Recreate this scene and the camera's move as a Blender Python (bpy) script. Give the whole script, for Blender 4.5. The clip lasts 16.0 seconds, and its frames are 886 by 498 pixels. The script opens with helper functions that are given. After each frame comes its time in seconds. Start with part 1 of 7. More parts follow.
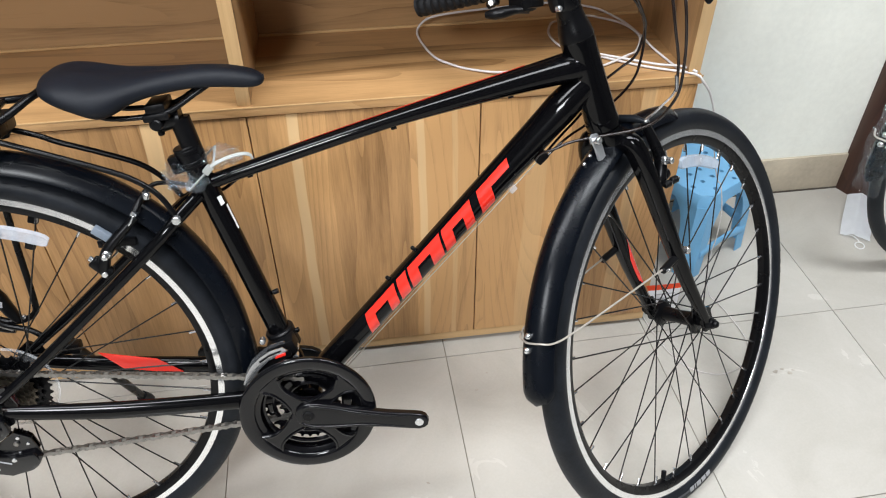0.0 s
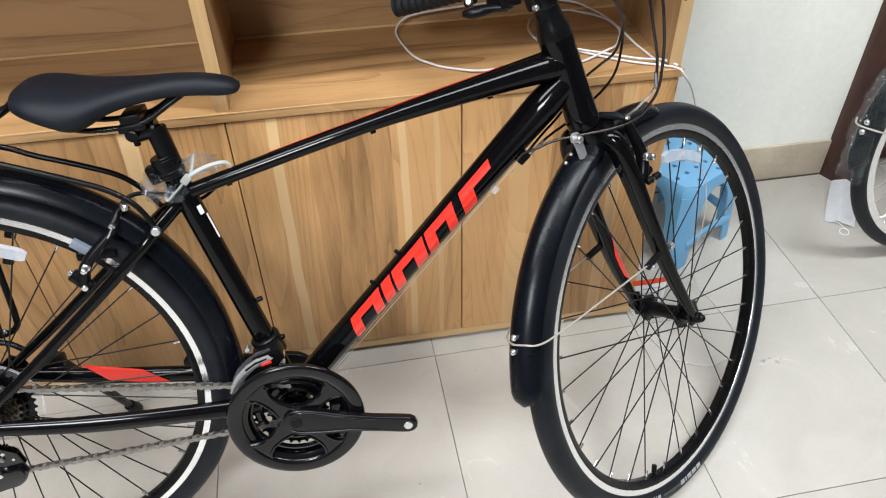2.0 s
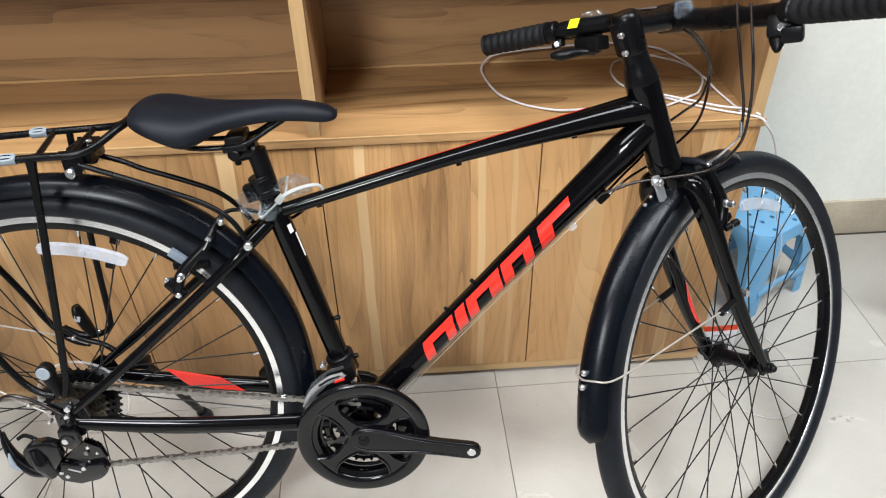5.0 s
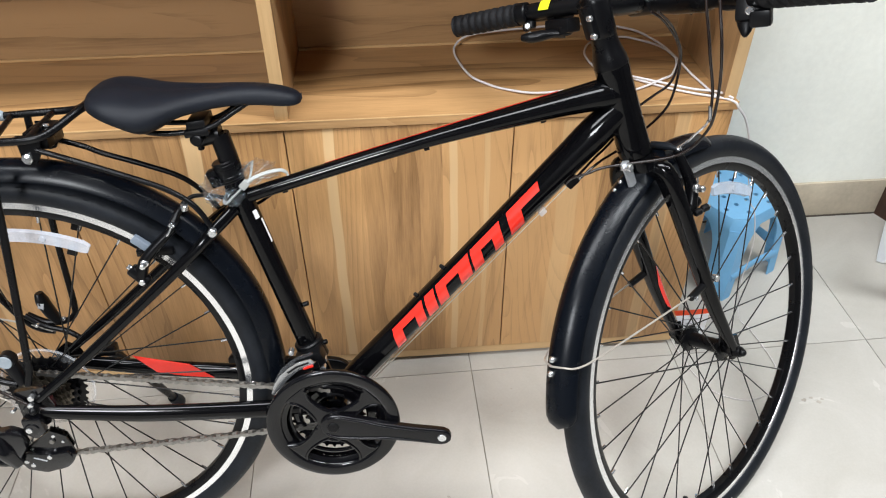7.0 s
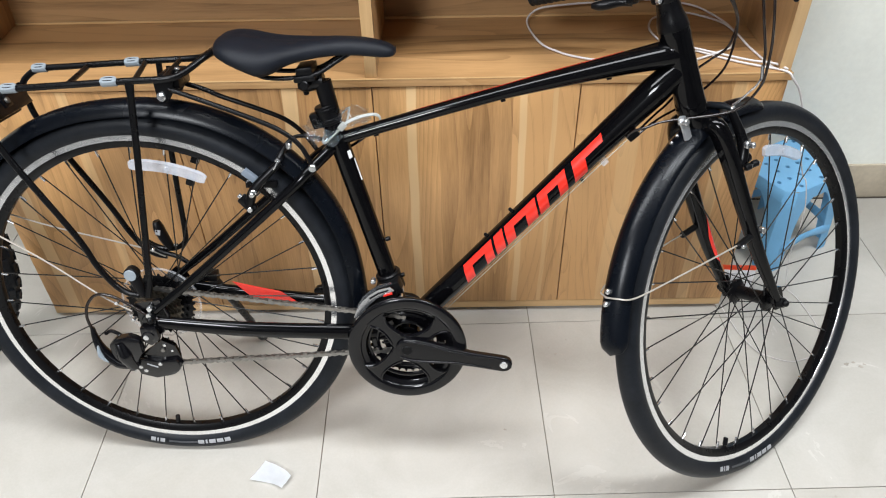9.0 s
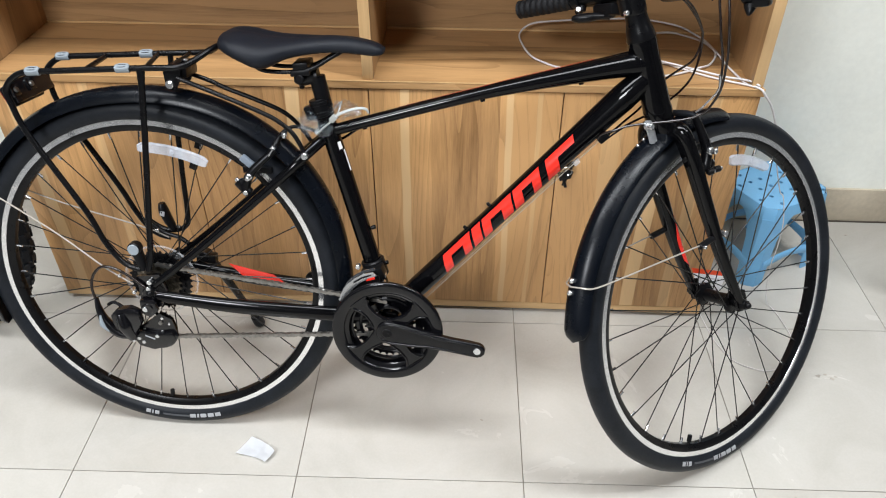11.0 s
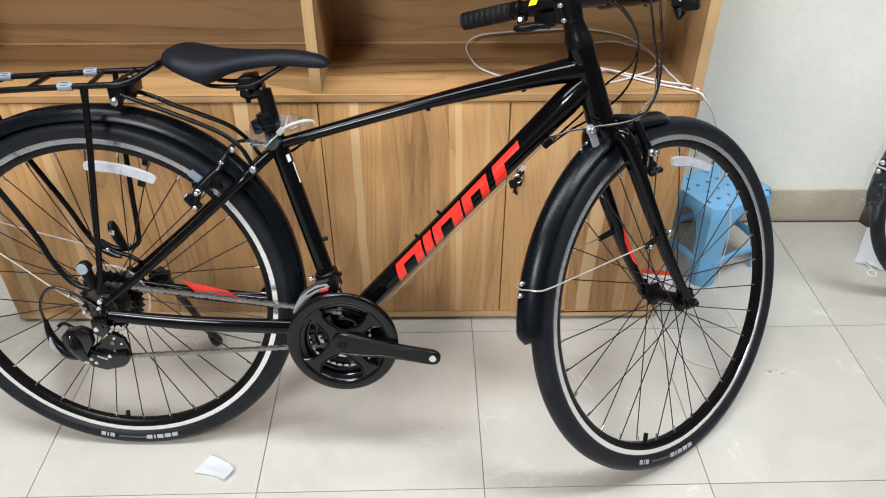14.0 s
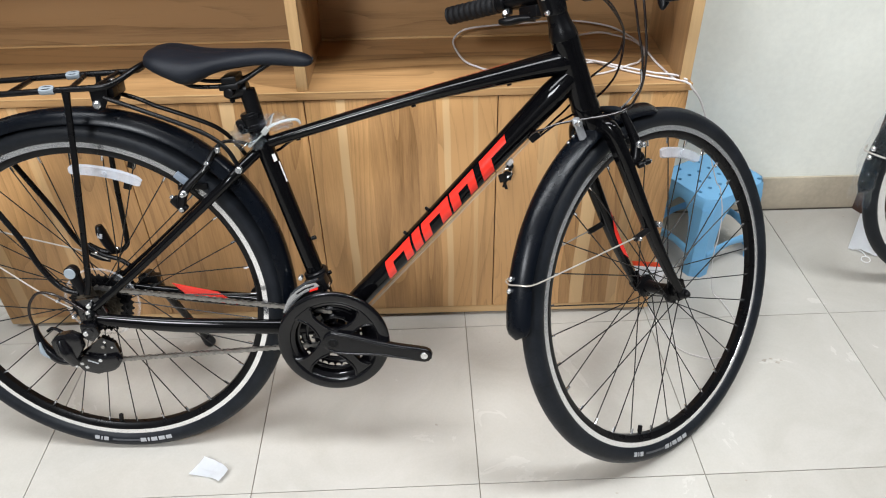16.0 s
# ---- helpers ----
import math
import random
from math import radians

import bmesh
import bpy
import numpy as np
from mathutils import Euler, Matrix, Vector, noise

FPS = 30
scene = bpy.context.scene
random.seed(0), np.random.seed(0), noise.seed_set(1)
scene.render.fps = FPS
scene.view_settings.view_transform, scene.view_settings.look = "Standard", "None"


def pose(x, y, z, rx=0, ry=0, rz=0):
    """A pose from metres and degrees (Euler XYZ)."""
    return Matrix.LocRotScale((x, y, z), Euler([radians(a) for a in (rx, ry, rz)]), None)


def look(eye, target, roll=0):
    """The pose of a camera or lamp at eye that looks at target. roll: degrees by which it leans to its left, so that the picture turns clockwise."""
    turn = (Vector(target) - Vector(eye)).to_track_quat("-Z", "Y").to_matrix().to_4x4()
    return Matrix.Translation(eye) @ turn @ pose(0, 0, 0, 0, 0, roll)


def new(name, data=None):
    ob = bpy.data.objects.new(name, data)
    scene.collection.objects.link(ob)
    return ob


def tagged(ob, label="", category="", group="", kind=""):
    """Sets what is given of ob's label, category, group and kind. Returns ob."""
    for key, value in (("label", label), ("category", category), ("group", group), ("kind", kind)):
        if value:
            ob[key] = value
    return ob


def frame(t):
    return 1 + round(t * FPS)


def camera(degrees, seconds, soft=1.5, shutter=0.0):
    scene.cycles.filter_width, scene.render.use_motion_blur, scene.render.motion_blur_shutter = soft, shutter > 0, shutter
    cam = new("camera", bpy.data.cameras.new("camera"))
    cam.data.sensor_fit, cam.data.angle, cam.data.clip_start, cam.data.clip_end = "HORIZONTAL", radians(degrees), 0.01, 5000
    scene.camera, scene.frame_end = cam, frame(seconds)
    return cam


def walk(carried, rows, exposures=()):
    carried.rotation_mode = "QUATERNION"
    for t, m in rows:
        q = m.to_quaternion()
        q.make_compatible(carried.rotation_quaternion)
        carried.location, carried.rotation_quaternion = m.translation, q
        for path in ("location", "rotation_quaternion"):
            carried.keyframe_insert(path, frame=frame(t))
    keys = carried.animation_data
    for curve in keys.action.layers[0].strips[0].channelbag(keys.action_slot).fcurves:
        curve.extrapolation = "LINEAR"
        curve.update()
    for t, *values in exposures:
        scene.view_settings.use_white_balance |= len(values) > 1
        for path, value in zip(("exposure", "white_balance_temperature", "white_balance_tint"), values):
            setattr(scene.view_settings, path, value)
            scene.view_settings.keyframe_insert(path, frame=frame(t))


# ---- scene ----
cam = camera(61.0, 16.0, soft=1.1)
PATH = [
    (0, (0.1747, -1.1142, 1.2370), (0.3740, 0.3535, -0.0314), -0.28),
    (0.5, (0.1773, -1.1121, 1.2419), (0.3662, 0.3489, -0.0357), -1.67),
    (1, (0.1873, -1.1008, 1.2414), (0.3928, 0.3505, -0.0446), -2.13),
    (1.5, (0.1871, -1.0935, 1.2426), (0.4055, 0.3521, -0.0477), -1.78),
    (2, (0.1864, -1.1002, 1.2456), (0.4084, 0.3485, -0.0406), -1.24),
    (2.5, (0.1800, -1.1007, 1.2410), (0.3856, 0.3603, -0.0341), -0.57),
    (3, (0.1527, -1.1066, 1.2588), (0.3254, 0.3687, -0.0047), -0.22),
    (3.5, (0.1494, -1.1118, 1.2585), (0.2746, 0.3853, 0.0153), -0.50),
    (4, (0.1479, -1.1271, 1.2584), (0.2356, 0.3913, 0.0380), -0.93),
    (4.2, (0.1543, -1.1258, 1.2618), (0.2227, 0.3955, 0.0438), -1.44),
    (6.3, (0.1553, -1.1213, 1.2643), (0.2688, 0.3945, 0.0428), -0.42),
    (6.5, (0.1651, -1.1174, 1.2679), (0.2778, 0.3828, 0.0273), -0.43),
    (7, (0.1791, -1.1099, 1.2638), (0.2984, 0.3723, 0.0023), -0.28),
    (7.5, (0.1878, -1.1197, 1.2560), (0.2971, 0.3511, -0.0196), -0.27),
    (8, (0.1823, -1.1360, 1.2505), (0.2722, 0.3274, -0.0351), -0.11),
    (8.5, (0.1557, -1.1864, 1.2776), (0.1913, 0.2874, 0.0012), -1.20),
    (8.7, (0.1372, -1.2231, 1.2844), (0.1483, 0.2534, 0.0106), -1.38),
    (10.8, (0.2090, -1.3577, 1.2810), (0.1265, 0.1609, 0.0604), 0.02),
    (11, (0.2153, -1.3741, 1.2865), (0.1441, 0.1510, 0.0734), 0.03),
    (11.5, (0.2355, -1.3816, 1.2705), (0.1797, 0.1574, 0.0744), -0.19),
    (12, (0.2277, -1.3695, 1.2756), (0.1788, 0.1747, 0.0858), -0.42),
    (12.5, (0.2240, -1.3503, 1.2757), (0.1905, 0.1928, 0.0840), -0.33),
    (13, (0.2290, -1.3667, 1.2811), (0.2098, 0.1803, 0.0941), -0.27),
    (13.5, (0.2463, -1.3867, 1.2784), (0.2449, 0.1641, 0.0963), -0.06),
    (14, (0.2466, -1.3954, 1.2791), (0.2556, 0.1609, 0.1043), -0.09),
    (14.5, (0.2406, -1.3971, 1.2849), (0.2546, 0.1667, 0.1201), -0.30),
    (15, (0.2512, -1.3927, 1.2869), (0.2713, 0.1733, 0.1251), -0.49),
    (15.5, (0.2592, -1.3859, 1.2834), (0.2775, 0.1739, 0.1133), -0.88),
    (16, (0.2651, -1.3877, 1.2795), (0.2757, 0.1584, 0.0913), -1.29),
]
walk(cam, [(t, look(eye, target, roll)) for t, eye, target, roll in PATH],
     exposures=[(0, 0.03), (2.5, 0.05), (4, 0.11), (6.5, 0.11), (8.5, 0.02), (11, -0.01), (16, -0.02)])

# ---- light ----
world = bpy.data.worlds.new("room_world")
scene.world = world
world.use_nodes = True
world.node_tree.nodes["Background"].inputs[0].default_value = (0.9, 0.95, 1.0, 1)
world.node_tree.nodes["Background"].inputs[1].default_value = 0.25


def ceiling_lamp(x, y, z, sx, sy, watts, colour):
    data = bpy.data.lights.new("ceiling_lamp", "AREA")
    data.shape, data.size, data.size_y, data.energy, data.color = "RECTANGLE", sx, sy, watts, colour
    ob = new("ceiling_lamp", data)
    ob.matrix_world = pose(x, y, z)
    return ob


ceiling_lamp(-0.50, -0.74, 2.70, 1.90, 0.60, 62, (0.945, 0.98, 1.02))
ceiling_lamp(1.45, -0.75, 2.70, 1.25, 0.35, 56, (0.935, 0.98, 1.02))
ceiling_lamp(-1.05, -2.90, 2.70, 0.70, 1.25, 128, (0.945, 0.98, 1.02))


# ---- materials ----
def node(tree, kind, **values):
    n = tree.nodes.new(kind)
    for key, value in values.items():
        if key == "operation":
            n.operation = value
        else:
            n.inputs[key].default_value = value
    return n


def surface(name, base, rough=0.5, metal=0.0, vary=0.12, scale=30.0, fine=250.0, bump=0.05, coat=0.0, rough_vary=0.15, alpha=1.0, spec=0.5):
    """A plain surface with variation at two scales, in metres of the object's own space."""
    m = bpy.data.materials.new(name)
    m.use_nodes = True
    t = m.node_tree
    b = t.nodes["Principled BSDF"]
    co = node(t, "ShaderNodeTexCoord")
    big = node(t, "ShaderNodeTexNoise", Scale=scale, Detail=4.0, Roughness=0.6)
    small = node(t, "ShaderNodeTexNoise", Scale=fine, Detail=3.0, Roughness=0.6)
    t.links.new(co.outputs["Object"], big.inputs["Vector"])
    t.links.new(co.outputs["Object"], small.inputs["Vector"])
    add = node(t, "ShaderNodeMath", operation="MULTIPLY_ADD")
    t.links.new(small.outputs["Fac"], add.inputs[0])
    add.inputs[1].default_value = 0.4
    t.links.new(big.outputs["Fac"], add.inputs[2])
    ramp = node(t, "ShaderNodeValToRGB")
    lo = [max(0.0, c * (1 - vary)) for c in base]
    hi = [min(1.0, c * (1 + vary)) for c in base]
    ramp.color_ramp.elements[0].position, ramp.color_ramp.elements[0].color = 0.45, (*lo, 1)
    ramp.color_ramp.elements[1].position, ramp.color_ramp.elements[1].color = 0.95, (*hi, 1)
    t.links.new(add.outputs[0], ramp.inputs[0])
    t.links.new(ramp.outputs[0], b.inputs["Base Color"])
    rr = node(t, "ShaderNodeMapRange")
    rr.inputs["To Min"].default_value = max(0.02, rough * (1 - rough_vary))
    rr.inputs["To Max"].default_value = min(1.0, rough * (1 + rough_vary))
    t.links.new(big.outputs["Fac"], rr.inputs["Value"])
    t.links.new(rr.outputs[0], b.inputs["Roughness"])
    b.inputs["Metallic"].default_value = metal
    b.inputs["Coat Weight"].default_value = coat
    b.inputs["Coat Roughness"].default_value = 0.035
    b.inputs["Specular IOR Level"].default_value = spec
    b.inputs["Alpha"].default_value = alpha
    if bump:
        bp = node(t, "ShaderNodeBump", Strength=bump, Distance=0.002)
        t.links.new(small.outputs["Fac"], bp.inputs["Height"])
        t.links.new(bp.outputs[0], b.inputs["Normal"])
    return m


def wood(name, along, across, dark, light, stripes=(), pale=(0.70, 0.47, 0.24), rough=0.38, plank=9.0, tone=0.30, soft=0.6, lines=9.0, figure=0.11, wobble=0.006):
    """Laminate with long grain along one axis, planks of several tones across another, and pale sapwood stripes at set places."""
    m = bpy.data.materials.new(name)
    m.use_nodes = True
    t = m.node_tree
    b = t.nodes["Principled BSDF"]
    co = node(t, "ShaderNodeTexCoord")
    sep = node(t, "ShaderNodeSeparateXYZ")
    t.links.new(co.outputs["Object"], sep.inputs[0])
    stretch = [28.0, 28.0, 28.0]
    stretch["XYZ".index(along)] = 1.6
    mp = node(t, "ShaderNodeMapping", Scale=stretch)
    t.links.new(co.outputs["Object"], mp.inputs["Vector"])
    grain = node(t, "ShaderNodeTexNoise", Scale=1.0, Detail=7.0, Roughness=0.62, Distortion=0.9)
    t.links.new(mp.outputs[0], grain.inputs["Vector"])
    stretch2 = [300.0, 300.0, 300.0]
    stretch2["XYZ".index(along)] = 16.0
    mp2 = node(t, "ShaderNodeMapping", Scale=stretch2)
    t.links.new(co.outputs["Object"], mp2.inputs["Vector"])
    fine = node(t, "ShaderNodeTexNoise", Scale=1.0, Detail=4.0, Roughness=0.62)
    t.links.new(mp2.outputs[0], fine.inputs["Vector"])
    # plank tone: a coarse noise across the grain, cut into steps, with wavy edges
    wob = node(t, "ShaderNodeTexNoise", Scale=2.2, Detail=2.0)
    t.links.new(co.outputs["Object"], wob.inputs["Vector"])
    shift = node(t, "ShaderNodeMath", operation="MULTIPLY_ADD")
    t.links.new(wob.outputs["Fac"], shift.inputs[0])
    shift.inputs[1].default_value = wobble
    t.links.new(sep.outputs[across], shift.inputs[2])
    sc = node(t, "ShaderNodeMath", operation="MULTIPLY")
    t.links.new(shift.outputs[0], sc.inputs[0])
    sc.inputs[1].default_value = plank
    fl = node(t, "ShaderNodeMath", operation="FLOOR")
    t.links.new(sc.outputs[0], fl.inputs[0])
    wn = node(t, "ShaderNodeTexWhiteNoise")
    wn.noise_dimensions = "1D"
    t.links.new(fl.outputs[0], wn.inputs["W"])
    calm = node(t, "ShaderNodeMath", operation="MULTIPLY_ADD")
    t.links.new(grain.outputs["Fac"], calm.inputs[0])
    calm.inputs[1].default_value, calm.inputs[2].default_value = soft, 0.5 * (1 - soft)
    mixv = node(t, "ShaderNodeMath", operation="MULTIPLY_ADD")
    t.links.new(wn.outputs["Value"], mixv.inputs[0])
    mixv.inputs[1].default_value = tone
    t.links.new(calm.outputs[0], mixv.inputs[2])
    # flame figure: growth rings drawn out along the grain, each fading up to a sharp late edge
    stretch3 = [6.0, 6.0, 6.0]
    stretch3["XYZ".index(along)] = 0.8
    mp3 = node(t, "ShaderNodeMapping", Scale=stretch3)
    t.links.new(co.outputs["Object"], mp3.inputs["Vector"])
    apart = node(t, "ShaderNodeMath", operation="MULTIPLY")
    t.links.new(wn.outputs["Value"], apart.inputs[0])
    apart.inputs[1].default_value = 23.0
    own = node(t, "ShaderNodeVectorMath", operation="ADD")
    t.links.new(mp3.outputs[0], own.inputs[0])
    t.links.new(apart.outputs[0], own.inputs[1])
    field = node(t, "ShaderNodeTexNoise", Scale=1.0, Detail=1.6, Roughness=0.4, Distortion=0.5)
    t.links.new(own.outputs[0], field.inputs["Vector"])
    rings = node(t, "ShaderNodeMath", operation="MULTIPLY")
    t.links.new(field.outputs["Fac"], rings.inputs[0])
    rings.inputs[1].default_value = lines
    tooth = node(t, "ShaderNodeMath", operation="FRACT")
    t.links.new(rings.outputs[0], tooth.inputs[0])
    late = node(t, "ShaderNodeMath", operation="POWER")
    t.links.new(tooth.outputs[0], late.inputs[0])
    late.inputs[1].default_value = 3.5
    wave = node(t, "ShaderNodeMath", operation="MULTIPLY_ADD")
    t.links.new(late.outputs[0], wave.inputs[0])
    wave.inputs[1].default_value, wave.inputs[2].default_value = -2.2, 0.49
    flame = node(t, "ShaderNodeMath", operation="MULTIPLY_ADD")
    t.links.new(wave.outputs[0], flame.inputs[0])
    flame.inputs[1].default_value = figure
    t.links.new(mixv.outputs[0], flame.inputs[2])
    streak = node(t, "ShaderNodeTexNoise", Scale=1.0, Detail=4.0, Roughness=0.6, Distortion=0.6)
    stretch4 = [13.0, 13.0, 13.0]
    stretch4["XYZ".index(along)] = 1.1
    mp4 = node(t, "ShaderNodeMapping", Scale=stretch4, Location=(3.7, 1.9, 5.3))
    t.links.new(co.outputs["Object"], mp4.inputs["Vector"])
    t.links.new(mp4.outputs[0], streak.inputs["Vector"])
    heart = node(t, "ShaderNodeMapRange")
    heart.inputs["From Min"].default_value, heart.inputs["From Max"].default_value = 0.55, 0.68
    heart.inputs["To Min"].default_value, heart.inputs["To Max"].default_value = 0.03, -0.20
    t.links.new(streak.outputs["Fac"], heart.inputs["Value"])
    darker = node(t, "ShaderNodeMath", operation="ADD")
    t.links.new(flame.outputs[0], darker.inputs[0])
    t.links.new(heart.outputs[0], darker.inputs[1])
    mixv = darker
    mixw = node(t, "ShaderNodeMath", operation="MULTIPLY_ADD")
    t.links.new(fine.outputs["Fac"], mixw.inputs[0])
    mixw.inputs[1].default_value = 0.44
    lower = node(t, "ShaderNodeMath", operation="ADD")
    t.links.new(mixv.outputs[0], lower.inputs[0])
    lower.inputs[1].default_value = -0.09
    t.links.new(lower.outputs[0], mixw.inputs[2])
    ramp = node(t, "ShaderNodeValToRGB")
    ramp.color_ramp.elements[0].position, ramp.color_ramp.elements[0].color = 0.40, (*dark, 1)
    ramp.color_ramp.elements[1].position, ramp.color_ramp.elements[1].color = 1.04, (*light, 1)
    t.links.new(mixw.outputs[0], ramp.inputs[0])
    colour = ramp.outputs[0]
    for place, half, strength in stripes:
        d = node(t, "ShaderNodeMath", operation="SUBTRACT")
        t.links.new(shift.outputs[0], d.inputs[0])
        d.inputs[1].default_value = place + 0.5 * wobble
        a = node(t, "ShaderNodeMath", operation="ABSOLUTE")
        t.links.new(d.outputs[0], a.inputs[0])
        edge = node(t, "ShaderNodeMapRange")
        edge.inputs["From Min"].default_value, edge.inputs["From Max"].default_value = half, half + 0.0018
        edge.inputs["To Min"].default_value, edge.inputs["To Max"].default_value = strength, 0.0
        t.links.new(a.outputs[0], edge.inputs["Value"])
        mx = node(t, "ShaderNodeMixRGB")
        mx.inputs[2].default_value = (*pale, 1)
        t.links.new(edge.outputs[0], mx.inputs[0])
        t.links.new(colour, mx.inputs[1])
        colour = mx.outputs[0]
    t.links.new(colour, b.inputs["Base Color"])
    b.inputs["Roughness"].default_value = rough
    bp = node(t, "ShaderNodeBump", Strength=0.06, Distance=0.001)
    t.links.new(fine.outputs["Fac"], bp.inputs["Height"])
    t.links.new(bp.outputs[0], b.inputs["Normal"])
    return m


def clear_film(name, tint=(0.9, 0.92, 0.95), alpha=0.35, rough=0.12):
    m = surface(name, tint, rough=rough, vary=0.05, bump=0.3, scale=60, fine=90, alpha=alpha)
    m.node_tree.nodes["Principled BSDF"].inputs["Specular IOR Level"].default_value = 0.6
    return m


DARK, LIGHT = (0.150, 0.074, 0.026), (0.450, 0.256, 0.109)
M_DOOR = wood("oak_laminate_upright", "Z", "X", (0.215, 0.105, 0.036), (0.600, 0.333, 0.136), soft=0.36, lines=24.0, figure=0.085, plank=7.0, tone=0.40, wobble=0.03,
              stripes=((-0.748, 0.012, 0.8), (-0.587, 0.009, 0.5), (-0.16, 0.013, 0.75), (0.071, 0.0085, 0.95), (0.2905, 0.0060, 0.85), (0.350, 0.004, 0.5),
                       (0.50, 0.018, 0.35), (0.60, 0.015, 0.8), (0.69, 0.012, 0.45)))
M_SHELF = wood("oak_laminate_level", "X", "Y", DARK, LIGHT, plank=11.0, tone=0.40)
# back panel: the same oak, toned darker to carry the recess's shade
M_BACK_SHADED = wood("oak_laminate_back_shaded", "X", "Z", (0.118, 0.060, 0.024), (0.405, 0.238, 0.110), plank=15.0, tone=0.66)
# upright panels: same laminate, darkened for the shadow on their inner faces
M_SIDE_SHADED = wood("oak_laminate_side_shaded", "Z", "Y", (0.150, 0.078, 0.030), (0.43, 0.255, 0.118), plank=10.0)
M_EDGE = wood("oak_edge_band", "X", "Z", (0.50, 0.30, 0.13), (0.66, 0.43, 0.21), plank=3.0)
M_RIM = wood("oak_board_rim", "X", "Z", (0.40, 0.215, 0.083), (0.60, 0.355, 0.158), plank=3.0)
M_EDGE_UP = wood("oak_edge_band_upright", "Z", "X", (0.50, 0.30, 0.13), (0.66, 0.43, 0.21), plank=3.0)
M_DARKWOOD = wood("stained_dark_wood", "Z", "X", (0.022, 0.009, 0.006), (0.066, 0.026, 0.016), rough=0.4, plank=20.0)
M_WALL = surface("white_wall_paint", (0.835, 0.84, 0.77), rough=0.75, vary=0.085, scale=2.6, fine=60, bump=0.08)
# walls out of view, made dark to cut bounce and reflections in black paint
M_UNSEEN_WALL = surface("dimmed_unseen_wall", (0.10, 0.10, 0.10), rough=0.8, vary=0.06, scale=2, fine=60)
# ceiling out of view, toned down so glossy black parts mirror less light
M_CEIL = surface("dimmed_ceiling", (0.27, 0.27, 0.275), rough=0.85, vary=0.03, scale=2, fine=60)
M_GROUT = surface("grey_grout", (0.27, 0.24, 0.195), rough=0.9, vary=0.2, scale=20)
M_SKIRT = surface("beige_skirting_tile", (0.49, 0.42, 0.32), rough=0.35, vary=0.20, scale=7, fine=80, bump=0.02)

M_FRAME = surface("gloss_black_paint", (0.002, 0.002, 0.0025), rough=0.10, vary=0.2, bump=0.0, coat=0.34, rough_vary=0.1, spec=0.06)
M_SATIN = surface("satin_black_paint", (0.0028, 0.0028, 0.0034), rough=0.28, vary=0.2, bump=0.02, spec=0.20)
M_RUBBER = surface("black_tyre_rubber", (0.0105, 0.0122, 0.0155), rough=0.45, vary=0.35, scale=25, bump=0.15, spec=0.17)
M_FENDER = surface("matt_black_mudguard", (0.0022, 0.0032, 0.0054), rough=0.27, vary=0.2, scale=14, fine=500, bump=0.04, spec=0.19)
M_SADDLE = surface("black_saddle_vinyl", (0.0050, 0.0065, 0.0105), rough=0.50, vary=0.2, scale=20, fine=900, bump=0.25, spec=0.22)
M_PLASTIC = surface("black_plastic", (0.0038, 0.0038, 0.0045), rough=0.34, vary=0.25, bump=0.05, spec=0.20)
M_GRIP = surface("black_rubber_grip", (0.009, 0.009, 0.010), rough=0.65, vary=0.3, fine=700, bump=0.3, spec=0.2)
M_STEEL = surface("bright_steel", (0.72, 0.73, 0.74), rough=0.22, metal=0.9, vary=0.1, bump=0.02)
M_ALLOY = surface("machined_brake_track", (0.95, 0.955, 0.97), rough=0.19, metal=0.88, vary=0.06, scale=40, bump=0.02)
M_CHAIN = surface("oiled_grey_steel", (0.27, 0.26, 0.245), rough=0.30, metal=0.9, vary=0.3, scale=120)
M_CAGE = surface("polished_cage_steel", (0.46, 0.47, 0.49), rough=0.26, metal=0.9, vary=0.15, bump=0.02)
M_COG = surface("brown_cassette_steel", (0.13, 0.112, 0.088), rough=0.4, metal=0.9, vary=0.35, scale=90)
M_SPOKE = surface("black_spoke_steel", (0.02, 0.02, 0.02), rough=0.35, metal=0.6, vary=0.2, bump=0.0)
M_RED = surface("red_decal", (0.78, 0.024, 0.012), rough=0.25, vary=0.06, bump=0.0, coat=0.6)
M_STRIPE = surface("dark_red_stripe", (0.55, 0.018, 0.012), rough=0.25, vary=0.06, bump=0.0, coat=0.4)
M_WHITE = surface("white_plastic", (0.78, 0.78, 0.77), rough=0.45, vary=0.06, bump=0.05)
M_PRINT = surface("grey_print", (0.36, 0.365, 0.38), rough=0.6, vary=0.15, bump=0.0)
M_SWOOSH = surface("dark_grey_print", (0.06, 0.063, 0.07), rough=0.55, vary=0.2, scale=160, bump=0.0)
M_CABLE = surface("white_cable_jacket", (0.64, 0.605, 0.595), rough=0.42, vary=0.06, bump=0.03)
M_HOUSING = surface("black_cable_housing", (0.012, 0.007, 0.006), rough=0.22, vary=0.2, bump=0.0)
M_BLUE = surface("pale_blue_plastic", (0.17, 0.42, 0.68), rough=0.42, vary=0.08, scale=12, fine=200, bump=0.06)
M_REFLECT = surface("clear_reflector", (0.60, 0.63, 0.69), rough=0.12, vary=0.16, scale=60, fine=400, bump=0.5, alpha=0.50)
M_PAD = surface("grey_brake_rubber", (0.16, 0.19, 0.23), rough=0.5, vary=0.1, bump=0.05)
M_CLIP = surface("blue_grey_clip", (0.24, 0.275, 0.305), rough=0.4, vary=0.1, bump=0.05)
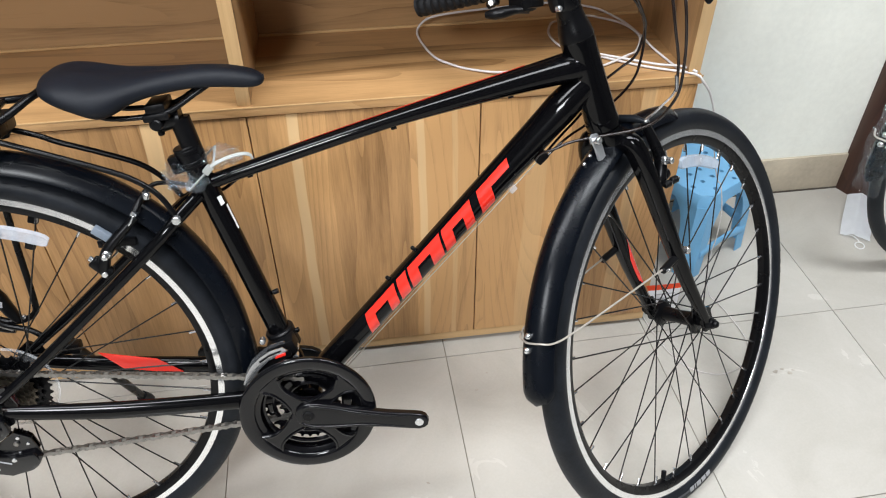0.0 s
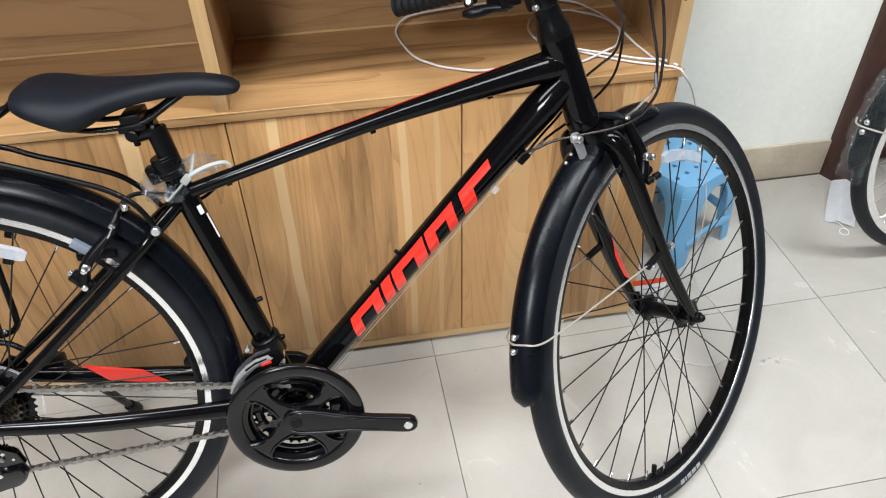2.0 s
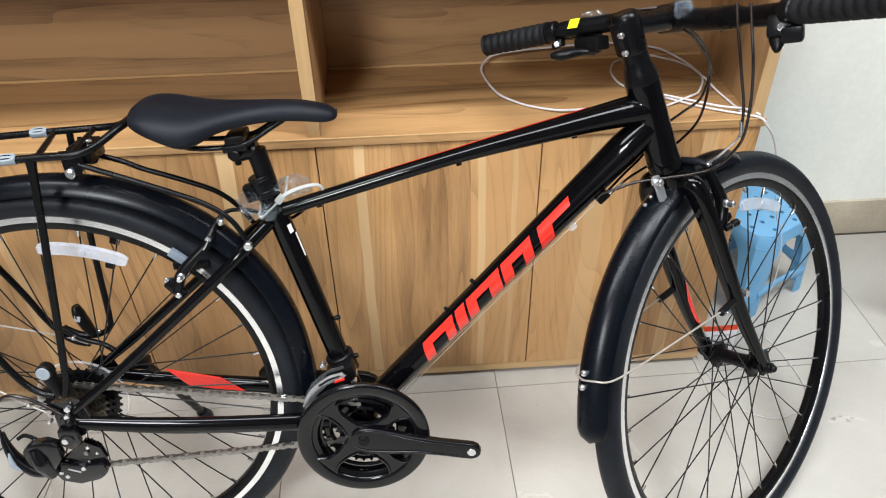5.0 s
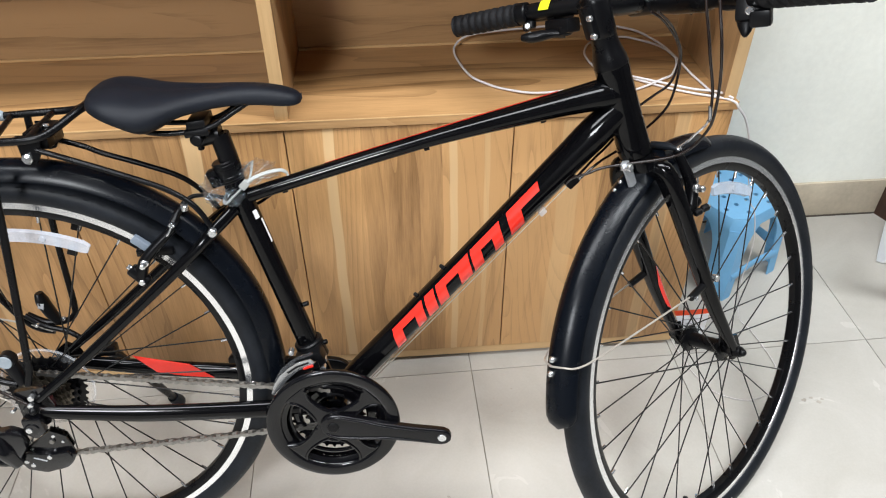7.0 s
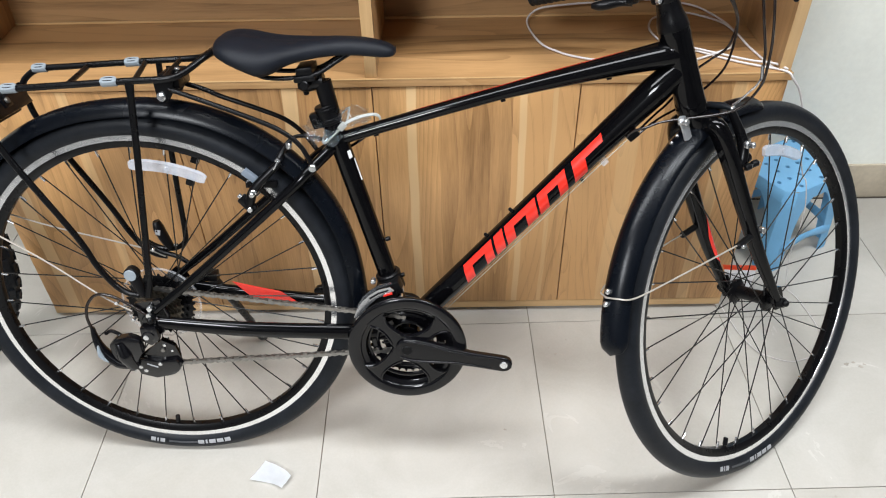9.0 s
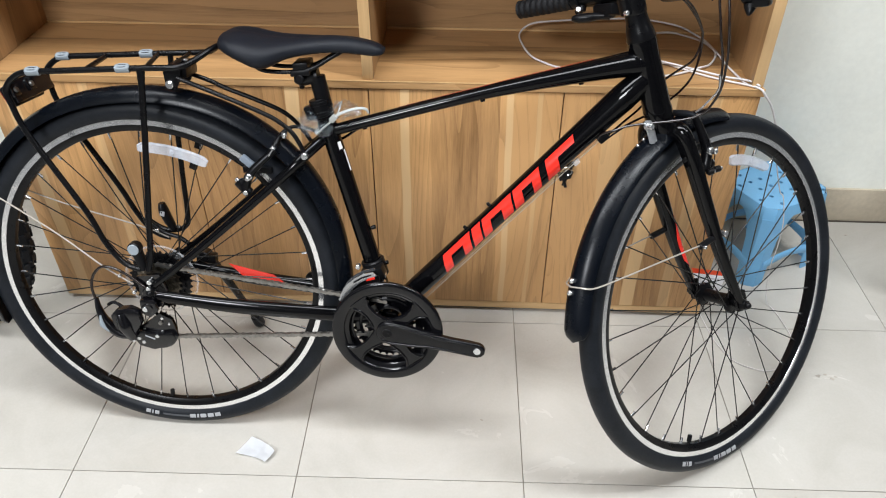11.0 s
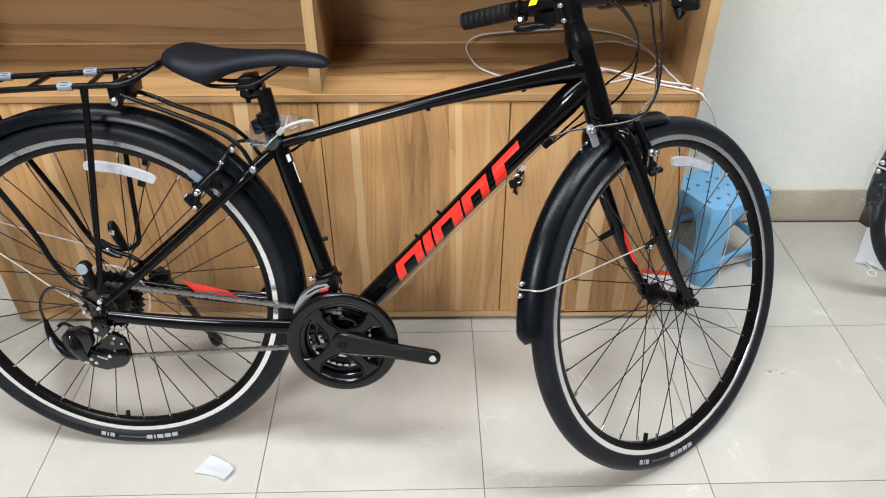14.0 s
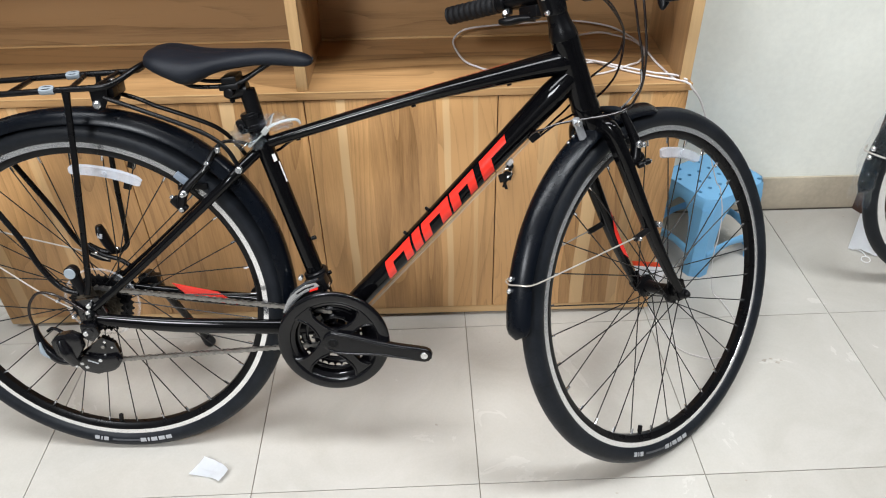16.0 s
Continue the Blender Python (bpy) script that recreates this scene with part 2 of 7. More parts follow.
M_YELLOW = surface("yellow_sticker", (0.75, 0.78, 0.02), rough=0.5, vary=0.05, bump=0.0)
M_ORANGE = surface("orange_red_print", (0.80, 0.10, 0.03), rough=0.5, vary=0.08, bump=0.02)


def film(name, shine_share, crease_scale):
    """Clear sheet with a crinkled gloss."""
    m = bpy.data.materials.new(name)
    m.use_nodes = True
    t = m.node_tree
    clear, shine, both = node(t, "ShaderNodeBsdfTransparent"), node(t, "ShaderNodeBsdfGlossy", Color=(0.80, 0.90, 1.0, 1), Roughness=0.05), node(t, "ShaderNodeMixShader")
    crease = node(t, "ShaderNodeTexNoise", Scale=crease_scale, Detail=3.0)
    ridge = node(t, "ShaderNodeBump", Strength=1.0, Distance=0.012)
    t.links.new(crease.outputs["Fac"], ridge.inputs["Height"])
    t.links.new(ridge.outputs[0], shine.inputs["Normal"])
    both.inputs[0].default_value = shine_share
    t.links.new(clear.outputs[0], both.inputs[1])
    t.links.new(shine.outputs[0], both.inputs[2])
    t.links.new(both.outputs[0], t.nodes["Material Output"].inputs["Surface"])
    return m


M_FILM = film("clear_plastic_film", 0.07, 70.0)
M_FILM_THIN = film("thin_clear_film", 0.20, 110.0)
M_TIE = surface("ivory_nylon", (0.31, 0.32, 0.305), rough=0.4, vary=0.05, bump=0.03)
M_STAY = surface("zinc_plated_wire", (0.46, 0.42, 0.37), rough=0.3, metal=0.35, vary=0.08, bump=0.02)
M_BRACKET = surface("galvanised_bracket", (0.50, 0.51, 0.53), rough=0.38, metal=0.6, vary=0.12, scale=80, bump=0.03)
M_NOODLE = surface("bright_noodle_steel", (0.80, 0.80, 0.81), rough=0.22, metal=0.85, vary=0.08, bump=0.0)
M_GUARD = surface("semi_gloss_black_crank", (0.003, 0.003, 0.004), rough=0.12, vary=0.2, bump=0.0, spec=0.42)
M_ARM = surface("semi_gloss_arm_paint", (0.003, 0.003, 0.004), rough=0.22, vary=0.2, bump=0.01, spec=0.34)
M_MECH = surface("gloss_black_moulding", (0.003, 0.003, 0.004), rough=0.15, vary=0.25, bump=0.04, spec=0.6)
M_PAPER = surface("white_tissue", (0.82, 0.83, 0.85), rough=0.8, vary=0.04, scale=40, bump=0.2)
M_WIRE = surface("bare_inner_cable", (0.55, 0.50, 0.43), rough=0.35, metal=0.7, vary=0.1, bump=0.0)


def tile_material():
    m = bpy.data.materials.new("polished_beige_tile")
    m.use_nodes = True
    t = m.node_tree
    b = t.nodes["Principled BSDF"]
    co = node(t, "ShaderNodeTexCoord")
    info = node(t, "ShaderNodeObjectInfo")
    shift = node(t, "ShaderNodeVectorMath", operation="MULTIPLY_ADD")
    shift.inputs[1].default_value = (1, 1, 1)
    t.links.new(co.outputs["Object"], shift.inputs[0])
    rnd = node(t, "ShaderNodeMath", operation="MULTIPLY")
    rnd.inputs[1].default_value = 37.0
    t.links.new(info.outputs["Random"], rnd.inputs[0])
    t.links.new(rnd.outputs[0], shift.inputs[2])
    cloud = node(t, "ShaderNodeTexNoise", Scale=5.0, Detail=6.0, Roughness=0.65, Distortion=0.8)
    speck = node(t, "ShaderNodeTexNoise", Scale=240.0, Detail=2.0)
    for n in (cloud, speck):
        t.links.new(shift.outputs[0], n.inputs["Vector"])
    s = node(t, "ShaderNodeMath", operation="MULTIPLY_ADD")
    t.links.new(speck.outputs["Fac"], s.inputs[0])
    s.inputs[1].default_value = 0.25
    t.links.new(cloud.outputs["Fac"], s.inputs[2])
    s2 = node(t, "ShaderNodeMath", operation="MULTIPLY_ADD")
    t.links.new(info.outputs["Random"], s2.inputs[0])
    s2.inputs[1].default_value = 0.10
    t.links.new(s.outputs[0], s2.inputs[2])
    ramp = node(t, "ShaderNodeValToRGB")
    ramp.color_ramp.elements[0].position, ramp.color_ramp.elements[0].color = 0.40, (0.436, 0.410, 0.364, 1)
    ramp.color_ramp.elements[1].position, ramp.color_ramp.elements[1].color = 0.95, (0.531, 0.506, 0.463, 1)
    t.links.new(s2.outputs[0], ramp.inputs[0])
    t.links.new(ramp.outputs[0], b.inputs["Base Color"])
    rr = node(t, "ShaderNodeMapRange")
    rr.inputs["To Min"].default_value, rr.inputs["To Max"].default_value = 0.16, 0.34
    t.links.new(cloud.outputs["Fac"], rr.inputs["Value"])
    t.links.new(rr.outputs[0], b.inputs["Roughness"])
    return m


M_TILE = tile_material()


# ---- building helpers ----
def finish(name, bm, material, parent=None, label="", smooth=True):
    bmesh.ops.recalc_face_normals(bm, faces=bm.faces)
    me = bpy.data.meshes.new(name)
    for f in bm.faces:
        f.smooth = smooth
    bm.to_mesh(me)
    bm.free()
    me.materials.append(material)
    if smooth:
        me.set_sharp_from_angle(angle=radians(38))
    ob = new(name, me)
    if parent:
        ob.parent = parent
    if label:
        tagged(ob, label)
    return ob


def part(name, bm, material, parent, label="", smooth=True):
    return finish(name, bm, material, parent, label, smooth)


def thing(name, place, label, category, group="", kind=""):
    """An empty at the base of a thing that has parts."""
    ob = new(name)
    ob.empty_display_size = 0.05
    ob.matrix_world = place
    return tagged(ob, label, category, group, kind)


def curve_points(points, steps=8, closed=False):
    """A smooth line through the points."""
    p = [Vector(a) for a in points]
    n, out = len(p), []
    for i in range(n if closed else n - 1):
        a, b = p[i], p[(i + 1) % n]
        before = p[i - 1] if closed or i > 0 else a
        after = p[(i + 2) % n] if closed or i + 2 < n else b
        for k in range(steps):
            s = k / steps
            out.append(0.5 * ((2 * a) + (b - before) * s + (2 * before - 5 * a + 4 * b - after) * s * s + (3 * a - before - 3 * b + after) * s ** 3))
    if not closed:
        out.append(p[-1])
    return out


def sweep(bm, points, radius, sides=12, closed=False, squash=1.0, up=None, caps=True):
    """A tube along the points. radius: one number or one for each point. squash: width across against height."""
    p = [Vector(a) for a in points]
    n = len(p)
    radii = [radius] * n if isinstance(radius, (int, float)) else list(radius)
    if len(radii) != n:
        radii = [float(r) for r in np.interp(np.linspace(0, 1, n), np.linspace(0, 1, len(radii)), radii)]
    rings, side = [], None
    for i in range(n):
        if closed:
            d = (p[(i + 1) % n] - p[i - 1]).normalized()
        else:
            d = (p[min(i + 1, n - 1)] - p[max(i - 1, 0)]).normalized()
        if up is not None:
            side = d.cross(Vector(up)).normalized()
        elif side is None:
            side = d.orthogonal().normalized()
        else:
            side = (side - d * side.dot(d)).normalized()
        top = side.cross(d)
        ring = []
        for k in range(sides):
            a = 2 * math.pi * k / sides
            ring.append(bm.verts.new(p[i] + radii[i] * (math.cos(a) * squash * side + math.sin(a) * top)))
        rings.append(ring)
    for i in range(n if closed else n - 1):
        a, b = rings[i], rings[(i + 1) % n]
        for k in range(sides):
            bm.faces.new((a[k], a[(k + 1) % sides], b[(k + 1) % sides], b[k]))
    if caps and not closed:
        bm.faces.new(rings[0])
        bm.faces.new(rings[-1])
    return bm


def lathe(bm, profile, origin, axis, segments=64, closed=False, start=0.0, turn=2 * math.pi):
    """Turns a profile of (radius, place along the axis) round the axis."""
    axis = Vector(axis).normalized()
    u = axis.orthogonal().normalized() if abs(axis.y) < 0.99 else Vector((1, 0, 0))
    v = axis.cross(u)
    full = abs(turn - 2 * math.pi) < 1e-6
    count = segments if full else segments + 1
    rings = []
    for i in range(count):
        a = start + turn * i / segments
        d = math.cos(a) * u + math.sin(a) * v
        rings.append([bm.verts.new(Vector(origin) + d * r + axis * h) for r, h in profile])
    m = len(profile)
    for i in range(segments):
        a, b = rings[i], rings[(i + 1) % count]
        for k in range(m if closed else m - 1):
            if profile[k][0] < 1e-6 and profile[(k + 1) % m][0] < 1e-6:
                continue
            bm.faces.new((a[k], b[k], b[(k + 1) % m], a[(k + 1) % m]))
    if not full and closed:
        bm.faces.new(rings[0])
        bm.faces.new(rings[-1])
    bmesh.ops.remove_doubles(bm, verts=bm.verts, dist=1e-6)
    return bm


def rod(bm, a, b, r, r2=None, sides=12, bevel=0.0):
    """A round bar from a to b, with softened ends where bevel is given."""
    a, b = Vector(a), Vector(b)
    r2 = r if r2 is None else r2
    d = (b - a).normalized()
    if bevel:
        return sweep(bm, [a, a + d * bevel, b - d * bevel, b], [r - bevel, r, r2, r2 - bevel], sides)
    return sweep(bm, [a, b], [r, r2], sides)


def box(bm, lo, hi, bevel=0.0, m=None, segments=2):
    lo, hi = Vector(lo), Vector(hi)
    made = bmesh.ops.create_cube(bm, size=1.0)["verts"]
    for v in made:
        v.co = Vector(((v.co.x + 0.5) * (hi.x - lo.x) + lo.x, (v.co.y + 0.5) * (hi.y - lo.y) + lo.y, (v.co.z + 0.5) * (hi.z - lo.z) + lo.z))
    if bevel:
        edges = list({e for v in made for e in v.link_edges})
        res = bmesh.ops.bevel(bm, geom=edges, offset=bevel, segments=segments, affect="EDGES", profile=0.6)
        made = list({v for f in res["faces"] for v in f.verts} | {v for v in made if v.is_valid})
    if m is not None:
        for v in made:
            v.co = m @ v.co
    return bm


def ball(bm, place, r, scale=(1, 1, 1), m=None, segments=16):
    made = bmesh.ops.create_uvsphere(bm, u_segments=segments, v_segments=segments // 2, radius=r)["verts"]
    for v in made:
        c = Vector((v.co.x * scale[0], v.co.y * scale[1], v.co.z * scale[2]))
        v.co = Vector(place) + ((m @ c) if m is not None else c)
    return bm


def plate(bm, outline, thick, to_point):
    """A flat piece: an outline of (a, b), its thickness, and to_point(a, b, depth) that places it."""
    top = [bm.verts.new(to_point(a, b, 0.0)) for a, b in outline]
    low = [bm.verts.new(to_point(a, b, thick)) for a, b in outline]
    n = len(outline)
    bm.faces.new(top)
    bm.faces.new(low[::-1])
    for i in range(n):
        bm.faces.new((top[i], low[i], low[(i + 1) % n], top[(i + 1) % n]))
    return bm


def bm_new():
    return bmesh.new()


# ---- the room ----
WALL_Y, TURN, TILE = 0.432, radians(0.91), 0.4508
X0, X1, Y0, Y1, ROOF = -2.3, 2.75, -3.6, WALL_Y, 2.75

bm = bm_new()
box(bm, (X0 - 0.12, Y0 - 0.12, -0.12), (X1 + 0.12, Y1 + 0.12, -0.0035))
floor = tagged(finish("floor", bm, M_GROUT, smooth=False), "polished beige floor tiles with thin grey grout joints", "floor", kind="structure")


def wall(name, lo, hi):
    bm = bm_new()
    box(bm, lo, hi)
    return tagged(finish(name, bm, M_UNSEEN_WALL, smooth=False), "unseen wall closing the room, darkened to dim its reflections", "wall", kind="structure")


DOOR_X0, DOOR_X1 = 1.56, 2.42
bm = bm_new()
box(bm, (X0 - 0.12, Y1, 0), (DOOR_X0, Y1 + 0.12, ROOF))
box(bm, (DOOR_X0, Y1, 2.05), (DOOR_X1, Y1 + 0.12, ROOF))
box(bm, (DOOR_X1, Y1, 0), (X1 + 0.12, Y1 + 0.12, ROOF))
tagged(finish("wall_back", bm, M_WALL, smooth=False), "off-white painted wall with faint smudges behind the cabinet", "wall", kind="structure")
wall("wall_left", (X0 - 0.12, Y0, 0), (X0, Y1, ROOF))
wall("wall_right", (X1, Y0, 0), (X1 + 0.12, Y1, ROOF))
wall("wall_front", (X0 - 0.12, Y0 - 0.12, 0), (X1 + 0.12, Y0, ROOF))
bm = bm_new()
box(bm, (X0 - 0.12, Y0 - 0.12, ROOF), (X1 + 0.12, Y1 + 0.12, ROOF + 0.1))
tagged(finish("ceiling", bm, M_CEIL, smooth=False), "unseen ceiling, darkened to dim its reflections", "ceiling", kind="structure")

bm = bm_new()
box(bm, (X0, Y1 - 0.009, 0.0046), (1.488, Y1 - 0.0005, 0.111), 0.0015)
skirting = tagged(finish("baseboard", bm, M_SKIRT), "beige ceramic tile skirting along the white wall", "skirting", kind="structure")
bm = bm_new()
box(bm, (X0, Y1 - 0.0105, 0.0004), (1.488, Y1 - 0.0005, 0.0044))
part("joint", bm, surface("dark_joint_dirt", (0.085, 0.070, 0.055), rough=0.9, vary=0.3, scale=12), skirting, "dark dirty joint along the floor", smooth=False)

# door frame of stained wood with a stepped profile, and its closed leaf
bm = bm_new()
plate(bm, [(1.4885, 0.4315), (1.4885, 0.4200), (1.4930, 0.4090), (1.5030, 0.3865), (1.5060, 0.3840), (1.5090, 0.3790), (1.5165, 0.3600), (1.5220, 0.3570), (1.5360, 0.3460), (1.5600, 0.3460), (1.5600, 0.4315)], 2.10,
      lambda a, b, d: Vector((a, b, d)))
box(bm, (1.5605, 0.410, 0.0), (1.5670, 0.520, 2.06), 0.002)
box(bm, (1.4885, 0.346, 2.101), (2.52, 0.4315, 2.18), 0.004)
box(bm, (2.42, 0.382, 0.0), (2.52, 0.4315, 2.10), 0.004)
door = tagged(finish("door_1", bm, M_DARKWOOD), "dark reddish-brown stained wooden door frame with closed door", "door", kind="structure")
bm = bm_new()
box(bm, (1.568, 0.455, 0.006), (2.415, 0.495, 2.045), 0.003)
for zz in (0.15, 1.10):
    box(bm, (1.70, 0.448, zz), (2.28, 0.458, zz + 0.75), 0.006)
part("leaf", bm, M_DARKWOOD, door)

# ---- storage cabinet ----
CX0, CX1, CD = -0.797, 0.779, 0.43
cabinet = thing("storage_cabinet", pose(0, 0, 0), "golden-brown oak laminate cabinet with four doors and open shelves above", "cabinet")
bm = bm_new()
for x in (CX0, -0.404, -0.011, 0.382, CX1 - 0.022):
    box(bm, (x, 0.0195, 0.0325), (x + 0.022, CD, 0.600), 0.001)
box(bm, (CX0 + 0.02, CD - 0.01, 0.03), (CX1 - 0.02, CD, 0.6))
part("carcass", bm, M_SIDE_SHADED, cabinet)
bm = bm_new()
box(bm, (CX0 - 0.001, 0.002, 0.012), (CX1 + 0.001, CD, 0.032), 0.0015)
part("bottom_board", bm, M_EDGE, cabinet)
for x in (CX0 + 0.04, -0.40, -0.01, 0.38, CX1 - 0.06):
    for y in (0.02, 0.36):
        bm = bm_new()
        box(bm, (x, y, 0.0), (x + 0.045, y + 0.045, 0.012), 0.001)
        part("foot", bm, M_DARKWOOD, cabinet)
EDGES = [CX0, -0.394, 0.0, 0.393, CX1]
for a, b in zip(EDGES, EDGES[1:]):
    bm = bm_new()
    box(bm, (a + 0.0011, 0.0, 0.034), (b - 0.0011, 0.018, 0.598), 0.0012)
    part("door", bm, M_DOOR, cabinet)
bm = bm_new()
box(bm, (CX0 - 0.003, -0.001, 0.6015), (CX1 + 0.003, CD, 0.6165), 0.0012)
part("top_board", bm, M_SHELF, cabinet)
bm = bm_new()
box(bm, (CX0 - 0.0035, -0.0030, 0.601), (CX1 + 0.0035, -0.0012, 0.6150), 0.0006)
part("edge_band", bm, M_RIM, cabinet)
# highlight on the board's upper edge, built as a thin pale strip
bm = bm_new()
box(bm, (CX0 - 0.0035, -0.0036, 0.6152), (CX1 + 0.0035, -0.0013, 0.6176), 0.0006)
part("edge_line", bm, M_EDGE, cabinet, "pale strip drawn as the highlight along the board edge")
BACK = 0.268
for name, x, mat_ in (("side_panel", CX0, M_SIDE_SHADED), ("divider", -0.010, M_SIDE_SHADED), ("side_panel", CX1 - 0.022, M_SIDE_SHADED)):
    bm = bm_new()
    box(bm, (x, 0.006, 0.617), (x + 0.021, CD, 1.90), 0.001)
    panel = part(name, bm, mat_, cabinet)
    bm = bm_new()
    box(bm, (x - 0.0003, 0.004, 0.617), (x + 0.0213, 0.0058, 1.90), 0.0005)
    part("edge_band", bm, M_EDGE_UP, panel)
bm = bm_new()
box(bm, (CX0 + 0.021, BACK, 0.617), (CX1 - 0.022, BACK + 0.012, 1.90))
part("back_panel", bm, M_BACK_SHADED, cabinet)
# pale batten added for the light caught along the back joint
for a, b in ((CX0 + 0.022, -0.011), (0.012, CX1 - 0.023)):
    bm = bm_new()
    box(bm, (a, BACK - 0.0055, 0.6168), (b, BACK - 0.0006, 0.6215), 0.0012)
    part("back_strip", bm, M_EDGE, cabinet)
# unseen upper shelves; the lowest is set to throw shade into the recess
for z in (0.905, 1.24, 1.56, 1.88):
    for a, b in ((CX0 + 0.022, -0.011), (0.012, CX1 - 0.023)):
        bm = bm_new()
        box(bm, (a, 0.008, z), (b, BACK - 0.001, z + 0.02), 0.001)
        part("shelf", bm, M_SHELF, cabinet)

# ---- the bicycle ----
# Side view of the bicycle: u runs forwards from the rear axle, v up along its lean, w towards the chain side.
LEAN, YAW, PITCH, STEER = 12.70, -1.144, 0.30, 38.45
REAR = Vector((-0.3747, -0.2891, 0.3387))
WHEELBASE, DROP, R_TYRE = 1.0728, -0.0130, 0.347
HEAD = radians(70.5)

TO_WORLD = Matrix.Translation(REAR) @ pose(0, 0, 0, 0, 0, YAW) @ pose(0, 0, 0, -LEAN, 0, 0) @ pose(0, 0, 0, 0, -PITCH, 0)
BASE = Vector((0.53, 0.0, -R_TYRE))
bicycle = thing("bicycle", TO_WORLD @ Matrix.Translation(BASE), "gloss black city bicycle with red decals, mudguards and rack", "bicycle")
AXIS = Vector((-math.cos(HEAD), 0, math.sin(HEAD)))
ROOT = Vector((WHEELBASE, 0, DROP)) - 0.045 * Vector((math.sin(HEAD), 0, math.cos(HEAD)))
TURNED = Matrix.Translation(ROOT) @ Matrix.Rotation(radians(STEER), 4, AXIS) @ Matrix.Translation(-ROOT)


def P(u, v, w=0.0):
    return Vector((u, -w, v))


def bike(name, bm, material, label="", steer=False, parent=None, smooth=True):
    """Adds a part to the bicycle. Parts of the front end turn with the bars."""
    for v in bm.verts:
        v.co = (TURNED @ v.co if steer else v.co) - BASE
    return part(name, bm, material, parent or bicycle, label, smooth)


def axis_point(v):
    """The place on the steering axis at a height v."""
    return ROOT + AXIS * ((v - ROOT.z) / AXIS.z)


BB = (0.4410, -0.0630)
SEAT_TOP = (0.3285, 0.340)

# frame
bm = bm_new()
rod(bm, P(0.4385, -0.07), P(*SEAT_TOP), 0.0165, 0.0160, 20)                                        # seat tube
sweep(bm, curve_points([P(0.4600, -0.0380), P(0.4915, -0.0030), P(0.6425, 0.1608), P(0.7745, 0.3039), P(0.8370, 0.3710), P(0.8700, 0.4050)], 6),
      [0.020, 0.0215, 0.0215, 0.0235, 0.0255, 0.022], 24, squash=0.92, up=(0, 1, 0))                # down tube
TOP_TUBE = curve_points([P(0.340, 0.298), P(0.400, 0.316), P(0.602, 0.372), P(0.76, 0.409), P(0.845, 0.427), P(0.872, 0.430)], 6)
sweep(bm, TOP_TUBE,
      [0.0120, 0.0118, 0.0125, 0.0188, 0.0245, 0.0215], 24, squash=0.86, up=(0, 1, 0))              # top tube
sweep(bm, [axis_point(0.340), axis_point(0.352), axis_point(0.358), axis_point(0.40), axis_point(0.45), axis_point(0.458), axis_point(0.470)],
      [0.0232, 0.0244, 0.0234, 0.0230, 0.0230, 0.0240, 0.0236], 32)                                 # head tube
rod(bm, P(BB[0], BB[1], -0.036), P(BB[0], BB[1], 0.036), 0.0215, sides=24, bevel=0.002)             # bottom bracket shell
for s in (1, -1):
    sweep(bm, curve_points([P(0.330, 0.287, 0.010 * s), P(0.300, 0.262, 0.030 * s), P(0.255, 0.222, 0.046 * s), P(0.10, 0.088, 0.058 * s), P(0.008, 0.014, 0.064 * s)], 6),
          [0.0095, 0.0090, 0.0085, 0.0078, 0.0070], 14)                                            # seat stays
    sweep(bm, curve_points([P(0.425, -0.060, 0.024 * s), P(0.372, -0.0505, 0.036 * s), P(0.300, -0.0410, 0.048 * s), P(0.15, -0.0285, 0.058 * s), P(0.010, -0.010, 0.064 * s)], 6),
          [0.0120, 0.0112, 0.0106, 0.0102, 0.0080], 18, squash=1.42, up=(0, 1, 0))                # chain stays
    plate(bm, [(-0.018, -0.020), (0.012, -0.022), (0.034, -0.012), (0.022, 0.020), (0.004, 0.030), (-0.014, 0.016)], 0.006 * s,
          lambda a, b, d, s=s: P(a, b, 0.060 * s + d))                                              # dropouts
rod(bm, P(0.285, 0.248, -0.040), P(0.285, 0.248, 0.040), 0.006, sides=12)                           # seat stay bridge
frame_ob = bike("frame", bm, M_FRAME, "gloss black aluminium frame")


def frame_piece(name, bm, material, label=""):
    for v in bm.verts:
        v.co = v.co - BASE
    return part(name, bm, material, frame_ob, label)


# seat clamp, welded head gusset, bosses and cable stops
bm = bm_new()
rod(bm, P(0.3310, 0.326), P(0.3230, 0.356), 0.0182, sides=28, bevel=0.0012)
rod(bm, P(0.3300, 0.330), P(0.3285, 0.3355), 0.0192, sides=28, bevel=0.0008)
rod(bm, P(0.3258, 0.3465), P(0.3243, 0.352), 0.0192, sides=28, bevel=0.0008)
box(bm, (-0.010, -0.0085, -0.0125), (0.012, 0.0085, 0.0125), 0.0025, Matrix.Translation(P(0.3095, 0.331)) @ pose(0, 0, 0, 0, -15, 0))
rod(bm, P(0.307, 0.332, -0.016), P(0.307, 0.332, 0.016), 0.0042, sides=14, bevel=0.0008)
frame_piece("seat_clamp", bm, M_SATIN)
for u, v in ((0.6255, 0.1665), (0.5845, 0.1195)):
    bm = bm_new()
    rod(bm, P(u - 0.002, v + 0.001), P(u - 0.0060, v + 0.0048), 0.0034, sides=10, bevel=0.001)
    ball(bm, P(u - 0.0062, v + 0.0050), 0.0034, segments=10)
    frame_piece("bottle_boss", bm, M_SATIN)
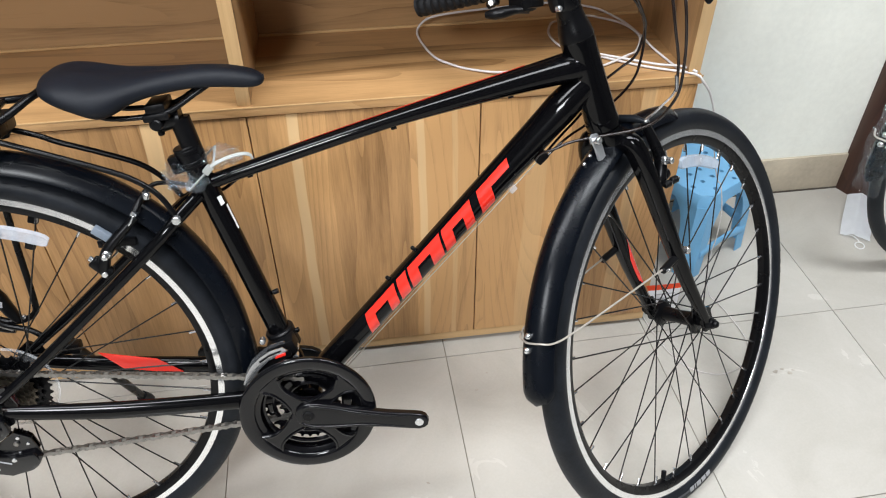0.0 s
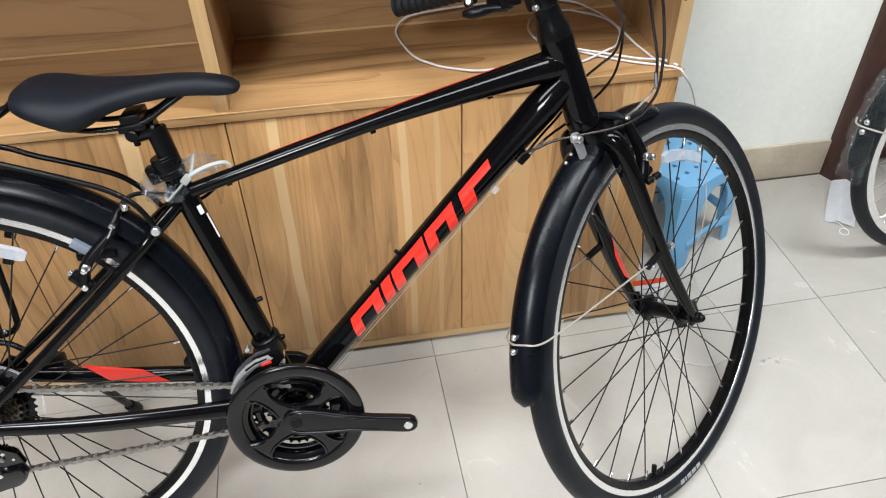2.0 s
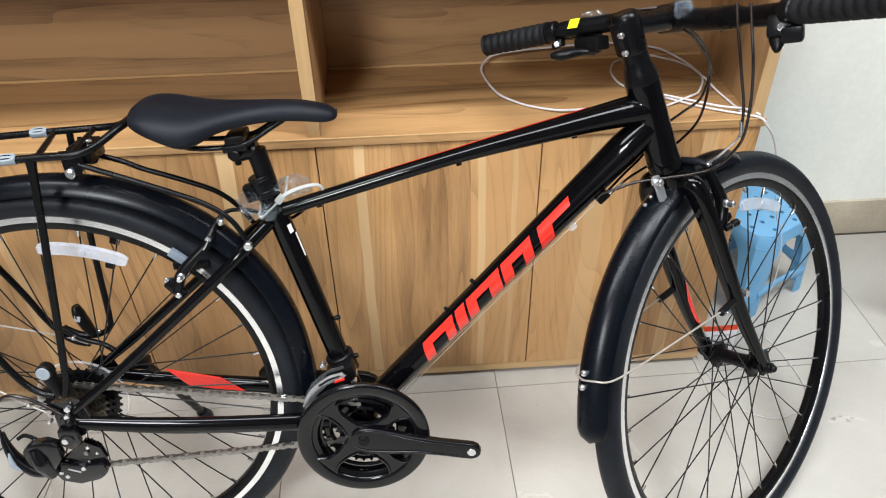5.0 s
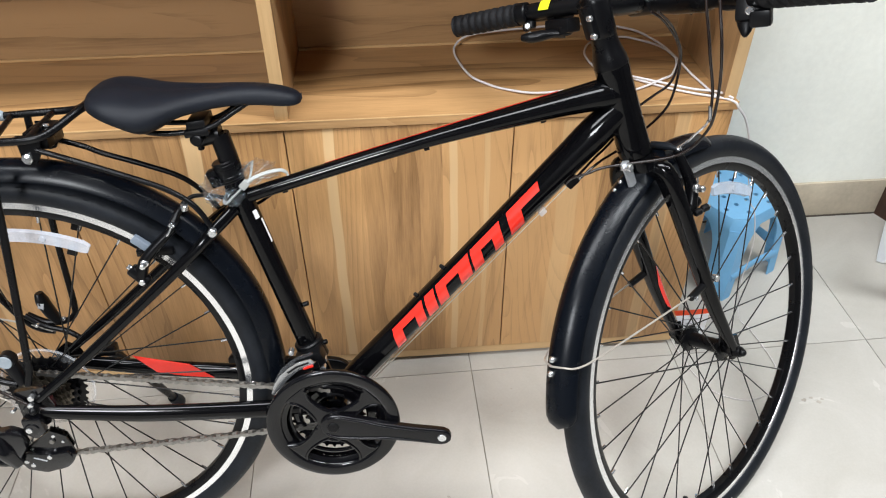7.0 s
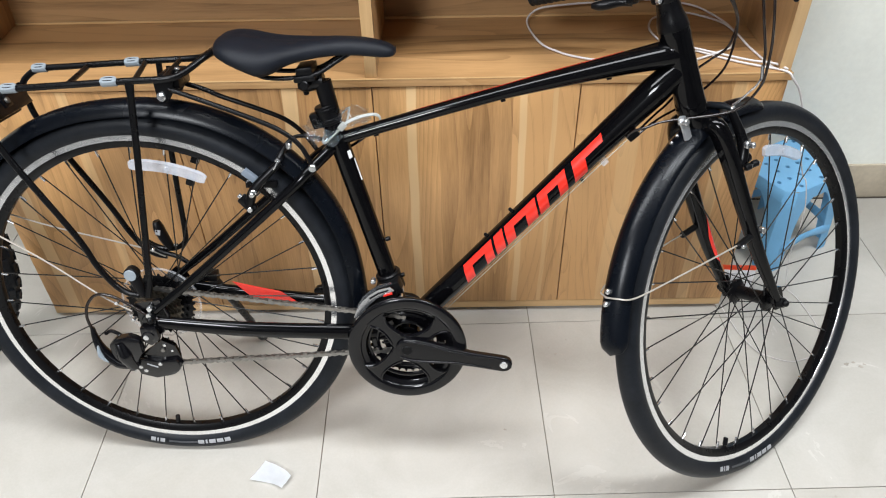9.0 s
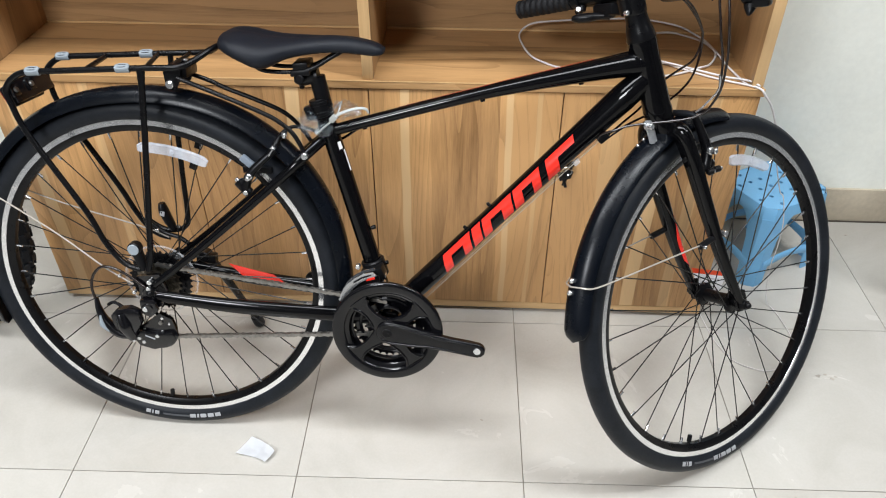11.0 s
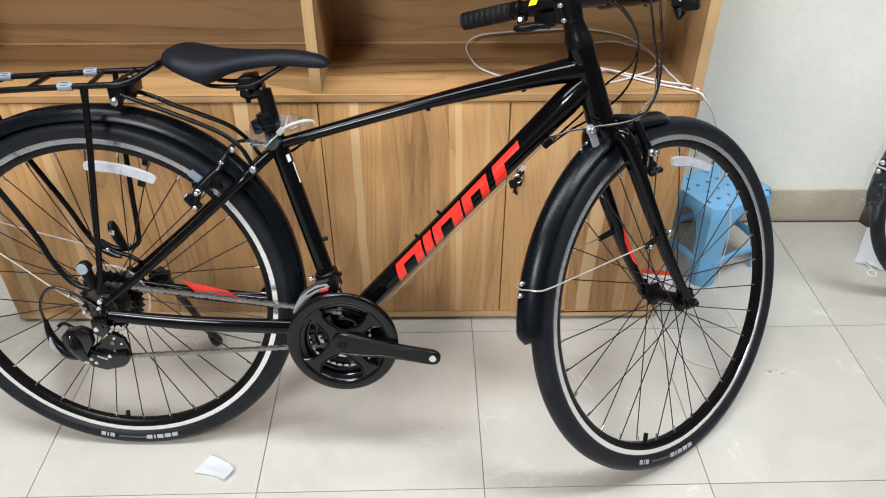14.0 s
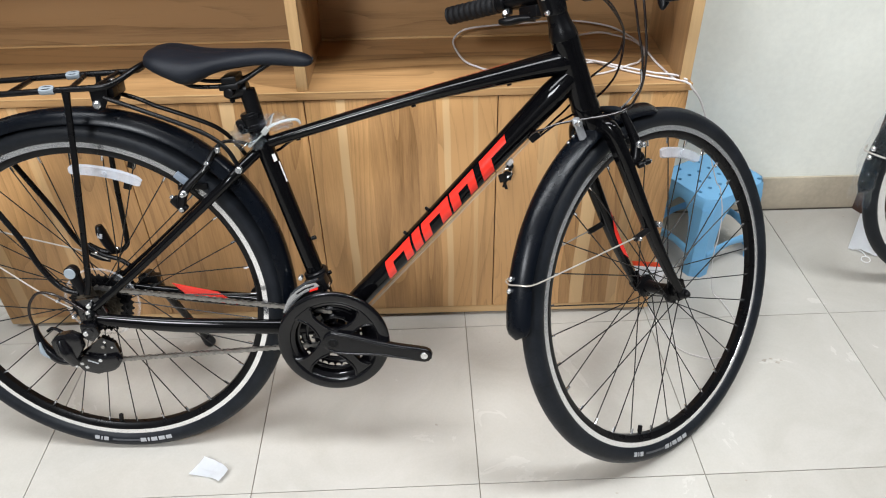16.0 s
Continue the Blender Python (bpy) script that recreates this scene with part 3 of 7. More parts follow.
for u, v in ((0.428, 0.044), (0.406, 0.116)):
    bm = bm_new()
    rod(bm, P(u, v), P(u + 0.0085, v + 0.003), 0.0040, sides=10, bevel=0.001)
    frame_piece("cable_guide", bm, M_SATIN)
for u, v in ((0.604, 0.3575), (0.766, 0.3905), (0.402, 0.3035)):
    bm = bm_new()
    box(bm, (-0.004, -0.002, -0.001), (0.004, 0.002, 0.004), 0.0008, Matrix.Translation(P(u, v + 0.0015, 0.002)) @ pose(0, 0, 0, 0, -14, 0))
    frame_piece("cable_stop", bm, M_SATIN)
bm = bm_new()
box(bm, (-0.010, -0.007, -0.007), (0.010, 0.007, 0.007), 0.003, Matrix.Translation(P(0.8095, 0.3035, 0.006)) @ pose(0, 0, 0, 0, -45, 0))
frame_piece("cable_stop", bm, M_PLASTIC)
bm = bm_new()
rod(bm, P(0.857, 0.444, 0.0), P(0.857, 0.447, 0.014), 0.0075, sides=14, bevel=0.001)
frame_piece("frame_plug", bm, M_STEEL)


# red shapes on the down tube, laid on its surface
DT0, DT1 = P(0.4915, -0.0030), P(0.8365, 0.3711)
DT_DIR = (DT1 - DT0).normalized()
DT_LEN = (DT1 - DT0).length
DT_UP = Vector((-DT_DIR.z, 0, DT_DIR.x))


def tube_patch(bm, s0, s1, phi0, phi1, slant, lift=0.0012, steps=8):
    """A patch on the down tube's chain side. s: metres along it, phi: degrees up from its side face, slant: metres forward per 90 degrees."""
    rows = []
    for i in range(steps + 1):
        phi = phi0 + (phi1 - phi0) * i / steps
        row = []
        for k in range(5):
            s = s0 + (s1 - s0) * k / 4 + slant * phi / 90
            r = float(np.interp(s / DT_LEN, [0, 0.45, 0.82, 1.0], [0.0215, 0.0215, 0.0237, 0.0253])) + lift
            c = DT0 + DT_DIR * s
            row.append(bm.verts.new(c + DT_UP * (0.92 * r * math.sin(radians(phi))) + P(0, 0, r * math.cos(radians(phi)))))
        rows.append(row)
    for a, b in zip(rows, rows[1:]):
        for k in range(4):
            bm.faces.new((a[k], a[k + 1], b[k + 1], b[k]))


GLYPHS = [  # plain slanted blocks with a notch cut from below
    [(0.078, 0.098, -42, 48), (0.098, 0.128, 18, 48), (0.128, 0.147, -42, 48)],
    [(0.153, 0.174, -42, 48)],
    [(0.179, 0.199, -42, 48), (0.199, 0.227, 18, 48), (0.227, 0.2515, -42, 48)],
    [(0.2565, 0.277, -42, 48), (0.277, 0.301, 18, 48), (0.301, 0.3195, -42, 48)],
    [(0.335, 0.362, -42, 48), (0.362, 0.4, 18, 48)],
]
for glyph in GLYPHS:
    bm = bm_new()
    for s0, s1, p0, p1 in glyph:
        tube_patch(bm, s0, s1, p0, p1, 0.020)
    frame_piece("red_decal_shape", bm, M_RED, "glossy red printed decal shape")
SEAT_DIR = (P(*SEAT_TOP) - P(0.4385, -0.07)).normalized()


def seat_tube_label(v0, v1, phi0, phi1):
    """A sticker laid on the seat tube between two heights; phi: degrees from straight ahead towards the chain side."""
    bm = bm_new()
    rows = []
    for v in (v0, (v0 + v1) / 2, v1):
        c = P(0.4385, -0.07) + SEAT_DIR * ((v + 0.07) / SEAT_DIR.z)
        rows.append([bm.verts.new(c + Vector((SEAT_DIR.z, 0, -SEAT_DIR.x)) * (0.0171 * math.cos(radians(p))) + P(0, 0, 0.0171 * math.sin(radians(p)))) for p in np.linspace(phi0, phi1, 5)])
    for a, b in zip(rows, rows[1:]):
        for k in range(4):
            bm.faces.new((a[k], a[k + 1], b[k + 1], b[k]))
    return bm


frame_piece("paper_label", seat_tube_label(0.267, 0.280, 30, 54), M_WHITE, "small square white sticker")
frame_piece("paper_label", seat_tube_label(0.226, 0.264, 14, 27), M_WHITE, "narrow white sticker strip")

# thin red stripe along the far upper side of the top tube
bm = bm_new()
rows = []
for k in range(17):
    f = k / 16
    u = 0.46 + 0.325 * f
    mid = float(np.interp(u, [p.x for p in TOP_TUBE], [p.z for p in TOP_TUBE]))
    r = float(np.interp(u, [0.4, 0.602, 0.76, 0.845], [0.0118, 0.0125, 0.0188, 0.0245])) + 0.0009
    wide = 7 + 14 * math.sin(math.pi * min(1.0, 0.15 + f * 0.75))
    rows.append([bm.verts.new(P(u, mid + 0.888 * r * math.cos(radians(p)), -r * math.sin(radians(p)))) for p in (5 - wide / 2, 5, 5 + wide / 2)])
for a, b in zip(rows, rows[1:]):
    for k in range(2):
        bm.faces.new((a[k], a[k + 1], b[k + 1], b[k]))
frame_piece("red_pinstripe", bm, M_STRIPE, "thin dark red stripe")
# red band on the inner face of the far chain stay, and beads of weld round the head tube joints
bm = bm_new()
plate(bm, [(0.110, 0.0040), (0.155, -0.0050), (0.200, -0.0135), (0.238, -0.0410), (0.190, -0.0370), (0.144, -0.0290)], 0.0012, lambda a, b, d: P(a, b, -0.0455 - d + (a - 0.17) * 0.08))
frame_piece("red_stay_decal", bm, M_RED, "red wedge-shaped decal")
for (u, v), (du, dv), r in (((0.852, 0.4285), (0.98, 0.20), 0.0222),):
    bm = bm_new()
    along = Vector((du, 0, dv)).normalized()
    side = Vector((-dv, 0, du)).normalized()
    loop = [P(u, v) + side * (0.90 * r * math.sin(a)) + P(0, 0, r * math.cos(a)) + along * (0.004 * abs(math.cos(a))) for a in np.linspace(0, 2 * math.pi, 48, endpoint=False)]
    sweep(bm, loop, [0.0015 + 0.0006 * (k % 2) for k in range(48)], 8, closed=True)
    frame_piece("weld_bead", bm, M_FRAME)

# seat post, saddle
bm = bm_new()
rod(bm, P(0.3335, 0.340), P(0.3225, 0.3945), 0.0138, sides=30, bevel=0.0012)
post = bike("seat_post", bm, M_SATIN, "black aluminium seat post")
bm = bm_new()
sweep(bm, curve_points([P(0.3250, 0.3945), P(0.3120, 0.3935), P(0.2965, 0.3900), P(0.2850, 0.3905)], 4), [0.0138, 0.0138, 0.0135, 0.0085], 16)
box(bm, (-0.017, -0.027, -0.005), (0.017, 0.027, 0.005), 0.003, Matrix.Translation(P(0.3000, 0.4035)) @ pose(0, 0, 0, 0, -6, 0))
box(bm, (-0.013, -0.024, -0.006), (0.013, 0.024, 0.006), 0.003, Matrix.Translation(P(0.3000, 0.4140)) @ pose(0, 0, 0, 0, -6, 0))
rod(bm, P(0.2990, 0.394, -0.030), P(0.2990, 0.394, 0.030), 0.0075, sides=16, bevel=0.0015)
rod(bm, P(0.2960, 0.372), P(0.2950, 0.386), 0.0045, sides=12, bevel=0.001)
for v in bm.verts:
    v.co = v.co - BASE
part("saddle_clamp", bm, M_PLASTIC, post)

SECTIONS = [  # u, half width, crown, lowest edge
    (0.1680, 0.0167, 0.4580, 0.4450), (0.1709, 0.0372, 0.4625, 0.4410), (0.1785, 0.0558, 0.4675, 0.4365), (0.1947, 0.0693, 0.4700, 0.4275),
    (0.2166, 0.0744, 0.4680, 0.4160), (0.2394, 0.0730, 0.4638, 0.4060), (0.2585, 0.0665, 0.4612, 0.4105), (0.2756, 0.0558, 0.4605, 0.4195), (0.2947, 0.0446, 0.4606, 0.4252),
    (0.3233, 0.0326, 0.4612, 0.4293), (0.3566, 0.0253, 0.4617, 0.4315), (0.3900, 0.0223, 0.4600, 0.4297), (0.4138, 0.0209, 0.4555, 0.4275),
    (0.4271, 0.0186, 0.4512, 0.4278), (0.4343, 0.0147, 0.4472, 0.4298), (0.4381, 0.0093, 0.4440, 0.4325), (0.4395, 0.0037, 0.4410, 0.4362)]


def saddle():
    bm = bm_new()
    rings = []
    upper = curve_points([(u, hw, top) for u, hw, top, low in SECTIONS], 3)
    lower = curve_points([(u, low, 0) for u, hw, top, low in SECTIONS], 3)
    for (u, hw, top), (_, low, _) in zip(upper, lower):
        ring = []
        for k in range(48):
            a = 2 * math.pi * k / 48
            c, s = math.cos(a), math.sin(a)
            w = hw * math.copysign(abs(c) ** 0.80, c)
            if s >= 0:
                v = low + (top - low) * (0.42 + 0.58 * s ** 0.9)
                v -= 0.0025 * math.exp(-(w / 0.012) ** 2) * (1 if 0.2 < u < 0.34 else 0.3)
            else:
                v = low + (top - low) * (0.42 * (1 + s * 1.0)) + 0.012 * (-s) * max(0, 1 - abs(w) / max(hw, 1e-3))
            ring.append(bm.verts.new(P(u, v, w)))
        rings.append(ring)
    for a, b in zip(rings, rings[1:]):
        for k in range(48):
            bm.faces.new((a[k], a[(k + 1) % 48], b[(k + 1) % 48], b[k]))
    bm.faces.new(rings[0])
    bm.faces.new(rings[-1])
    return bm


saddle_ob = bike("saddle", saddle(), M_SADDLE, "smooth matt black padded saddle")
for s in (1, -1):
    bm = bm_new()
    sweep(bm, curve_points([P(0.200, 0.438, 0.030 * s), P(0.228, 0.412, 0.025 * s), P(0.250, 0.4050, 0.023 * s), P(0.290, 0.4052, 0.022 * s), P(0.320, 0.4110, 0.021 * s), P(0.352, 0.4290, 0.017 * s), P(0.378, 0.443, 0.010 * s)], 6), 0.0036, 12)
    for v in bm.verts:
        v.co = v.co - BASE
    part("saddle_rail", bm, M_SATIN, saddle_ob)

# zip tie and clear bag scraps left on the seat cluster
bm = bm_new()
sweep(bm, curve_points([P(0.3170, 0.2990, 0.012), P(0.3240, 0.3020, 0.026), P(0.3291, 0.3069, 0.029), P(0.3425, 0.3192, 0.030), P(0.3547, 0.3313, 0.029), P(0.3600, 0.3370, 0.022), P(0.3610, 0.3480, 0.004), P(0.3560, 0.3440, -0.018), P(0.3400, 0.3280, -0.028), P(0.3200, 0.3060, -0.024), P(0.3150, 0.2985, -0.006)], 6, closed=True), 0.0014, 8, closed=True, squash=2.0, up=(0.70, 0, -0.71))
sweep(bm, curve_points([P(0.3547, 0.3313, 0.031), P(0.3628, 0.3374, 0.030), P(0.3823, 0.3447, 0.028), P(0.4016, 0.3481, 0.028), P(0.4101, 0.3455, 0.028), P(0.4128, 0.3397, 0.028)], 6), [0.0014, 0.0014, 0.0013, 0.0012, 0.0009], 8, squash=2.0, up=(0.3, 0.9, -0.4))
box(bm, (-0.0065, -0.0035, -0.0048), (0.0065, 0.0035, 0.0048), 0.001, Matrix.Translation(P(0.3530, 0.3300, 0.0305)) @ pose(0, 0, 0, 0, -46, 0))
tie = bike("zip_tie", bm, M_TIE, "ivory nylon zip tie with a loose tail")


def crumpled(bm, centre, size, seed, folds=0.35):
    """A crumpled little sheet round a centre."""
    rnd = random.Random(seed)
    offs = Vector((rnd.uniform(0, 50), rnd.uniform(0, 50), rnd.uniform(0, 50)))
    made = bmesh.ops.create_icosphere(bm, subdivisions=3, radius=1.0)["verts"]
    for v in made:
        n = noise.noise(v.co * 1.7 + offs) + 0.6 * noise.noise(v.co * 4.1 + offs)
        c = v.co * (1 + folds * n)
        v.co = Vector(centre) + Vector((c.x * size[0], c.y * size[1], c.z * size[2]))
    return bm


bm = bm_new()
crumpled(bm, P(0.309, 0.316, 0.004), (0.021, 0.022, 0.020), 3, 0.85)
crumpled(bm, P(0.366, 0.336, 0.0), (0.023, 0.018, 0.015), 8, 0.85)
crumpled(bm, P(0.333, 0.306, 0.014), (0.012, 0.014, 0.014), 11, 0.8)
bike("plastic_wrap", bm, M_FILM_THIN, "crumpled scrap of clear plastic wrap", smooth=False)


# wheels
def wheel(name, place, flange_right, seed_angle, print_at, label, axle=0.076):
    """rim > tyre, hub, each spoke and nipple, reflector, valve; the axle lies along the object's y."""
    bm = bm_new()
    lathe(bm, [(0.3165, 0.0112), (0.3165, 0.0090), (0.3120, 0.0085), (0.3120, -0.0085), (0.3165, -0.0090), (0.3165, -0.0112), (0.3030, -0.0112),
               (0.2960, -0.0098), (0.2905, -0.0060), (0.2895, 0.0), (0.2905, 0.0060), (0.2960, 0.0098), (0.3030, 0.0112)], (0, 0, 0), (0, 1, 0), 120, closed=True)
    rim = part(name, bm, M_SATIN, bicycle, label)
    rim.matrix_local = place
    for s in (1, -1):
        bm = bm_new()
        lathe(bm, [(0.3032, 0.0112 * s), (0.3034, 0.0117 * s), (0.3160, 0.0117 * s), (0.3163, 0.0112 * s)], (0, 0, 0), (0, 1, 0), 120)
        part("brake_track", bm, M_ALLOY, rim, "machined silver braking surface")
    # tyre: rounded casing with shallow blocks on its shoulders
    prof = []
    for k in range(25):
        a = radians(-138 + 276 * k / 24)
        r = 0.0193 + (0.0005 if abs(a) < radians(60) and k % 2 else 0.0)
        prof.append((0.3272 + r * math.cos(a), 0.0192 * math.sin(a)))
    bm = bm_new()
    lathe(bm, prof, (0, 0, 0), (0, 1, 0), 144, closed=True)
    tyre = part("tyre", bm, M_RUBBER, rim, "black road tyre with grey sidewall print")
    bm = bm_new()
    for i in range(96):
        for s in (1, -1):
            a0 = 2 * math.pi * (i + (0.5 if s < 0 else 0)) / 96
            pts = []
            for da, phi in ((0.0, 30), (0.022, 30), (0.040, 58), (0.022, 58)):
                r = 0.3272 + 0.0196 * math.cos(radians(phi))
                pts.append(bm.verts.new((r * math.cos(a0 + da), 0.0196 * math.sin(radians(phi)) * s, r * math.sin(a0 + da))))
            bm.faces.new(pts if s > 0 else pts[::-1])
    tread = part("tread", bm, M_RUBBER, rim)
    tagged(tread, kind="stuff")
    # sidewall print as plain bars
    for a_mid, widths in ((print_at, (0.0150, 0.0070, 0.0160, 0.0160, 0.0150)), (print_at - 20.0, (0.012, 0.006, 0.012))):
        a = radians(a_mid) - sum(widths) / 0.32 / 2
        bm = bm_new()
        for wd in widths:
            a0, a1 = a + 0.001 / 0.32, a + (wd - 0.002) / 0.32
            grid = []
            for r in np.linspace(0.3200, 0.3285, 4):
                y = -(0.0192 * math.sqrt(1 - ((r - 0.3272) / 0.0193) ** 2) + 0.0007)
                grid.append([bm.verts.new((r * math.cos(t), y, r * math.sin(t))) for t in (a0, (a0 + a1) / 2, a1)])
            for p, q in zip(grid, grid[1:]):
                for k in range(2):
                    bm.faces.new((p[k], p[k + 1], q[k + 1], q[k]))
            a += wd / 0.32
        part("sidewall_print", bm, M_PRINT, rim, "pale grey printed bars", smooth=False)
    bm = bm_new()
    grid = []
    for r in np.linspace(0.3222, 0.3262, 3):
        y = -(0.0192 * math.sqrt(1 - ((r - 0.3272) / 0.0193) ** 2) + 0.0006)
        grid.append([bm.verts.new((r * math.cos(t), y, r * math.sin(t))) for t in np.linspace(radians(print_at - 16.2), radians(print_at - 6.0), 9)])
    for p, q in zip(grid, grid[1:]):
        for k in range(8):
            bm.faces.new((p[k], p[k + 1], q[k + 1], q[k]))
    part("sidewall_print", bm, M_SWOOSH, rim, "dark grey printed band", smooth=False)
    # hub
    bm = bm_new()
    lathe(bm, [(0.0, -0.052), (0.0085, -0.052), (0.0085, -0.036), (0.0225, -0.034), (0.0225, -0.030), (0.0130, -0.026), (0.0115, 0.0), (0.0130, 0.026),
               (0.0225, 0.030), (0.0225, 0.034), (0.0085, 0.036), (0.0085, 0.052), (0.0, 0.052)], (0, 0, 0), (0, 1, 0), 28)
    part("hub", bm, M_SATIN, rim)
    bm = bm_new()
    rod(bm, (0, -axle, 0), (0, axle, 0), 0.0048, sides=14)
    for s in (1, -1):
        rod(bm, (0, (axle - 0.014) * s, 0), (0, (axle - 0.004) * s, 0), 0.0105, 0.0085, sides=6 if s > 0 else 16)
        ball(bm, (0, (axle - 0.002) * s, 0), 0.0065, segments=12)
    part("axle", bm, M_PLASTIC, rim)
    shapes = {}
    for side in (1, -1):
        for lead in (1, -1):
            bm = bm_new()
            hub_a = lead * radians(66)
            y = -flange_right if side < 0 else 0.032
            a = Vector((0.0205 * math.cos(hub_a), y + 0.0025 * lead * side, 0.0205 * math.sin(hub_a)))
            b = Vector((0.2885, 0.0025 * side, 0.0))
            rod(bm, a, b, 0.00115, sides=6)
            shapes[side, lead] = bm
    made = {}
    bmn = bm_new()
    rod(bmn, (0.2905, 0, 0), (0.2785, 0, 0), 0.0023, 0.0018, sides=8)
    nip = None
    for i in range(32):
        side, lead = (1 if i % 2 else -1), (1 if (i // 2) % 2 else -1)
        turn = Matrix.Rotation(-radians(11.25 * i + seed_angle), 4, "Y")
        if (side, lead) not in made:
            ob = part("spoke", shapes[side, lead], M_SPOKE, rim)
            made[side, lead] = ob
        else:
            ob = new("spoke", made[side, lead].data)
            ob.parent = rim
        ob.matrix_local = turn
        if nip is None:
            nip = part("nipple", bmn, M_STEEL, rim)
            ob = nip
        else:
            ob = new("nipple", nip.data)
            ob.parent = rim
        ob.matrix_local = turn
    return rim


OFFSET = Matrix.Translation(-BASE)
rear = wheel("rear_wheel", OFFSET, 0.020, 23.3, -82.0, "black alloy rear wheel with silver brake track")
front = wheel("front_wheel", OFFSET @ TURNED @ Matrix.Translation((WHEELBASE, 0, DROP)), 0.033, 15.25, -87.0, "black alloy front wheel with silver brake track", axle=0.068)


def spoke_reflector(parent, a0, a1):
    bm = bm_new()
    rows = []
    n = 22
    for i in range(n + 1):
        a = radians(a0 + (a1 - a0) * i / n)
        ring = []
        slim = (0.62, 0.90, 1.0)[min(2, i, n - i)]
        for r, y in ((0.252, -0.011), (0.2545, -0.0165), (0.270, -0.0165), (0.2725, -0.011)):
            r = 0.26225 + (r - 0.26225) * slim
            ring.append(bm.verts.new((r * math.cos(a), y, r * math.sin(a))))
        rows.append(ring)
    for p, q in zip(rows, rows[1:]):
        for k in range(4):
            bm.faces.new((p[k], p[(k + 1) % 4], q[(k + 1) % 4], q[k]))
    bm.faces.new(rows[0])
    bm.faces.new(rows[-1])
    ob = part("spoke_reflector", bm, M_REFLECT, parent, "clear white plastic spoke reflector")
    bm = bm_new()
    m = radians((a0 + a1) / 2)
    rod(bm, (0.262 * math.cos(m), -0.018, 0.262 * math.sin(m)), (0.262 * math.cos(m), -0.006, 0.262 * math.sin(m)), 0.005, sides=12, bevel=0.001)
    part("reflector_screw", bm, M_REFLECT, parent)


def valve(parent, angle):
    bm = bm_new()
    c, s = math.cos(radians(angle)), math.sin(radians(angle))
    rod(bm, (0.292 * c, 0, 0.292 * s), (0.285 * c, 0, 0.285 * s), 0.0034, sides=10)
    rod(bm, (0.288 * c, 0, 0.288 * s), (0.2735 * c, 0, 0.2735 * s), 0.0045, sides=12, bevel=0.001)
    part("valve", bm, M_PLASTIC, parent)


spoke_reflector(rear, 63.5, 91.0)
spoke_reflector(front, 65.0, 90.0)
for r0, r1, y0 in ((0.274, 0.296, 0.004), (0.232, 0.250, 0.004)):
    bm = bm_new()
    c, q = math.cos(radians(69.5)), math.sin(radians(69.5))
    box(bm, (-0.007, y0, r0), (0.007, y0 + 0.008, r1), 0.002, Matrix.Rotation(radians(90 - 69.5), 4, "Y"))
    part("spoke_clip", bm, M_PLASTIC, rear, "black plastic spoke clip")
valve(rear, -95.6)
valve(front, -103.9)


# mudguards
def mudguard(a0, a1, centre, radius, half, segments, round_end=True, dip=0.0, depth=0.0145, crease=False, curl=0.0, bulge=0.0):
    """A curved strip with rolled edges; angles in degrees from straight ahead, up."""
    bm = bm_new()
    n = 14
    outer, inner = [], []
    for i in range(segments + 1):
        a = radians(a0 + (a1 - a0) * i / segments)
        near = min(i, segments - i) / segments * abs(a1 - a0) / 360 * 2 * math.pi * radius
        slim = math.sqrt(max(0.004, 1 - (1 - min(1, near / 0.026)) ** 2)) if round_end else 1.0
        ro, ri = [], []
        for k in range(n + 1):
            x = -1 + 2 * k / n
            w = half * slim * x
            edge = abs(w / half)
            drop = depth * (edge ** 2.2 if not crease else 0.22 * min(1.0, edge / 0.643) ** 2 + 0.78 * max(0.0, (edge - 0.643) / 0.357) ** 1.1)
            r = radius - drop - curl * max(0.0, 1 - near / 0.022) ** 2 - dip * max(0.0, 1 - i / segments * abs(a1 - a0) / 26.0)
            off = math.degrees(a) - 47
            r += bulge * math.cos(radians(min(90.0, abs(off) * (90 / 48 if off > 0 else 90 / 40)))) ** 1.3
            for ring, rr in ((ro, r), (ri, r - 0.0018)):
                ring.append(bm.verts.new(P(centre[0] + rr * math.cos(a), centre[1] + rr * math.sin(a), w)))
        outer.append(ro)
        inner.append(ri)
    for i in range(segments):
        for k in range(n):
            bm.faces.new((outer[i][k], outer[i][k + 1], outer[i + 1][k + 1], outer[i + 1][k]))
            bm.faces.new((inner[i][k], inner[i + 1][k], inner[i + 1][k + 1], inner[i][k + 1]))
        for k in (0, n):
            bm.faces.new((outer[i][k], outer[i + 1][k], inner[i + 1][k], inner[i][k]))
    for i in (0, segments):
        for k in range(n):
            bm.faces.new((outer[i][k], inner[i][k], inner[i][k + 1], outer[i][k + 1]))
    return bm


rear_guard = bike("rear_mudguard", mudguard(-6, 200, (0, 0), 0.3690, 0.0270, 84, depth=0.022, crease=True, bulge=0.0140), M_FENDER, "matt black plastic rear mudguard")
front_guard = bike("front_mudguard", mudguard(91, 180.5, (WHEELBASE, DROP), 0.378, 0.0275, 60, dip=0.021, depth=0.020, curl=0.011), M_FENDER, "matt black plastic front mudguard", steer=True)


def guard_piece(name, bm, material, guard, steer, label=""):
    for v in bm.verts:
        v.co = (TURNED @ v.co if steer else v.co) - BASE
    return part(name, bm, material, guard, label)


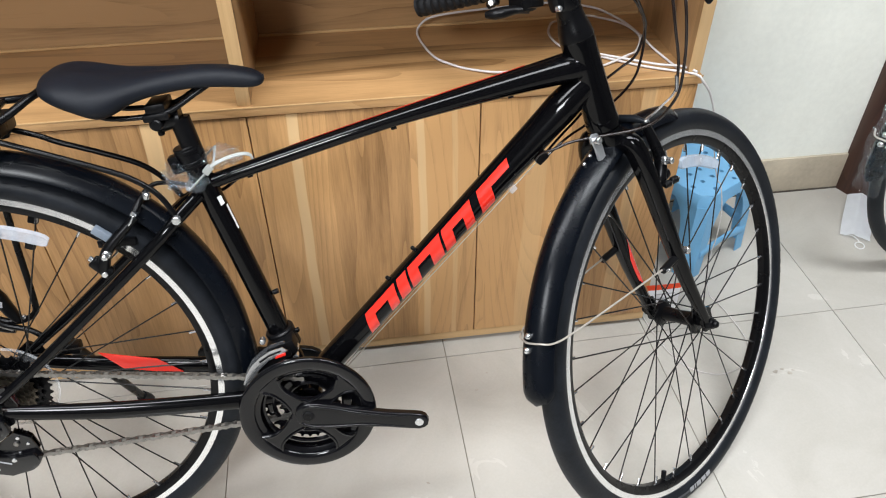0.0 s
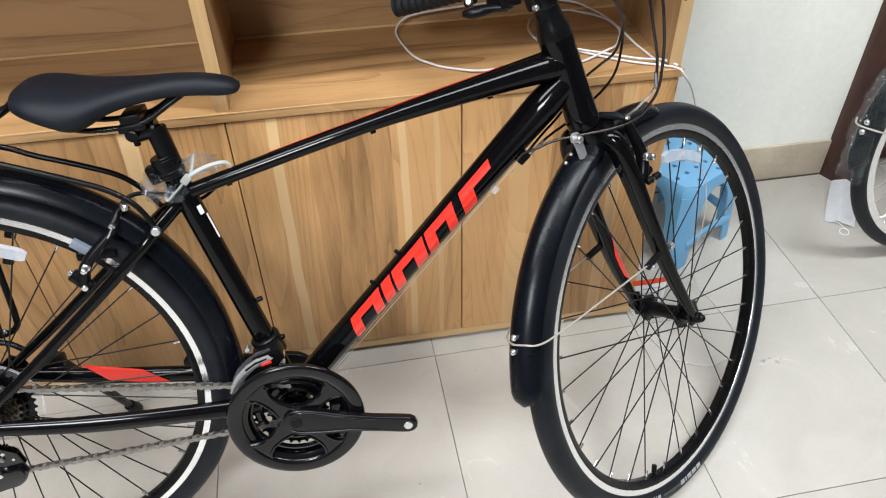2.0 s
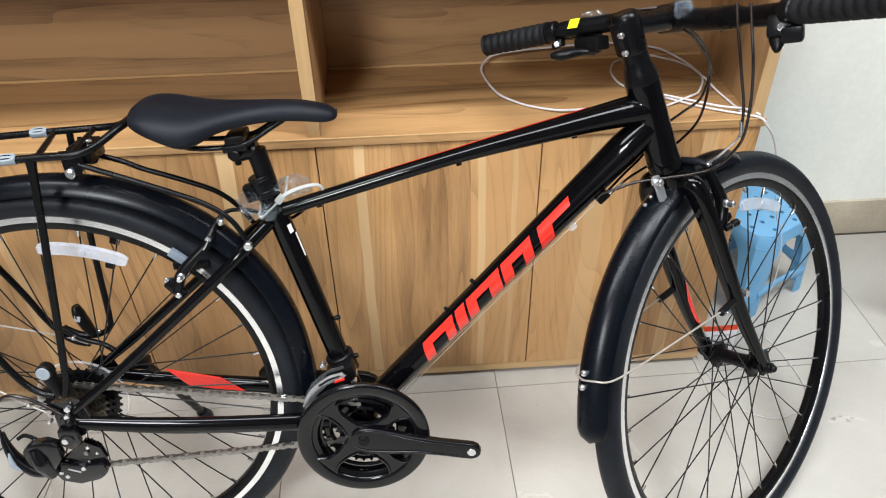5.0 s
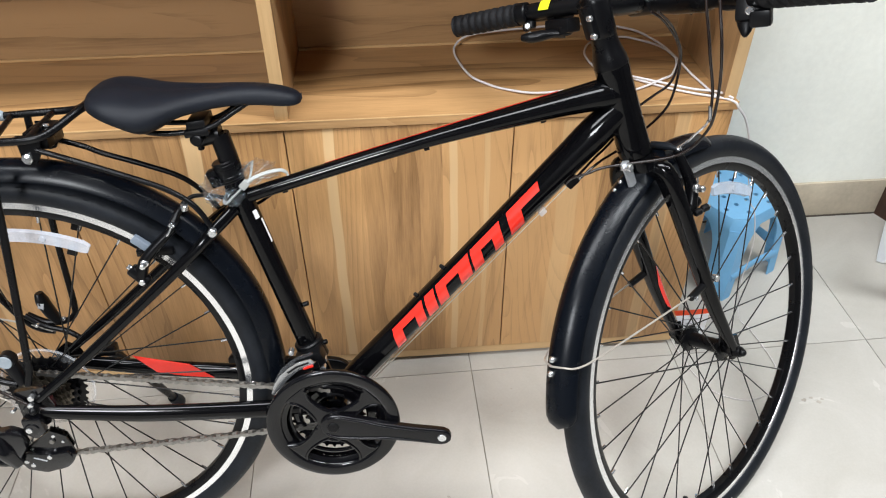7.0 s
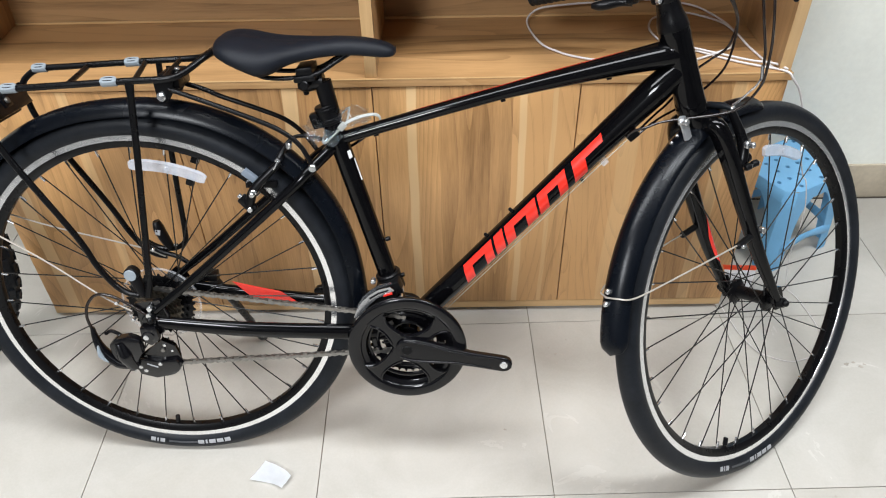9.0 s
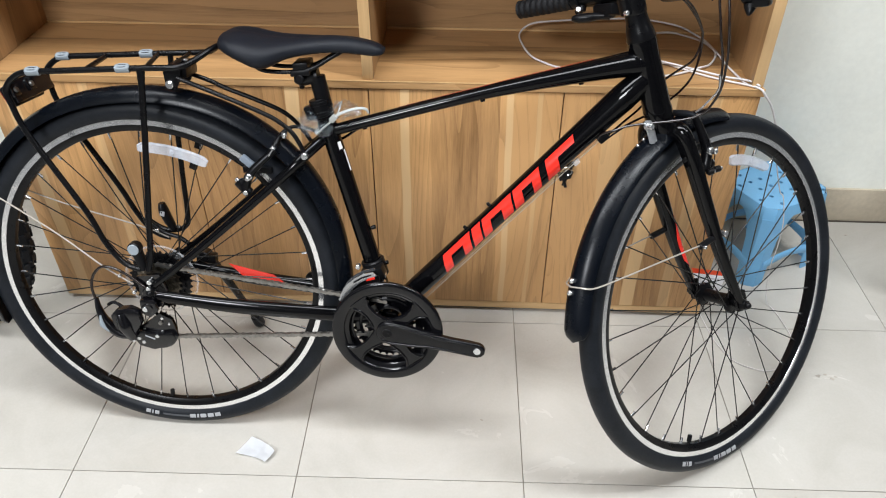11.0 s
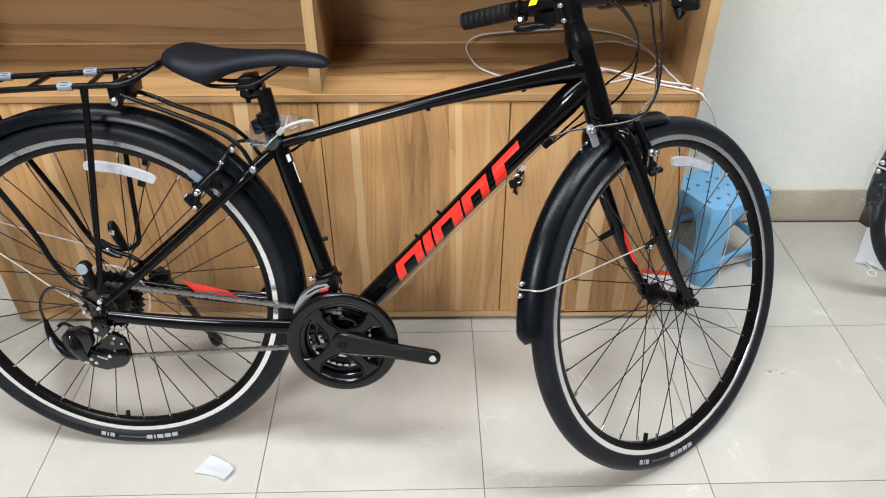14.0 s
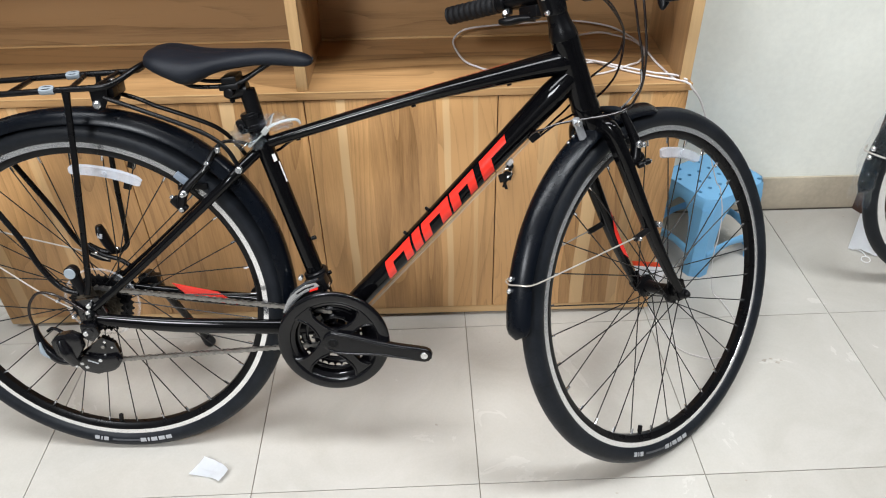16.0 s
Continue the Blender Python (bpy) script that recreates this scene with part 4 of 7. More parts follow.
for rear_stay in ([P(-0.0300, 0.0160, 0.069), P(-0.0805, 0.0475, 0.066), P(-0.1676, 0.1053, 0.050), P(-0.2714, 0.1671, 0.036), P(-0.3250, 0.1960, 0.028), P(-0.3380, 0.2020, 0.020)],
                  [P(-0.0120, 0.0500, -0.066), P(-0.0549, 0.0702, -0.064), P(-0.1822, 0.1193, -0.045), P(-0.2614, 0.1540, -0.035), P(-0.3250, 0.1840, -0.028), P(-0.3380, 0.1900, -0.020)]):
    bm = bm_new()
    sweep(bm, curve_points(rear_stay, 6), 0.0015, 8)
    guard_piece("stay", bm, M_STAY, rear_guard, False, "bright steel wire stay")
for q in (1, -1):
    bm = bm_new()
    crown = [P(WHEELBASE + r * math.cos(radians(a)), DROP + r * math.sin(radians(a)), w * q) for a, r, w in ((165.1, 0.3625, 0.0300), (165.5, 0.3765, 0.0150), (165.8, 0.3803, 0.0), (165.8, 0.3802, -0.005))]
    sweep(bm, curve_points([P(0.960, 0.1205, 0.055 * q), P(0.90, 0.1115, 0.052 * q), P(0.76, 0.0880, 0.0405 * q)] + crown[:4 if q > 0 else 3], 6), 0.0014, 8)
    guard_piece("stay", bm, M_STAY, front_guard, True, "thin steel wire stay")
for dv in (-1.5, 1.5):
    bm = bm_new()
    a = radians(165.8 + dv)
    rod(bm, P(WHEELBASE + 0.374 * math.cos(a), DROP + 0.374 * math.sin(a), 0.0), P(WHEELBASE + 0.3815 * math.cos(a), DROP + 0.3815 * math.sin(a), 0.0), 0.0036, sides=14, bevel=0.001)
    ball(bm, P(WHEELBASE + 0.3820 * math.cos(a), DROP + 0.3820 * math.sin(a), 0.0), 0.0047, segments=12)
    guard_piece("stay_bolt", bm, M_STEEL, front_guard, True, "round chrome bolt head")
for du in (0.0, 0.013):
    bm = bm_new()
    a = radians(123.2 + du * 190)
    ball(bm, P(WHEELBASE + 0.380 * math.cos(a), DROP + 0.380 * math.sin(a), 0.0), 0.0032, segments=10)
    guard_piece("rivet", bm, M_STEEL, front_guard, True)
bm = bm_new()
plate(bm, [(0.8480, 0.3335), (0.8530, 0.3375), (0.8620, 0.3372), (0.8660, 0.3330), (0.8735, 0.3165), (0.8800, 0.2985), (0.8640, 0.2985), (0.8570, 0.3170)], 0.0030, lambda a, b, d: P(a, b, 0.0140 + d))
guard_piece("crown_bracket", bm, M_BRACKET, front_guard, True, "bent grey steel bracket")
bm = bm_new()
rod(bm, P(0.8575, 0.3275, 0.010), P(0.8575, 0.3275, 0.0255), 0.0056, sides=14, bevel=0.0012)
guard_piece("bracket_bolt", bm, M_STEEL, front_guard, True)
# plates by which the front stay meets the fork legs
for s in (1, -1):
    bm = bm_new()
    rod(bm, P(1.010, 0.133, 0.052 * s), P(0.946, 0.1165, 0.055 * s), 0.0060, 0.0056, sides=12, bevel=0.0015)
    guard_piece("stay_socket", bm, M_PLASTIC, front_guard, True)
    bm = bm_new()
    rod(bm, P(1.006, 0.1325, 0.055 * s), P(1.006, 0.1325, 0.064 * s), 0.0058, sides=12, bevel=0.001)
    guard_piece("stay_bolt", bm, M_STEEL, front_guard, True)
    bm = bm_new()
    rod(bm, P(0.954, 0.116, 0.056 * s), P(0.954, 0.116, 0.0635 * s), 0.0034, sides=12, bevel=0.001)
    guard_piece("socket_screw", bm, M_STEEL, front_guard, True)

# fork
bm = bm_new()
sweep(bm, [axis_point(0.300), axis_point(0.322), axis_point(0.338)], [0.016, 0.0245, 0.0235], 22)
for s in (1, -1):
    c0 = axis_point(0.315)
    sweep(bm, curve_points([c0 + P(0.004, 0.004, 0.008 * s), c0 + P(0.004, -0.002, 0.036 * s), P(0.928, 0.272, 0.046 * s), P(0.968, 0.180, 0.049 * s), P(1.012, 0.086, 0.051 * s), P(1.066, -0.006, 0.053 * s)], 8),
          [0.0165, 0.0175, 0.0165, 0.0150, 0.0125, 0.0085], 18, squash=0.82, up=(0, 1, 0))
    plate(bm, [(1.058, 0.018), (1.078, 0.014), (1.086, -0.010), (1.078, -0.026), (1.064, -0.026), (1.056, -0.006)], 0.006 * s, lambda a, b, d, s=s: P(a, b, 0.048 * s + d))
fork = bike("fork", bm, M_FRAME, "gloss black straight fork", steer=True)


def fork_piece(name, bm, material, label=""):
    for v in bm.verts:
        v.co = TURNED @ v.co - BASE
    return part(name, bm, material, fork, label)


bm = bm_new()
rows = []
for k in range(13):
    f = k / 12
    v = 0.152 - 0.108 * f
    u = float(np.interp(v, [-0.006, 0.086, 0.180], [1.066, 1.012, 0.968]))
    r = float(np.interp(v, [-0.006, 0.086, 0.180], [0.0085, 0.0125, 0.0150])) + 0.0009
    wide = 78 * min(1.0, 0.35 + 1.6 * f, 4.0 * (1 - f) + 0.30)
    rows.append([bm.verts.new(P(u, v, float(np.interp(v, [-0.006, 0.180], [-0.053, -0.049]))) + Vector((0.90, 0, 0.42)) * (0.82 * r * math.sin(radians(q))) + P(0, 0, r * math.cos(radians(q)))) for q in (55 - wide, 55 - 0.667 * wide, 55 - wide / 3, 55)])
for a, b in zip(rows, rows[1:]):
    for k in range(3):
        bm.faces.new((a[k], a[k + 1], b[k + 1], b[k]))
fork_piece("red_fork_decal", bm, M_RED, "narrow red decal")
bm = bm_new()
heights = [0.4655, 0.467, 0.4695, 0.472, 0.476, 0.481, 0.486, 0.491, 0.497, 0.503, 0.512, 0.530]
sweep(bm, [axis_point(v) for v in heights], [0.0232, 0.0240, 0.0240, 0.0234, 0.0231, 0.0218, 0.0203, 0.0191, 0.0181, 0.0176, 0.0173, 0.0172], 32)
fork_piece("headset_cover", bm, M_SATIN, "satin black conical headset cover")

# stem and bar
BAR = P(0.930, 0.5455)
bm = bm_new()
st = axis_point(0.540)
sweep(bm, [axis_point(v) for v in (0.506, 0.508, 0.516, 0.53, 0.55, 0.556, 0.5585)], [0.0172, 0.0186, 0.0189, 0.0189, 0.0186, 0.0172, 0.0140], 28)
box(bm, (-0.0075, -0.0095, -0.023), (0.008, 0.0095, 0.023), 0.006, Matrix.Translation(axis_point(0.530) + P(-0.0175, -0.006)) @ pose(0, 0, 0, 0, -19.5, 0))
sweep(bm, [st + P(0.008, 0.004), st + P(0.035, 0.003), BAR + P(-0.014, 0)], [0.0165, 0.0150, 0.0160], 22)
rod(bm, BAR + P(0, 0, -0.022), BAR + P(0, 0, 0.022), 0.0205, sides=20, bevel=0.003)
stem = bike("stem", bm, M_SATIN, "satin black handlebar stem", steer=True)


def front_piece(name, bm, material, parent, label=""):
    for v in bm.verts:
        v.co = TURNED @ v.co - BASE
    return part(name, bm, material, parent, label)


for p, q in ((st + P(-0.016, -0.034, 0.0115), st + P(-0.016, -0.034, 0.004)), (st + P(-0.023, -0.011, 0.0115), st + P(-0.023, -0.011, 0.004)),
             (BAR + P(0.020, 0.012, 0.014), BAR + P(0.010, 0.012, 0.014)), (BAR + P(0.020, -0.014, 0.014), BAR + P(0.010, -0.014, 0.014)),
             (BAR + P(0.020, 0.012, -0.014), BAR + P(0.010, 0.012, -0.014))):
    bm = bm_new()
    rod(bm, p, q, 0.0040, sides=14, bevel=0.0012)
    front_piece("bolt", bm, M_STEEL, stem)


SWING = Matrix.Translation(axis_point(0.548)) @ Matrix.Rotation(radians(-1.7), 4, AXIS) @ Matrix.Translation(-axis_point(0.548))


def bar_at(w):
    a = float(abs(w))
    w = float(w)
    rise = float(np.interp(w, [-0.33, -0.20, -0.14, -0.05, 0.0, 0.05, 0.10, 0.16, 0.30], [0.0, 0.0060, 0.0072, 0.0030, -0.002, -0.006, -0.005, -0.003, 0.0]))
    return SWING @ P(0.930 - 0.065 * max(0.0, (a - 0.05) / 0.26) ** 1.3, 0.546 - 0.0095 * a / 0.31 + rise, w)


bm = bm_new()
sweep(bm, [bar_at(w) for w in np.linspace(-0.326, 0.326, 41)], [0.0112] * 14 + [0.0155] * 13 + [0.0112] * 14, 16)
bars = bike("handlebar", bm, M_SATIN, "black alloy flat handlebar", steer=True)
for s in (1, -1):
    g = 0.030 if s < 0 else 0.008
    bm = bm_new()
    ws = np.linspace(0.214 if s < 0 else 0.196, 0.328, 46)
    sweep(bm, [bar_at(w * s) for w in ws], [0.0160 + 0.0013 * (1 if q % 5 < 3 else -0.6) for q in range(46)], 20)
    front_piece("grip", bm, M_GRIP, bars, "black ribbed rubber grip")
    bm = bm_new()
    rod(bm, bar_at((0.168 + g) * s), bar_at((0.184 + g) * s), 0.0165, sides=16, bevel=0.002)
    rod(bm, bar_at((0.176 + g) * s) + P(0.0, -0.022, 0.0), bar_at((0.176 + g) * s) + P(0.012, -0.020, 0.0), 0.0060, sides=12, bevel=0.001)
    box(bm, (-0.020, -0.026, -0.012), (0.030, 0.026, 0.010), 0.007, Matrix.Translation(bar_at((0.145 + g) * s) + P(0.018, -0.004)))
    if s < 0:
        sweep(bm, curve_points([bar_at(-0.085) + P(0.002, 0.001), bar_at(-0.105) + P(0.001, 0.001), bar_at(-0.150), bar_at(-0.190)], 5), [0.0120, 0.0132, 0.0138, 0.0130], 18)
        box(bm, (-0.015, -0.024, -0.012), (0.014, 0.024, 0.010), 0.005, Matrix.Translation(bar_at(-0.143) + P(0.002, -0.026)))
        rod(bm, bar_at(-0.136) + P(-0.004, -0.024), bar_at(-0.136) + P(-0.001, -0.041), 0.0125, sides=18, bevel=0.003)
        rod(bm, bar_at(-0.192) + P(-0.002, -0.012), bar_at(-0.192) + P(-0.003, -0.024), 0.0075, sides=14, bevel=0.002)
    else:
        box(bm, (-0.013, -0.014, -0.014), (0.016, 0.016, 0.014), 0.006, Matrix.Translation(bar_at(0.172) + P(-0.002, -0.018)) @ pose(0, 0, 0, 0, 16, 14))
        box(bm, (-0.010, -0.010, -0.010), (0.012, 0.014, 0.010), 0.004, Matrix.Translation(bar_at(0.190) + P(-0.002, -0.026)) @ pose(0, 0, 0, 0, -10, 20))
    lever = front_piece("brake_lever", bm, M_PLASTIC, bars, "black brake lever and shifter housing")
    bm = bm_new()
    sweep(bm, curve_points([bar_at((0.130 + g) * s) + P(0.040, 0.004), bar_at((0.165 + g) * s) + P(0.058, 0.004), bar_at((0.22 + g) * s) + P(0.062, 0.002), bar_at((0.272 + g) * s) + P(0.066, 0.0)], 6), [0.007, 0.0065, 0.0055, 0.006], 10, squash=1.3, up=(0, 0, 1))
    front_piece("lever_blade", bm, M_SATIN, bars, "black brake lever blade")
    bm = bm_new()
    run = [bar_at(-0.136) + P(-0.002, -0.038), bar_at(-0.155) + P(-0.014, -0.037), bar_at(-0.172) + P(-0.026, -0.038), bar_at(-0.186) + P(-0.035, -0.037)] if s < 0 else [bar_at(0.166) + P(0.002, -0.018), bar_at(0.168) + P(-0.006, -0.030), bar_at(0.170) + P(-0.011, -0.040), bar_at(0.171) + P(-0.0135, -0.047)]
    sweep(bm, curve_points(run, 6), [0.0075, 0.0060, 0.0085, 0.0085, 0.0040] if s < 0 else [0.0100, 0.0095, 0.0070, 0.0045, 0.0015], 12, squash=1.3, up=(0, 0, 1))
    front_piece("shift_lever", bm, M_PLASTIC, bars, "black thumb shift lever")
    bm = bm_new()
    c = bar_at(-0.195) + P(-0.008, -0.020, 0.0) if s < 0 else bar_at(0.170) + P(-0.013, -0.018, 0.004)
    rod(bm, c, c + P(-0.006, 0.0005, 0.006), 0.0050, sides=14, bevel=0.0012)
    front_piece("bolt", bm, M_STEEL, bars)
bm = bm_new()
box(bm, (-0.008, -0.010, 0.0), (0.008, 0.010, 0.0012), 0.0004, Matrix.Translation(bar_at(-0.160) + P(-0.0128, 0.0062, 0)) @ pose(0, 0, 0, 0, -58, 0))
front_piece("yellow_sticker", bm, M_YELLOW, bars, "small yellow sticker on the shifter")


for c, size, seed in ((bar_at(-0.140) + P(0.006, 0.014), (0.020, 0.022, 0.007), 21), (BAR + P(-0.012, 0.010, 0.026), (0.016, 0.010, 0.016), 24)):
    bm = bm_new()
    crumpled(bm, c, size, seed, 0.7)
    front_piece("protective_film", bm, M_FILM_THIN, bars, "loose clear protective film")


# cables that run along the front of the bar to the left controls
for k, dv in enumerate((0.010, 0.002)):
    bm = bm_new()
    sweep(bm, curve_points([bar_at(-0.165) + P(0.024, dv), bar_at(-0.11) + P(0.034, dv + 0.004), bar_at(-0.04) + P(0.036, dv + 0.006), bar_at(0.02) + P(0.030, dv), bar_at(0.06) + P(0.020, dv - 0.018)], 6), 0.0023, 9)
    front_piece("bar_cable", bm, M_CAGE if k == 0 else M_HOUSING, bars)


# V-brakes
def v_brake(name, low, high, front_dir, steer):
    """Two arms either side of the wheel, with pads, pivots, boot and cable bridge. low, high: (u, v) of pivots and arm tops; front_dir: (u, v) away from the frame."""
    f = Vector((front_dir[0], 0, front_dir[1])).normalized()
    bm = bm_new()
    for s in (1, -1):
        a, b = P(*low, 0.046 * s), P(*high, 0.034 * s)
        sweep(bm, curve_points([a - f * 0.004, a + (b - a) * 0.35 + f * 0.006 + P(0, 0, 0.004 * s), b], 6), [0.0110, 0.0098, 0.0070], 12, squash=0.8, up=(0, 1, 0))
        rod(bm, a - f * 0.016, a + f * 0.015, 0.0092, sides=16, bevel=0.002)
        box(bm, (-0.026, -0.005, -0.0055), (0.026, 0.005, 0.0055), 0.002,
            Matrix.Translation(a + (b - a) * 0.36 - P(0, 0, 0.021 * s)))
    ob = bike(name, bm, M_SATIN, "black linear-pull rim brake", steer=steer)
    for s in (1, -1):
        a, b = P(*low, 0.046 * s), P(*high, 0.034 * s)
        for c in (a + f * 0.016, a + (b - a) * 0.38 + f * 0.008 + P(0, 0, 0.006 * s), b + f * 0.004):
            bm = bm_new()
            rod(bm, c - f * 0.004, c + f * 0.004, 0.0042 if steer else 0.0040, sides=12, bevel=0.001)
            if steer:
                front_piece("bolt", bm, M_STEEL, ob)
            else:
                for v in bm.verts:
                    v.co = v.co - BASE
                part("bolt", bm, M_STEEL, ob)
    for s in (1, -1):
        c = P(*low, 0.050 * s) + (P(*high, 0.034 * s) - P(*low, 0.046 * s)) * 0.30 + f * 0.004
        bm = bm_new()
        k = 0.8 if steer else 0.66
        rod(bm, c, c + P(0, 0, 0.022 * s), 0.0062 * k, sides=14, bevel=0.0015)
        rod(bm, c + P(0, 0, 0.006 * s), c + P(0, 0, 0.012 * s), 0.0085 * k, sides=14, bevel=0.001)
        for v in bm.verts:
            v.co = (TURNED @ v.co if steer else v.co) - BASE
        part("pad_bolt", bm, M_STEEL, ob, "bright steel pad bolt")
    bm = bm_new()
    h = P(*high, 0)
    sweep(bm, curve_points([h + P(0, 0.002, 0.034), h + P(0, 0.006, 0.018), h + P(0, 0.006, -0.018), h + P(0, 0.002, -0.034)], 6), [0.0030, 0.0055, 0.0058, 0.0030], 12)
    for v in bm.verts:
        v.co = (TURNED @ v.co if steer else v.co) - BASE
    part("rubber_boot", bm, M_RUBBER, ob)
    return ob


front_brake = v_brake("front_brake", (0.966, 0.254), (0.950, 0.336), (0.94, 0.33), True)
rear_brake = v_brake("rear_brake", (0.191, 0.207), (0.248, 0.272), (-0.64, 0.77), False)
# small parts of the front brake: lower pivot bolts on the outside of the fork
for u, v, w in ((0.965, 0.244, 0.056), (0.977, 0.248, 0.060)):
    bm = bm_new()
    rod(bm, P(u - 0.006, v, w), P(u + 0.005, v + 0.002, w + 0.003), 0.0056, sides=14, bevel=0.0015)
    front_piece("pivot_bush", bm, M_PLASTIC, front_brake)
    bm = bm_new()
    rod(bm, P(u + 0.004, v + 0.002, w + 0.003), P(u + 0.008, v + 0.002, w + 0.0042), 0.0030, sides=10, bevel=0.0006)
    front_piece("bolt", bm, M_STEEL, front_brake)


def brake_piece(name, bm, material, label=""):
    for v in bm.verts:
        v.co = v.co - BASE
    return part(name, bm, material, rear_brake, label)


bm = bm_new()
rod(bm, P(0.259, 0.288, 0.012), P(0.262, 0.297, 0.012), 0.0056, sides=14, bevel=0.001)
brake_piece("bolt", bm, M_STEEL)
bm = bm_new()
sweep(bm, curve_points([P(0.246, 0.277, 0.030), P(0.256, 0.292, 0.012), P(0.269, 0.303, 0.002), P(0.285, 0.303, -0.004), P(0.302, 0.297, -0.012), P(0.318, 0.288, -0.020)], 6), [0.0050, 0.0048, 0.0032, 0.0030, 0.0030, 0.0030], 12)
brake_piece("noodle", bm, M_PLASTIC, "black bent cable guide")
bm = bm_new()
sweep(bm, curve_points([P(0.247, 0.276, 0.041), P(0.241, 0.266, 0.043), P(0.232, 0.258, 0.044), P(0.226, 0.248, 0.044)], 5), 0.0014, 8)
brake_piece("cable_end", bm, M_STEEL, "bright cut cable end")
bm = bm_new()
rod(bm, P(0.196, 0.199, 0.046), P(0.196, 0.199, 0.057), 0.0045, sides=12, bevel=0.001)
brake_piece("bolt", bm, M_STEEL)
bm = bm_new()
box(bm, (-0.017, -0.005, -0.006), (0.017, 0.005, 0.006), 0.002, Matrix.Translation(P(0.197, 0.243, 0.022)) @ pose(0, 0, 0, 0, 42, 0))
brake_piece("pad", bm, M_PAD, "blue-grey moulded brake pad")


def piece(name, bm, material, parent, label=""):
    """A sub-part, given in the bicycle's side view."""
    for v in bm.verts:
        v.co = v.co - BASE
    return part(name, bm, material, parent, label)


# ---- luggage rack ----
RW = 0.062
bm = bm_new()
for s in (1, -1):
    sweep(bm, curve_points([P(0.160, 0.442, 0.010 * s), P(0.150, 0.437, 0.026 * s), P(0.126, 0.422, 0.052 * s), P(0.104, 0.4165, RW * s), P(0.050, 0.4140, RW * s), P(0.000, 0.4115, RW * s), P(-0.095, 0.4062, RW * s),
                            P(-0.150, 0.4025, RW * s), P(-0.176, 0.3900, RW * s), P(-0.189, 0.3715, RW * s), P(-0.186, 0.3490, RW * s)], 6), 0.0052, 12)
sweep(bm, curve_points([P(0.160, 0.442, 0.010), P(0.163, 0.4435, 0.0), P(0.160, 0.442, -0.010)], 6), 0.0052, 12)
rack = bike("luggage_rack", bm, M_SATIN, "black tubular rear luggage rack")
for near, far in ((-0.046, -0.069), (0.056, 0.026), (0.101, 0.084)):
    bm = bm_new()
    sweep(bm, [P(near, 0.4095 + 0.055 * (near + 0.046), RW), P(far, 0.4080 + 0.055 * (far + 0.046), -RW)], 0.0042, 10)
    piece("cross_bar", bm, M_SATIN, rack)
